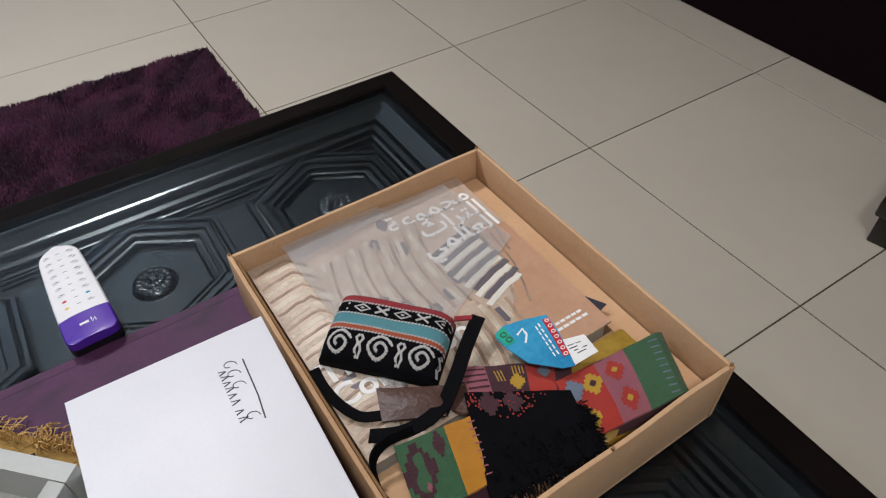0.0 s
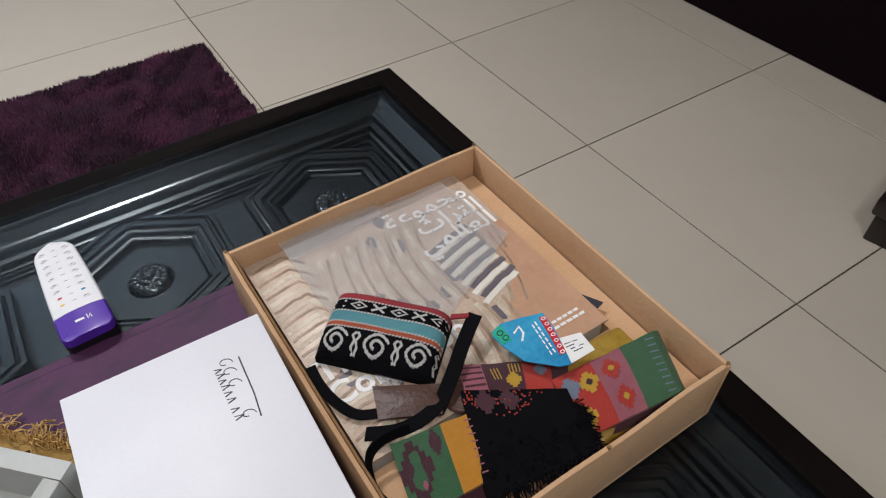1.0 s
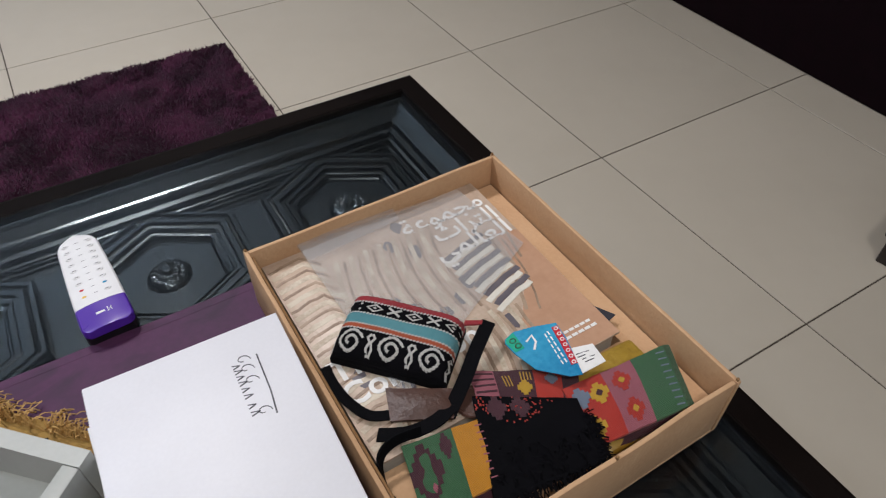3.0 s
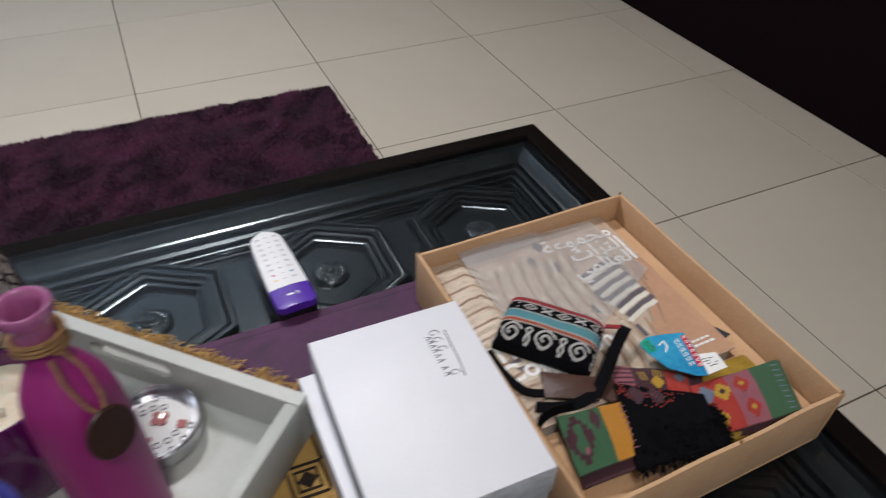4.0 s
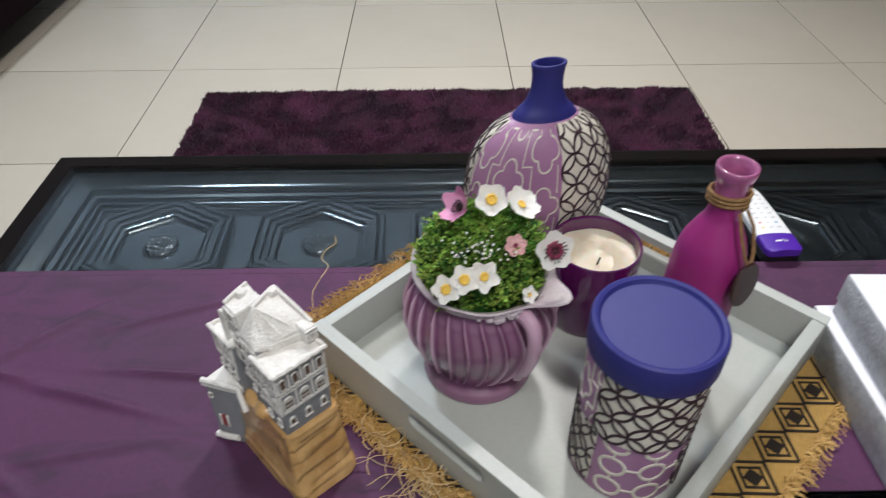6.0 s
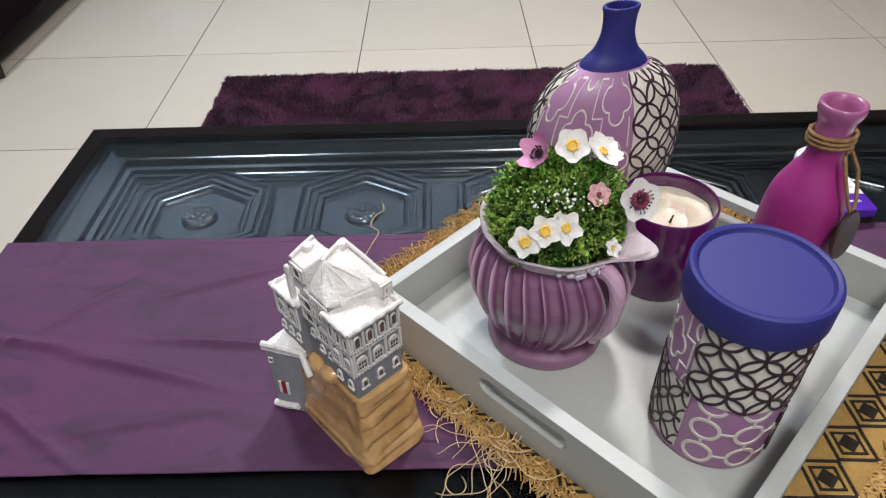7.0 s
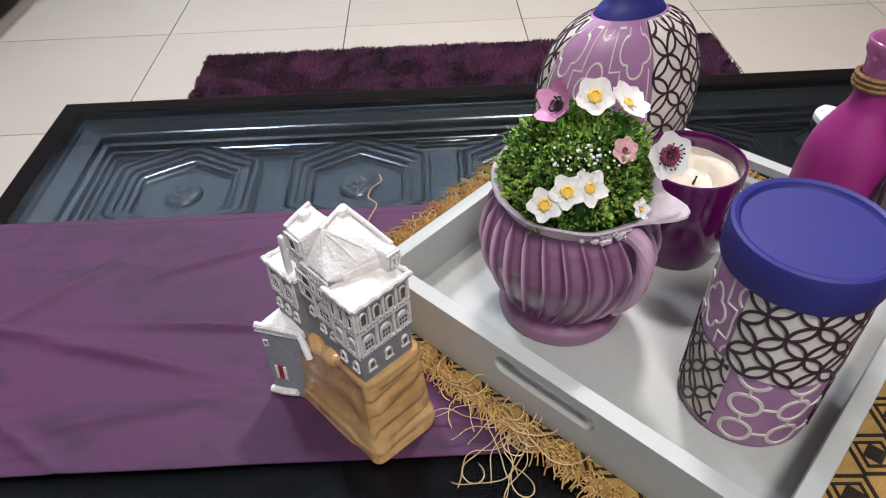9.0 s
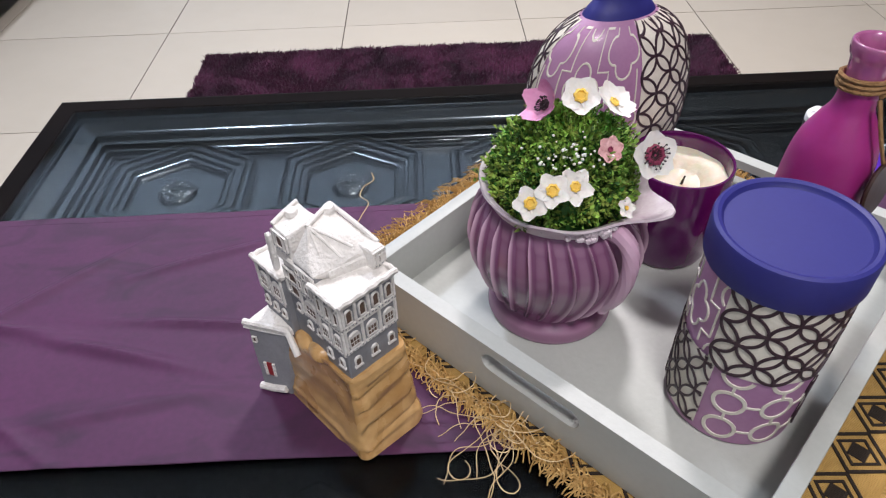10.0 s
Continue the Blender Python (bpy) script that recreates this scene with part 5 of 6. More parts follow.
def wall_face(origin, du, n, w, storeys):
    """Painted storeys on a face; n points outwards. Each storey: (z0, z1, kind, windows)."""
    du, n, o = Vector(du), Vector(n), Vector(origin)
    for z0, z1, kind, cols in storeys:
        face = lambda u, v, d: o + du * u + Vector((0, 0, v)) + n * d
        hh = z1 - z0
        if kind != "plain":
            # white storey: frame posts and a pierced frieze over grey
            for zz, wd in ((z0 + 0.0013, 0.0026), (z1 - 0.0008, 0.0016)):
                part("plaster_band", line_on(bmesh.new(), face, [(0.0003, zz), (w / 2, zz), (w - 0.0003, zz)], wd, 0.0010), M_LIME, house, "white plaster band")
            holes = bmesh.new()
            for k in range(int(w / 0.0026)):
                u = 0.0018 + k * 0.0026
                plate(holes, face, [(u - 0.0008, z0 + 0.0005), (u + 0.0008, z0 + 0.0005), (u, z0 + 0.0020)] if k % 2 else [(u - 0.0008, z0 + 0.0021), (u, z0 + 0.0006), (u + 0.0008, z0 + 0.0021)], 0.00125)
            part("frieze", holes, M_HOUSE, house, "pierced grey triangles")
            for c in range(cols + 1):
                u = min(max(w * c / cols, 0.0010), w - 0.0010)
                part("plaster_strip", line_on(bmesh.new(), face, [(u, z0 + 0.002), (u, z1)], 0.0019, 0.0011), M_LIME, house, "white plaster strip")
        for c in range(cols):
            u = w * (c + 0.5) / cols
            cw = w / cols
            if kind == "plain":
                ww, h0, h1 = min(0.0022, cw * 0.3), z0 + hh * 0.28, z0 + hh * 0.56
            elif kind == "arch":
                ww, h0, h1 = cw * 0.28, z0 + hh * 0.22, z0 + hh * 0.56
            else:
                ww, h0, h1 = cw * 0.22, z0 + hh * 0.24, z0 + hh * 0.66
            arch = [(u - ww, h0), (u + ww, h0)] + [(u + ww * math.cos(0.3927 * k), h1 + ww * math.sin(0.3927 * k)) for k in range(9)]
            pane = [(u - ww * 0.8, h0 + 0.0004), (u + ww * 0.8, h0 + 0.0004)] + ([(u + ww * 0.8, h1 - 0.0002), (u - ww * 0.8, h1 - 0.0002)] if kind != "slot" else [(u + ww * 0.8 * math.cos(0.3927 * k), h1 + ww * 0.8 * math.sin(0.3927 * k)) for k in range(9)])
            win = part("window", plate(bmesh.new(), face, pane, 0.0006), M_PANE, house, "dark painted window")
            part("window_surround", line_on(bmesh.new(), face, arch, 0.0010 if kind != "slot" else 0.0007, 0.0013, True), M_LIME, win, "white plaster window surround")
            if kind != "slot":
                fan = [(u - ww * 0.9, h1)] + [(u + ww * 0.9 * math.cos(math.pi - 0.3927 * k), h1 + ww * 0.9 * math.sin(math.pi - 0.3927 * k)) for k in range(1, 8)] + [(u + ww * 0.9, h1)]
                part("fanlight", plate(bmesh.new(), face, fan, 0.0008), M_LIME, win, "white fanlight")
            if kind == "plain":
                part("window_sill", line_on(bmesh.new(), face, [(u - ww * 1.5, h0 - 0.0006), (u + ww * 1.5, h0 - 0.0006)], 0.0014, 0.0016), M_LIME, win, "white window sill")
            elif kind == "arch":
                grid = bmesh.new()
                for k in (-0.27, 0.27):
                    line_on(grid, face, [(u + ww * k, h0), (u + ww * k, h1)], 0.0004, 0.0009)
                line_on(grid, face, [(u - ww * 0.8, (h0 + h1) / 2), (u + ww * 0.8, (h0 + h1) / 2)], 0.0004, 0.0009)
                part("lattice", grid, M_LIME, win, "white window bars")


wall_face((0.0112, 0.0100, 0), (1, 0, 0), (0, -1, 0), 0.0416, ((0.0850, 0.1055, "plain", 3), (0.1055, 0.1275, "arch", 3), (0.1275, 0.1470, "slot", 4)))
wall_face((0.0110, 0.0352, 0), (0, -1, 0), (-1, 0, 0), 0.0250, ((0.0850, 0.1035, "plain", 2), (0.1035, 0.1260, "arch", 2), (0.1260, 0.1470, "slot", 3)))
wall_face((0.0130, 0.0562, 0), (0, -1, 0), (-1, 0, 0), 0.0208, ((0.0950, 0.1080, "plain", 2), (0.1080, 0.1300, "arch", 1), (0.1300, 0.1440, "slot", 3), (0.1440, 0.1525, "slot", 3)))
wall_face((0.0163, 0.0770, 0), (0, -1, 0), (-1, 0, 0), 0.0206, ((0.0960, 0.1120, "plain", 1), (0.1120, 0.1240, "slot", 1), (0.1240, 0.1360, "slot", 1)))
wall_face((0.0118, 0.1080, 0), (0, -1, 0), (-1, 0, 0), 0.0306, ((0.0810, 0.0980, "plain", 3), (0.0980, 0.1235, "arch", 2)))
wall_face((0.0528, 0.0198, 0), (1, 0, 0), (0, -1, 0), 0.0050, ((0.0840, 0.1040, "plain", 1),))
wall_face((0.0455, 0.0193, 0), (1, 0, 0), (0, -1, 0), 0.0104, ((0.1495, 0.1620, "slot", 3),))
wall_face((0.0168, 0.0815, 0), (0, -1, 0), (-1, 0, 0), 0.0160, ((0.1500, 0.1640, "slot", 1),))
# the annex's red-brown window in white quoins
ad, an = Vector((0.0135, -0.0255, 0)).normalized(), Vector((-0.0255, -0.0135, 0)).normalized()
face_a = lambda u, v, d: Vector((-0.0088, 0.1085, 0)) + Vector((0.0006, -0.0006, 0)) * (v / 0.035) + ad * u + Vector((0, 0, v)) + an * (d + 0.0006)
win = part("window", plate(bmesh.new(), face_a, [(0.0085, 0.020), (0.0125, 0.019), (0.0125, 0.034), (0.0085, 0.034)], 0.0006), M_RED, house, "red-brown painted window")
for k in range(5):
    for u in (0.0072, 0.0140):
        part("quoin", plate(bmesh.new(), face_a, [(u - 0.0011, 0.0195 + k * 0.0030), (u + 0.0011, 0.0195 + k * 0.0030), (u + 0.0011, 0.0217 + k * 0.0030), (u - 0.0011, 0.0217 + k * 0.0030)], 0.0010), M_LIME, win, "white quoin")
win = part("window", plate(bmesh.new(), face_a, [(0.0030, 0.057), (0.0048, 0.057), (0.0048, 0.0610), (0.0030, 0.0610)], 0.0006), M_PANE, house, "small dark window")
part("window_surround", line_on(bmesh.new(), face_a, [(0.0024, 0.0563), (0.0054, 0.0563), (0.0054, 0.0618), (0.0024, 0.0618)], 0.0010, 0.0012, True), M_LIME, win, "white plaster window surround")

# ---- cardboard box and what lies in it ----
CB = pose(-0.8250, -1.2690, 0, 0, 0, 0.9)
CZ = H + 0.0022
carton = thing("cardboard_box", "open shallow brown corrugated cardboard box", "box", CB)
CW, CD, CT = 0.1255, 0.1520, 0.0035
CH = H + 0.070
part("bottom", boxed((-CW + 0.001, -CD + 0.001, CZ), (CW - 0.001, CD - 0.001, CZ + 0.003), 0.0005), M_CARD, carton)


def card_wall(x0, x1, y0, y1, z1):
    """A folded double wall with a soft crest and slight waviness."""
    bm = boxed((x0, y0, CZ + 0.0032), (x1, y1, z1), 0.0008, 2)
    bmesh.ops.subdivide_edges(bm, edges=[e for e in bm.edges if e.calc_length() > 0.1], cuts=14, use_grid_fill=True)
    for v in bm.verts:
        k = (v.co.z - CZ) / 0.07
        v.co.z += k * 0.0008 * noise.noise(v.co * 35)
        v.co.x += k * 0.0010 * noise.noise(Vector((0, v.co.y * 18, 5)))
        v.co.y += k * 0.0010 * noise.noise(Vector((v.co.x * 18, 0, 9)))
    return bm


part("side", card_wall(-CW, -CW + CT, -CD, CD, CH), M_CARD, carton)
part("side", card_wall(CW - CT, CW, -CD, CD, CH - 0.0005), M_CARD, carton)
part("end", card_wall(-CW + CT + 0.0004, CW - CT - 0.0004, CD - CT - 0.001, CD - 0.001, CH - 0.0012), M_CARD, carton)
part("end", card_wall(-CW + CT + 0.0004, CW - CT - 0.0004, -CD + 0.001, -CD + CT + 0.001, CH - 0.0012), M_CARD, carton)
part("inner_flap", card_wall(-CW + CT + 0.0008, -CW + CT + 0.0030, -CD + CT + 0.003, CD - CT - 0.003, CH - 0.004), M_CARDEDGE, carton, "raw folded inner flap")
for x, y in ((-CW + 0.001, CD - 0.003), (CW - 0.003, CD - 0.003), (CW - 0.003, -CD + 0.001), (-CW + 0.001, -CD + 0.001), (0.012, -CD + 0.0008)):
    part("corner_tab", boxed((x, y, CH - 0.006), (x + 0.002, y + 0.002, CH + 0.0022), 0.0004), M_CARDEDGE, carton, "torn card tab")

part("card_insert", slab(bmesh.new(), [(-0.117, -0.1455), (0.1205, -0.1455), (0.1205, 0.1455), (0.0990, 0.1455), (0.0990, -0.0662), (-0.117, -0.0662)], CZ + 0.0034, 0.5935), M_CARD, carton, "raised card insert beside the book", False)
FZB = CZ + 0.0034
BT = 0.604


def world_part(name, bm, mat, ob, label="", smooth=True, kind=""):
    me = bm if isinstance(bm, bpy.types.Mesh) else mesh_of(bm, smooth)
    me.transform(ob.matrix_basis.inverted())
    return part(name, me, mat, ob, label, smooth, kind)


# book
BX0, BX1, BY0, BY1 = -0.9405, -0.7275, -1.3335, -1.1215
book = thing("book", "square book with a photographed woven-rug cover and white titles", "book", pose((BX0 + BX1) / 2, (BY0 + BY1) / 2, FZB, 0, 0, 0.9))
inv = book.matrix_basis.inverted()
w, d, th = (BX1 - BX0) / 2, (BY1 - BY0) / 2, BT - FZB
part("page_block", boxed((-w + 0.003, -d + 0.003, 0.0024), (w - 0.003, d - 0.003, th - 0.0024)), M_PAGES, book, "cream page block")
part("back_cover", boxed((-w, -d, 0), (w, d, 0.0022), 0.0006), M_BOOK, book)
part("front_cover", boxed((-w, -d, th - 0.0022), (w, d, th), 0.0006), M_BOOK, book, "beige printed front cover")
sf = flat(th)


def stripes(mat, items, lab):
    """Hand-painted looking stripes: (x0, y0, x1, y1, width, bend)."""
    bm = bmesh.new()
    lift = {M_STRIPE_L: 0.00014, M_STRIPE_D: 0.00024, M_STRIPE_G: 0.00034, M_CREAM: 0.00044}[mat]
    for x0, y0, x1, y1, wd, bend in items:
        dx, dy = x1 - x0, y1 - y0
        ln = math.hypot(dx, dy)
        n = max(4, int(ln / 0.006))
        pts = []
        for k in range(n + 1):
            t = k / n
            o = bend * math.sin(math.pi * t) + 0.0012 * noise.noise(Vector((x0 * 90 + t * 5, y0 * 90, 1)))
            x, y = x0 + dx * t - dy / ln * o, y0 + dy * t + dx / ln * o
            pts.append((max(-w + 0.001, min(w - 0.001, x)), max(-d + 0.001, min(d - 0.001, y))))
        line_on(bm, sf, pts, wd, lift)
        lift += 0.000006
    part("cover_print", bm, mat, book, lab, True)


r7 = random.Random(7)
# chevrons at the spine side
L1, D1 = [], []
for k in range(24):
    y = 0.094 - k * 0.0082
    x = -w + 0.002
    (L1 if k % 2 else D1).append((x, y, x + 0.030, y + 0.005, 0.0058 if k % 2 else 0.0030, 0.001))
    (L1 if k % 2 else D1).append((x + 0.0295, y + 0.0055, x + 0.043, y - 0.012, 0.0050 if k % 2 else 0.0028, 0.0))
# tall bent stripes in the middle
for k in range(7):
    x = -0.060 + k * 0.0138
    L1.append((x, -0.012 - 0.002 * k, x + 0.010, 0.078, 0.0050, 0.006))
    D1.append((x + 0.0068, -0.016 - 0.002 * k, x + 0.016, 0.074, 0.0028, 0.006))
# lower field
for k in range(9):
    x = -0.085 + k * 0.015
    L1.append((x, -d + 0.002, x + 0.012, -0.035, 0.0048, -0.004))
    D1.append((x + 0.0068, -d + 0.002, x + 0.018, -0.04, 0.0032, -0.004))
stripes(M_STRIPE_L, L1, "cream woven stripes in print")
stripes(M_STRIPE_D, D1, "umber woven stripes in print")
G1, W1 = [], []
for k in range(6):
    y = 0.032 - k * 0.0125
    G1.append((0.030 + 0.002 * k, y - 0.002, 0.076 + 0.001 * k, y + 0.010, 0.0062, 0.001))
    W1.append((0.028 + 0.002 * k, y - 0.0085, 0.074 + 0.001 * k, y + 0.0035, 0.0062, 0.001))
stripes(M_STRIPE_G, G1, "slate woven stripes in print")
stripes(M_CREAM, W1, "white woven stripes in print")
part("cover_print", plate(bmesh.new(), sf, [(0.086, 0.040), (w - 0.0005, 0.03), (w - 0.0005, -d + 0.0005), (0.010, -d + 0.0005), (0.050, -0.055), (0.078, -0.02)], 0.00008), M_BOOKBROWN, book, "plain brown field in print")
stripes(M_STRIPE_D, [(0.080, 0.045, 0.058, -0.05, 0.0035, 0.004), (0.088, 0.03, 0.068, -0.055, 0.0022, 0.004), (0.096, 0.052, 0.089, 0.0, 0.003, 0.002)], "umber woven edge in print")
for k in range(16):
    x, y = r7.uniform(-0.09, 0.07), r7.uniform(-0.09, 0.09)
    pts = [(x + r7.uniform(0.004, 0.008) * math.cos(a), y + r7.uniform(0.005, 0.010) * math.sin(a)) for a in [0.785 * q for q in range(8)]]
    part("cover_print", plate(bmesh.new(), sf, pts, 0.0002), M_STRIPE_G, book, "slate tuft in print")
for text, xr, y, size in (("\uFE94\uFECB\uFEEE\uFEE4\uFEA0\uFEE3", 0.100, 0.0735, 0.0265), ("\uFE99\uFE8D\uFEAE\uFE98\uFEDF\uFE8D", 0.102, 0.0520, 0.0265), ("\uFEF2\uFEE4\uFEDF\uFE8E\uFECC\uFEDF\uFE8D", 0.102, 0.0310, 0.0265)):
    o = lettering(text, size, Matrix.Translation((0, 0, 0)), M_WHITEINK, "title_lettering", book, 0.0004)
    xs = [v.co.x for v in o.data.vertices]
    o.location = (xr - max(xs), y, th + 0.0006)
for text, x, y in (("The", -0.103, -0.034), ("Collection", -0.104, -0.057)):
    o = lettering(text, 0.0275, Matrix.Translation((0, 0, 0)), M_WHITEINK, "title_lettering", book, 0.0006)
    o.location = (x, y, th + 0.0006)
bm = bmesh.new()
for k in range(5):
    box(bm, (0.066 + k * 0.0062, -0.091, th + 0.0002), (0.066 + k * 0.0062 + 0.005, -0.0885, th + 0.0005))
    box(bm, (0.068 + k * 0.0054, -0.0855, th + 0.0002), (0.068 + k * 0.0054 + 0.0042, -0.0832, th + 0.0005))
part("publisher_mark", bm, M_WHITEINK, book, "small white printed bars", False)
part("emblem", line_on(bmesh.new(), sf, ring_pts(0.058, -0.086, 0.0062, 18, 0.0075), 0.0022, 0.0003, True), M_GOLDPAPER, book, "small golden emblem")

card2 = solo("charcoal_card", slab(bmesh.new(), [(-0.7290, -1.2920), (-0.7160, -1.3155), (-0.7290, -1.3190)], 0, 0.0009), M_NAVY, "charcoal card corner sticking out between book and box side", "card", pose(0, 0, BT + 0.0003))
card2.data.transform(Matrix.Translation((0.76, 1.30, 0)))
card2.matrix_basis = pose(-0.76, -1.30, BT - 0.0034)

# clear sleeve over the book
def patch(c00, c10, c11, c01, bulge=0.0, wave=0.0):
    """A four-cornered sheet: surf(u, v, lift) with u, v from 0 to 1."""
    a, b, c, e = (Vector(p) for p in (c00, c10, c11, c01))
    nrm = (b - a).cross(e - a).normalized()
    if nrm.z < 0:
        nrm = -nrm
    def s(u, v, dd):
        p = a * (1 - u) * (1 - v) + b * u * (1 - v) + c * u * v + e * (1 - u) * v
        k = bulge * math.sin(math.pi * min(1, max(0, u))) * math.sin(math.pi * min(1, max(0, v)))
        k += wave * noise.noise(p * 60)
        return p + nrm * (dd + k)
    return s


def sheet(surf, u0, u1, v0, v1, nu, nv, thick=0.0012):
    bm = bmesh.new()
    g = [[[bm.verts.new(surf(u0 + (u1 - u0) * i / nu, v0 + (v1 - v0) * j / nv, -thick * (1 - k))) for j in range(nv + 1)] for i in range(nu + 1)] for k in (0, 1)]
    for k in (0, 1):
        for i in range(nu):
            for j in range(nv):
                f = (g[k][i][j], g[k][i + 1][j], g[k][i + 1][j + 1], g[k][i][j + 1])
                bm.faces.new(f if k else f[::-1])
    edge = [(i, 0) for i in range(nu)] + [(nu, j) for j in range(nv)] + [(i, nv) for i in range(nu, 0, -1)] + [(0, j) for j in range(nv, 0, -1)]
    for (a, b), (c, e) in zip(edge, edge[1:] + edge[:1]):
        bm.faces.new((g[0][a][b], g[0][c][e], g[1][c][e], g[1][a][b]))
    return bm


sleeve = thing("plastic_sleeve", "crumpled clear plastic sleeve lying on the book", "plastic sleeve", pose(-0.83, -1.20, BT + 0.001))
sl = patch((-0.908, -1.122, BT + 0.007), (-0.748, -1.126, BT + 0.0045), (-0.735, -1.215, BT + 0.002), (-0.900, -1.300, BT + 0.002), 0.002, 0.0010)
world_part("film", sheet(sl, 0, 1, 0, 1, 40, 40, 0.0003), M_FILM, sleeve)
world_part("film_fold", sheet(patch((-0.909, -1.121, BT + 0.0105), (-0.815, -1.1225, BT + 0.0085), (-0.815, -1.134, BT + 0.0045), (-0.905, -1.142, BT + 0.0048), 0.001, 0.001), 0, 1, 0, 1, 30, 8, 0.0003), M_FILM, sleeve, "folded-over glossy edge")

# zip pouch
pouch = thing("zip_pouch", "small woven zip pouch in black, white, red and teal", "pouch", pose(-0.8815, -1.2585, BT + 0.0015, 0, 0, -47.5) @ Matrix.Diagonal((1, 0.92, 1, 1)))
PW, PD, PH = 0.0475, 0.0300, 0.0250


def pouch_top(u, v, dd):
    a, b = min(1, abs(u) / PW), min(1, abs(v) / PD)
    k = ((1 - a ** 6) * (1 - b ** (14 if v > 0 else 3.2))) ** 0.5 * (0.82 if v > 0 else 0.82) + 0.18 * (0.5 + 0.5 * v / PD) * (1 - a ** 6) ** 0.5
    z = 0.006 + (PH - 0.006) * k
    lean = 0.0012 * noise.noise(Vector((u * 40, v * 40, 2)))
    return Vector((u * (0.94 + 0.06 * k), v, z + dd + lean))


def pouch_band(name, v0, v1, mat, lab, lift=0.0):
    bm = panel_on(bmesh.new(), pouch_top, -PW, PW, v0, v1, lift, 40, max(2, int((v1 - v0) / 0.0012)))
    return part(name, bm, mat, pouch, lab)


part("body", slab(bmesh.new(), [(-PW * 0.94, -PD), (PW * 0.94, -PD), (PW * 0.94, PD), (-PW * 0.94, PD)], 0.0, 0.0065), M_KNIT_BLACK, pouch, "black cotton body")
for name, v0, v1, mat, lab in (("red_band", 0.0195, 0.0300, M_KNIT_RED, "red woven band"), ("motif_band", 0.0085, 0.0195, M_KNIT_BLACK, "black woven band"), ("teal_band", -0.0025, 0.0085, M_KNIT_TEAL, "teal woven band"),
                               ("orange_band", -0.0070, -0.0025, M_KNIT_ORANGE, "orange woven band"), ("motif_band", -0.0300, -0.0070, M_KNIT_BLACK, "black woven band")):
    pouch_band(name, v0, v1, mat, lab)
bm = bmesh.new()
for v in (0.0197, 0.0083, -0.0024, -0.0071):
    for k in range(36):
        u = -PW + 0.0012 + k * 0.00262
        line_on(bm, pouch_top, [(u, v - 0.0006), (u + 0.0016, v + 0.0006)], 0.0013, 0.0005)
for k in range(22):
    u = -PW + 0.002 + k * 0.0043
    line_on(bm, pouch_top, [(u, 0.0275), (u + 0.0022, 0.0275)], 0.0022, 0.0006)
part("white_stitch", bm, M_KNIT_WHITE, pouch, "white stitched lines", kind="stuff")
for k in range(6):
    c = -0.039 + k * 0.0157
    bm = bmesh.new()
    if k % 2:
        line_on(bm, pouch_top, [(c - 0.0062, 0.0146), (c, 0.0180), (c + 0.0062, 0.0146), (c, 0.0112)], 0.0017, 0.0005, True)
        plate(bm, pouch_top, [(c - 0.0016, 0.0146), (c, 0.0156), (c + 0.0016, 0.0146), (c, 0.0136)], 0.0005)
    else:
        line_on(bm, pouch_top, [(c - 0.0050, 0.0178), (c + 0.0050, 0.0114)], 0.0019, 0.0005)
        line_on(bm, pouch_top, [(c - 0.0050, 0.0114), (c + 0.0050, 0.0178)], 0.0019, 0.0006)
    part("white_motif", bm, M_KNIT_WHITE, pouch, "white woven motif", kind="stuff")
for k in range(3):
    c = -0.032 + k * 0.0315
    bm = bmesh.new()
    # a stepped lozenge that curls in to a hook, drawn with short woven stitches
    spiral = []
    for q in range(27):
        a, sc = 0.45 + q * 0.3927, 1.0 - 0.030 * q
        spiral.append((c + 0.0108 * sc * math.copysign(abs(math.cos(a)) ** 1.25, math.cos(a)), -0.0188 + 0.0106 * sc * math.copysign(abs(math.sin(a)) ** 1.25, math.sin(a))))
    for p, q in zip(spiral, spiral[1:]):
        mx, my = (p[0] + q[0]) / 2, (p[1] + q[1]) / 2
        line_on(bm, pouch_top, [p, (mx + 0.15 * (q[0] - p[0]), my + 0.15 * (q[1] - p[1]))], 0.0019, 0.0005)
        line_on(bm, pouch_top, [(mx, my), q], 0.0027, 0.0006)
    part("white_motif", bm, M_KNIT_WHITE, pouch, "white woven scroll motif", kind="stuff")
    for e in (-1, 1):
        part("white_motif", line_on(bmesh.new(), pouch_top, [(c + 0.0155 * e * 0.98, -0.0105), (c + 0.013 * e, -0.0135), (c + 0.0155 * e * 0.98, -0.0175), (c + 0.0135 * e, -0.0225), (c + 0.0152 * e, -0.0275)], 0.0022, 0.0005), M_KNIT_WHITE, pouch, "white woven zigzag")
part("zip_tab", sheet(patch((PW * 0.93, 0.0235, 0.018), (PW * 0.93 + 0.013, 0.0275, 0.0195), (PW * 0.93 + 0.013, 0.0315, 0.0195), (PW * 0.93, 0.0285, 0.018)), 0, 1, 0, 1, 4, 2, 0.0016), M_KNIT_RED, pouch, "red zip tab")


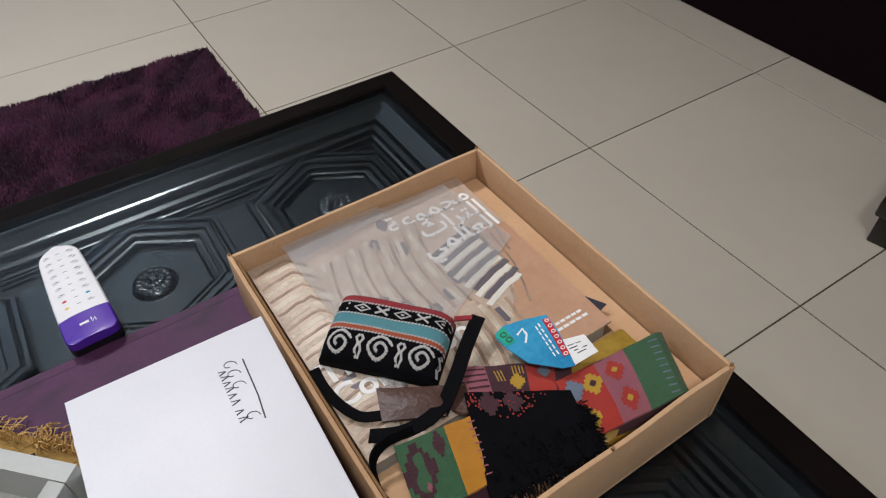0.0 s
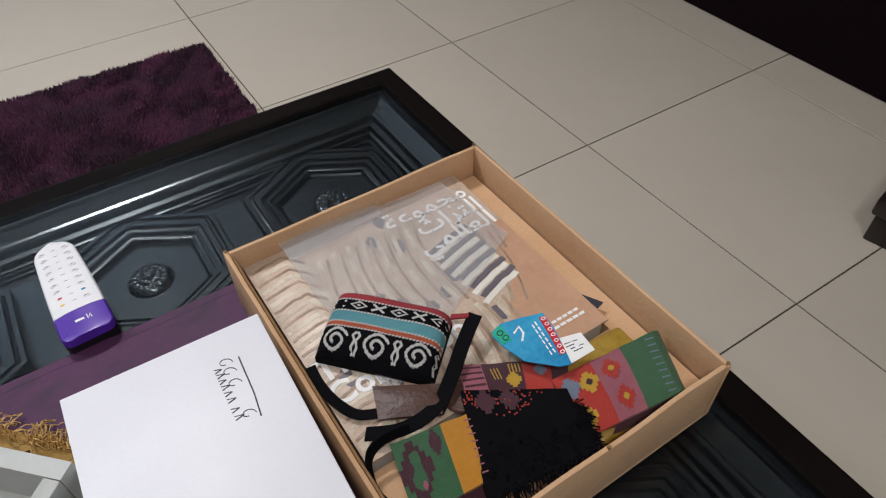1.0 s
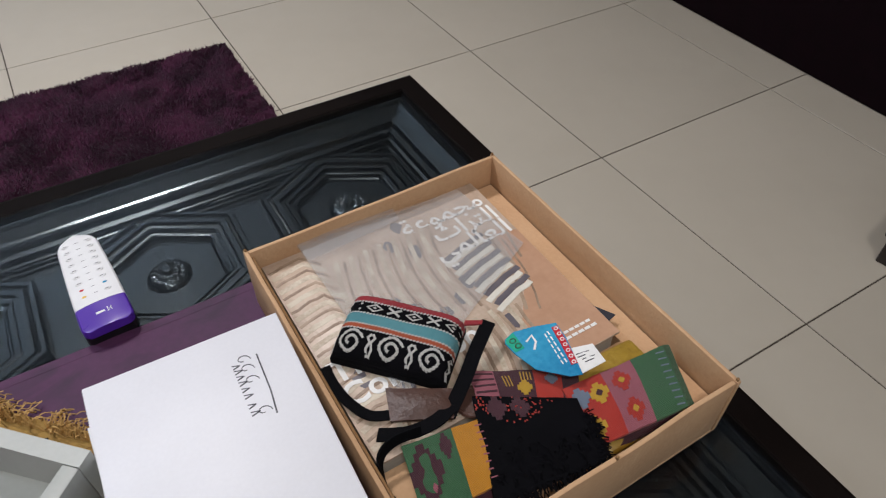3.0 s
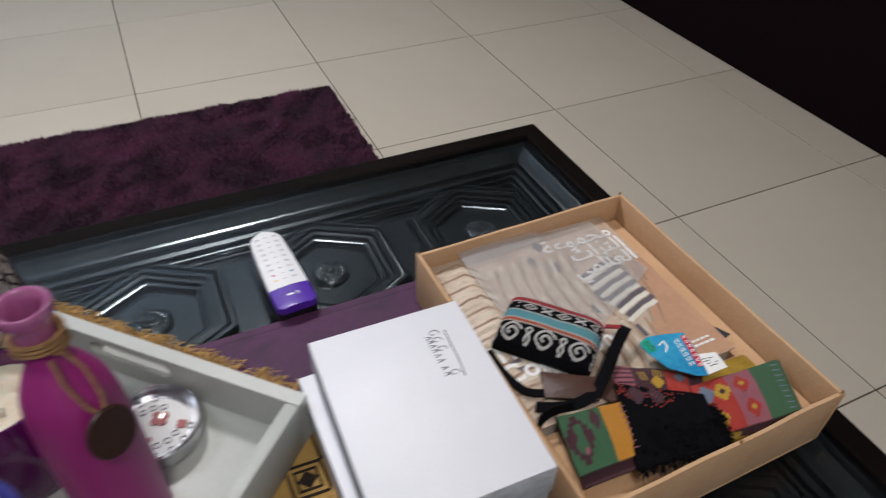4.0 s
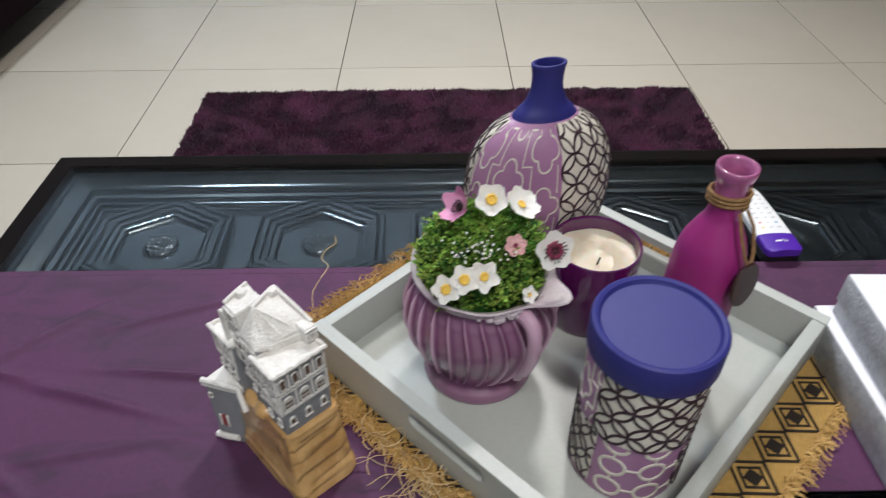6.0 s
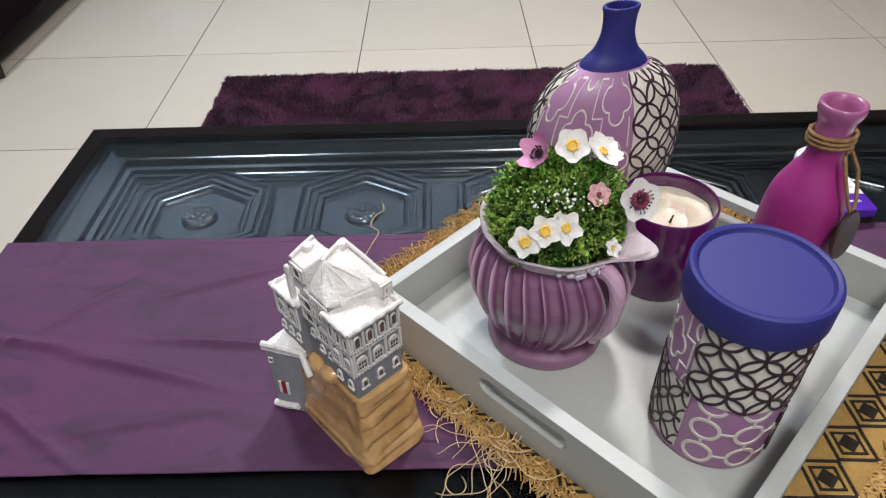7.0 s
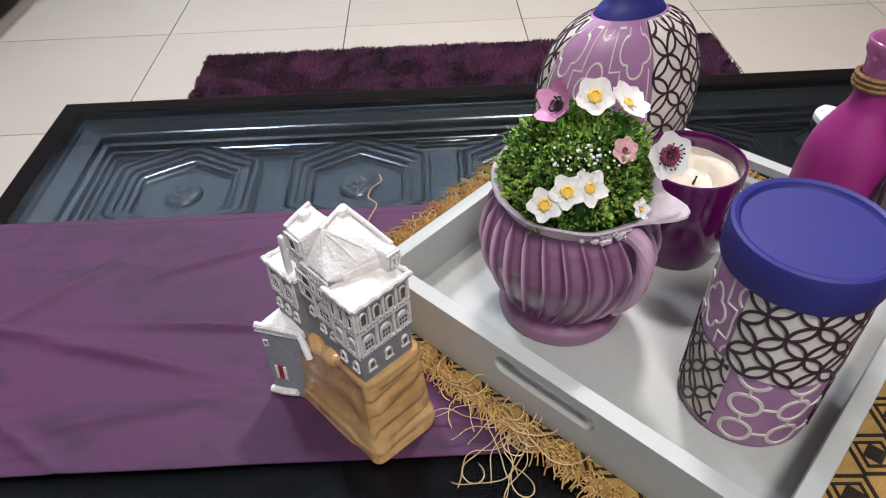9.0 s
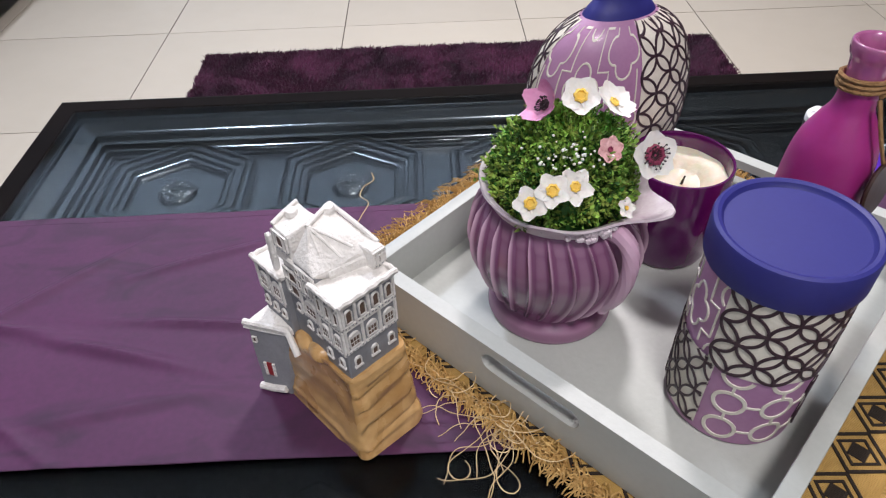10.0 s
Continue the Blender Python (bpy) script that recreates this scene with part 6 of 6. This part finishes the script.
def webbing(name, pts, wd, ob, mat, lab, z_up=True):
    """A flat strap through points, lying flat."""
    bm = bmesh.new()
    pts = [Vector(p) for p in pts]
    fine = []
    for i in range(len(pts) - 1):
        p0, p1, p2, p3 = pts[max(i - 1, 0)], pts[i], pts[i + 1], pts[min(i + 2, len(pts) - 1)]
        for k in range(6):
            t = k / 6
            fine.append(0.5 * (2 * p1 + (p2 - p0) * t + (2 * p0 - 5 * p1 + 4 * p2 - p3) * t * t + (3 * p1 - p0 - 3 * p2 + p3) * t ** 3))
    fine.append(pts[-1])
    rows = []
    for i, p in enumerate(fine):
        dr = (fine[min(i + 1, len(fine) - 1)] - fine[max(i - 1, 0)]).normalized()
        sd = dr.cross(Vector((0, 0, 1) if z_up else (0.25, 0.1, 1))).normalized() * wd / 2
        if not z_up:
            sd = (sd * 0.35 + Vector((0, 0, wd / 2 * 0.93)))
        up = dr.cross(sd).normalized() * 0.0007
        rows.append([bm.verts.new(p + sd + up), bm.verts.new(p - sd + up), bm.verts.new(p - sd - up), bm.verts.new(p + sd - up)])
    for p, q in zip(rows, rows[1:]):
        for k in range(4):
            bm.faces.new((p[k], p[(k + 1) % 4], q[(k + 1) % 4], q[k]))
    bm.faces.new(rows[0]), bm.faces.new(rows[-1][::-1])
    return world_part(name, bm, mat, ob, lab)


strap = thing("lanyard", "looped black webbing lanyard with a brown leather patch", "lanyard", pose(-0.89, -1.32, BT + 0.001))
webbing("webbing_strap", [(-0.818, -1.284, BT + 0.020), (-0.838, -1.298, BT + 0.016), (-0.858, -1.314, BT + 0.012), (-0.882, -1.331, BT + 0.008)], 0.0105, strap, M_WEB, "broad black webbing end")
webbing("webbing_strap", [(-0.875, -1.326, BT + 0.009), (-0.892, -1.331, BT + 0.010), (-0.912, -1.330, BT + 0.011), (-0.930, -1.318, BT + 0.006)], 0.0100, strap, M_WEB, "black webbing strap")
webbing("webbing_strap", [(-0.905, -1.334, BT + 0.014), (-0.925, -1.331, BT + 0.012), (-0.9375, -1.336, BT + 0.006), (-0.9400, -1.352, BT - 0.006), (-0.932, -1.366, BT - 0.012)], 0.0085, strap, M_WEB, "black webbing loop", False)
webbing("webbing_strap", [(-0.938, -1.249, BT + 0.006), (-0.939, -1.266, BT + 0.007), (-0.936, -1.284, BT + 0.006), (-0.928, -1.300, BT + 0.004), (-0.915, -1.307, BT + 0.003)], 0.0075, strap, M_WEB, "black webbing strap")
world_part("leather_patch", sheet(patch((-0.909, -1.289, BT + 0.0085), (-0.866, -1.316, BT + 0.010), (-0.880, -1.335, BT + 0.009), (-0.918, -1.314, BT + 0.008), 0.003, 0.001), 0, 1, 0, 1, 14, 10, 0.002), M_LEATHER, strap, "brown leather patch")
bm = lathe([(0, 0.0), (0.0125, 0), (0.0135, 0.001), (0.0125, 0.0022), (0.0105, 0.0022), (0.0098, 0.0015), (0, 0.0015)], 32)
bmesh.ops.translate(bm, verts=bm.verts, vec=(-0.860, -1.328, BT + 0.0035))
world_part("leather_disc", bm, M_LEATHER, strap, "round brown leather disc")

# gold wrapped packet under the sash
packet = solo("gold_packet", wobble(boxed((-0.040, -0.034, 0), (0.040, 0.034, 0.012), 0.004, 2), 0.0008, 60), M_GOLDPAPER, "flat packet wrapped in gold brocade paper", "packet", pose(-0.764, -1.374, 0.5940))

# woven sash
sash = thing("woven_sash", "folded kilim sash in green, rose, red, orange and black fringe", "sash", pose(-0.83, -1.36, BT))


def stepped(cu, cv, su, sv, n=3):
    q = []
    for k in range(n):
        q += [((n - k) / n, k / n), ((n - k) / n, (k + 1) / n)]
    out = q + [(-u, v) for u, v in reversed(q)]
    out += [(-u, -v) for u, v in q] + [(u, -v) for u, v in reversed(q)]
    clean = []
    for p in out:
        if not clean or abs(p[0] - clean[-1][0]) + abs(p[1] - clean[-1][1]) > 1e-6:
            clean.append(p)
    if abs(clean[0][0] - clean[-1][0]) + abs(clean[0][1] - clean[-1][1]) < 1e-6:
        clean.pop()
    return [(cu + u * su, cv + v * sv) for u, v in clean]


bandA = patch((-0.803, -1.356, BT + 0.012), (-0.719, -1.366, BT + 0.017), (-0.738, -1.412, BT + 0.014), (-0.812, -1.402, BT + 0.010), 0.003, 0.0012)
for u0, u1, mat, lab in ((0, 0.36, M_W_RED, "scarlet woven field"), (0.36, 0.66, M_W_PINK, "rose woven field"), (0.66, 1.0, M_W_GREEN, "green woven field")):
    world_part("sash_field", sheet(bandA, u0, u1, 0, 1, 14, 12, 0.0028), mat, sash, lab)
loop = lambda u, v, dd: (lambda p: p + Vector((0.013 * math.sin(math.pi * u), 0.002 * math.sin(math.pi * u), -0.030 * u)) + Vector((dd, 0, 0)))(bandA(1.0, v, 0))
world_part("sash_fold", sheet(loop, 0, 1, 0, 1, 10, 12, 0.0024), M_W_GREEN, sash, "green folded end")
# lower sheet is dark maroon: the shadow below the band is in its colour
under = lambda u, v, dd: bandA(u, v, dd) + Vector((0, -0.002, -0.010))
world_part("sash_fold", sheet(under, 0.0, 0.98, 0.1, 1.0, 16, 10, 0.0026), M_W_MAROON, sash, "dark maroon under layer, its shadow put into the colour")
bm = bmesh.new()
for k in range(9):
    line_on(bm, bandA, [(0.90, 0.08 + k * 0.105), (0.985, 0.10 + k * 0.105)], 0.022, 0.0004)
world_part("sash_stitch", bm, M_W_BLUE, sash, "pale stitched bars")
for cu, cv, mat in ((0.10, 0.26, M_W_GOLD), (0.12, 0.76, M_W_GOLD), (0.27, 0.30, M_W_GOLD), (0.50, 0.26, M_W_ORANGE), (0.51, 0.74, M_W_ORANGE)):
    if cu == 0.10 and cv == 0.26:
        mat = M_W_BLUE
    main = M_W_RED if mat is M_W_ORANGE else mat
    world_part("sash_motif", plate(bmesh.new(), bandA, stepped(cu, cv, 0.085, 0.17), 0.0004), main, sash, "stepped diamond motif")
    if mat is not M_W_BLUE:
        world_part("sash_motif", plate(bmesh.new(), bandA, stepped(cu, cv, 0.030, 0.05), 0.0009), M_W_MAROON if mat is M_W_GOLD else M_W_GOLD, sash, "small motif heart")
bandB = patch((-0.850, -1.306, BT + 0.007), (-0.780, -1.346, BT + 0.007), (-0.795, -1.366, BT + 0.009), (-0.858, -1.333, BT + 0.008), 0.002, 0.0012)
for u0, u1, mat, lab in ((0, 0.22, M_W_PINK, "striped rose field"), (0.22, 0.58, M_W_MAROON, "dark woven label field"), (0.58, 0.84, M_W_RED, "scarlet field"), (0.84, 1.0, M_W_MAROON, "dark maroon field")):
    world_part("sash_field", sheet(bandB, u0, u1, 0, 1, 10, 10, 0.0026), mat, sash, lab)
bm = bmesh.new()
for k in range(5):
    line_on(bm, bandB, [(0.01, 0.12 + 0.19 * k), (0.21, 0.12 + 0.19 * k)], 0.07, 0.0005)
world_part("sash_stitch", bm, M_W_MAROON, sash, "maroon bars")
bm = bmesh.new()
for k in range(3):
    line_on(bm, bandB, [(0.29 + 0.03 * k, 0.22), (0.31 + 0.03 * k, 0.58)], 0.012, 0.0005)
for k in range(4):
    line_on(bm, bandB, [(0.46 + 0.03 * k, 0.1), (0.46 + 0.03 * k, 0.4)], 0.012, 0.0005)
world_part("label_bar", bm, M_W_GOLD, sash, "yellow lettering bars")
world_part("sash_motif", plate(bmesh.new(), bandB, stepped(0.48, 0.62, 0.07, 0.22), 0.0006), M_W_GOLD, sash, "yellow stepped motif")
world_part("sash_motif", plate(bmesh.new(), bandB, stepped(0.74, 0.35, 0.06, 0.2), 0.0006), M_W_BLUE, sash, "grey-blue stepped motif")
bandC = patch((-0.921, -1.335, BT + 0.009), (-0.866, -1.347, BT + 0.015), (-0.879, -1.391, BT + 0.013), (-0.932, -1.386, BT + 0.006), 0.003, 0.0015)
for u0, u1, mat, lab in ((0, 0.62, M_W_GREEN, "green woven field"), (0.62, 1.0, M_W_ORANGE, "marigold woven field")):
    world_part("sash_field", sheet(bandC, u0, u1, 0, 1, 14, 12, 0.0028), mat, sash, lab)
world_part("sash_motif", plate(bmesh.new(), bandC, stepped(0.20, 0.48, 0.20, 0.42, 4), 0.0004), M_W_MAROON, sash, "large maroon stepped motif")
world_part("sash_motif", plate(bmesh.new(), bandC, stepped(0.50, 0.22, 0.07, 0.20), 0.0004), M_W_MAROON, sash, "maroon stepped motif")
world_part("sash_motif", plate(bmesh.new(), bandC, stepped(0.24, 0.70, 0.03, 0.06), 0.0009), M_W_PINK, sash, "small rose motif")
bm = bmesh.new()
for k in range(8):
    line_on(bm, bandC, [(0.90, 0.08 + k * 0.115), (0.985, 0.10 + k * 0.115)], 0.024, 0.0004)
world_part("sash_stitch", bm, M_W_PINK, sash, "pale stitched bars")
world_part("sash_fold", sheet(lambda u, v, dd: bandC(u, v, dd) + Vector((0.002, -0.004, -0.007)), 0, 1, 0.1, 1.06, 12, 10, 0.003), M_W_MAROON, sash, "dark under layer")
bandD = patch((-0.862, -1.330, BT + 0.016), (-0.800, -1.368, BT + 0.015), (-0.812, -1.412, BT + 0.012), (-0.890, -1.402, BT + 0.012), 0.004, 0.002)
world_part("sash_field", sheet(bandD, 0, 1, 0, 1, 20, 16, 0.004), M_KNIT_BLACK, sash, "plain black woven end")
bm = bmesh.new()
for k in range(110):
    u, v = r7.uniform(0.0, 0.75), r7.uniform(0.0, 0.34)
    if v < 0.36 - abs(u - 0.35) * 0.6:
        plate(bm, bandD, [(u, v), (u + 0.013, v), (u + 0.013, v + 0.018), (u, v + 0.018)], 0.0005)
world_part("sash_speckle", bm, M_W_RED, sash, "scattered red stitches", kind="stuff")
for u in (0.2, 0.42):
    world_part("sash_motif", plate(bmesh.new(), bandD, stepped(u, 0.14, 0.09, 0.13), 0.0007), M_W_MAROON, sash, "maroon stepped motif")
bm = bmesh.new()
for k in range(420):
    e = r7.random()
    if e < 0.45:
        p, a = bandD(r7.random(), 0.97, 0.0), -1.7
    elif e < 0.8:
        p, a = bandD(0.97, r7.uniform(0.3, 1), 0.0), -0.4
    else:
        p, a = bandD(r7.uniform(0, 1), r7.uniform(0.5, 1), 0.0005), -1.2
    a += r7.gauss(0, 0.5)
    ln = r7.uniform(0.004, 0.012)
    lx = min(max(p.x + math.cos(a) * ln, -0.94), -0.71)
    ly = max(p.y + math.sin(a) * ln, -1.4155)
    tube(bm, [p, (0.5 * (p.x + lx), 0.5 * (p.y + ly), p.z + r7.uniform(0, 0.003)), (lx, ly, p.z - r7.uniform(0, 0.006))], 0.0005, 3)
world_part("fringe", bm, M_KNIT_BLACK, sash, "loose black fringe threads", kind="stuff")

# glossy card and paper label
gc = thing("promo_card", "glossy blue and green die-cut card with a red strip", "card", pose(-0.80, -1.325, BT + 0.012))
out = [(-0.8185, -1.2995), (-0.8165, -1.2960), (-0.8080, -1.2935), (-0.7930, -1.2985), (-0.7770, -1.3060), (-0.7790, -1.3240), (-0.7880, -1.3580), (-0.7960, -1.3540), (-0.8125, -1.3340), (-0.8175, -1.3120)]
zc = lambda x, y: BT + 0.020 + 0.10 * (x + 0.80) + 0.0
bm = bmesh.new()
csurf = lambda u, v, dd: Vector((u, -1.358 + (v + 1.358) * 0.88, zc(u, v) + dd))
plate(bm, csurf, out, 0.0006)
world_part("card_face", bm, M_CARDBLUE, gc, "glossy blue face")
world_part("card_tip", plate(bmesh.new(), csurf, [(-0.8180, -1.2995), (-0.8160, -1.2965), (-0.8085, -1.2943), (-0.8090, -1.3120), (-0.8165, -1.3115)], 0.0009), M_CARDGREEN, gc, "green tip")
world_part("red_strip", line_on(bmesh.new(), csurf, [(-0.7800, -1.3085), (-0.7830, -1.3260), (-0.7875, -1.3470)], 0.0058, 0.0010), M_CARDRED, gc, "red strip with white rings")
for k in range(7):
    t = k / 6
    cx, cy = -0.7803 - 0.0068 * t ** 1.2, -1.3110 - 0.0340 * t
    world_part("white_ring", line_on(bmesh.new(), csurf, ring_pts(cx, cy, 0.0014, 14), 0.0008, 0.0013, True), M_WHITEINK, gc, "white ring")
bm = bmesh.new()
for k in range(6):
    line_on(bm, csurf, [(-0.7868 - 0.0008 * k, -1.3090 - 0.0058 * k), (-0.7872 - 0.0008 * k, -1.3132 - 0.0058 * k)], 0.0013, 0.0009)
    line_on(bm, csurf, [(-0.7898 - 0.0008 * k, -1.3100 - 0.0056 * k), (-0.7902 - 0.0008 * k, -1.3142 - 0.0056 * k)], 0.0011, 0.0009)
world_part("print_bar", bm, M_WHITEINK, gc, "white print bars")
world_part("print_bar", line_on(bmesh.new(), csurf, [(-0.8050, -1.3080), (-0.7985, -1.3050), (-0.7990, -1.3120), (-0.8040, -1.3180)], 0.0020, 0.0009), M_WHITEINK, gc, "white printed figure")
bm = bmesh.new()
for c in ((-0.8128, -1.3010), (-0.8118, -1.3075)):
    line_on(bm, csurf, ring_pts(c[0], c[1], 0.0022, 14), 0.0009, 0.0013, True)
world_part("print_bar", bm, M_W_GREEN, gc, "dark green rings")
lab = thing("paper_label", "small white printed paper label", "label", pose(-0.776, -1.347, BT + 0.012))
lsf = patch((-0.7830, -1.3335, BT + 0.0190), (-0.7650, -1.3405, BT + 0.0215), (-0.7660, -1.3570, BT + 0.0205), (-0.7880, -1.3560, BT + 0.0190), 0.001)
world_part("paper", sheet(lsf, 0, 1, 0, 1, 6, 6, 0.0004), M_WHITEINK, lab)
bm = bmesh.new()
for k, (a, b) in enumerate(((0.2, 0.7), (0.2, 0.5), (0.3, 0.8), (0.35, 0.7))):
    line_on(bm, lsf, [(a, 0.3 + 0.13 * k), (b, 0.3 + 0.13 * k)], 0.045, 0.0002)
world_part("print_bar", bm, M_INK, lab, "small dark print bars")

# ---- rug ----
RX0, RX1, RY0, RY1 = -2.222, -0.622, -0.95, 0.397
rug = thing("shag_rug", "deep plum shag rug with mottled pile on the tiles", "rug")
part("backing", boxed((RX0 + 0.01, RY0 + 0.01, 0.0005), (RX1 - 0.01, RY1 - 0.01, 0.008), 0.002), M_RUGBASE, rug)


def pile(count, seed):
    g = np.random.default_rng(seed)
    x, y = g.uniform(RX0, RX1, count), g.uniform(RY0, RY1, count)
    h = g.uniform(0.012, 0.018, count)
    fa = np.zeros(count)
    for _ in range(9):
        k, th, ph = g.uniform(14, 55), g.uniform(0, 6.283), g.uniform(0, 6.283)
        fa += 0.9 * np.sin(k * (x * np.cos(th) + y * np.sin(th)) + ph)
    lx, ly = 0.005 * np.cos(fa) + g.normal(0, 0.004, count), 0.005 * np.sin(fa) + g.normal(0, 0.004, count)
    a = g.uniform(0, 6.283, count)
    r = g.uniform(0.0028, 0.0042, count)
    v = np.zeros((count, 4, 3))
    for k in range(3):
        v[:, k, 0], v[:, k, 1], v[:, k, 2] = x + r * np.cos(a + 2.094 * k), y + r * np.sin(a + 2.094 * k), 0.006
    v[:, 3, 0], v[:, 3, 1], v[:, 3, 2] = x + lx, y + ly, 0.006 + h
    base = 4 * np.arange(count)[:, None]
    f = np.concatenate([base + np.array([[0, 1, 3]]), base + np.array([[1, 2, 3]]), base + np.array([[2, 0, 3]])])
    me = bpy.data.meshes.new("pile")
    me.from_pydata(v.reshape(-1, 3).tolist(), [], f.tolist())
    return me


part("shag", pile(260000, 5), M_RUG, rug, "dense soft plum pile", kind="stuff")

# ---- tiled floor ----
floor = thing("floor", "cream porcelain tiled floor with thin dark joints", "floor", kind="structure")
part("screed", boxed((X0, Y0, -0.05), (X1, Y1, -0.0022)), M_GROUT, floor)
tile_me = mesh_of(boxed((0.0017, 0.0017, -0.0085), (0.5983, 0.5983, 0.0), 0.0004, 1))
tile_me.materials.append(M_TILE)
for i in range(-8, 3):
    for j in range(-5, 5):
        tile = part("tile", tile_me, M_TILE, floor)
        tile.location = (0.6 * i, 0.6 * j, random.uniform(-0.0004, 0.0))
        if j == 4:
            tile.scale.y = 0.33   # the cut row along the wall
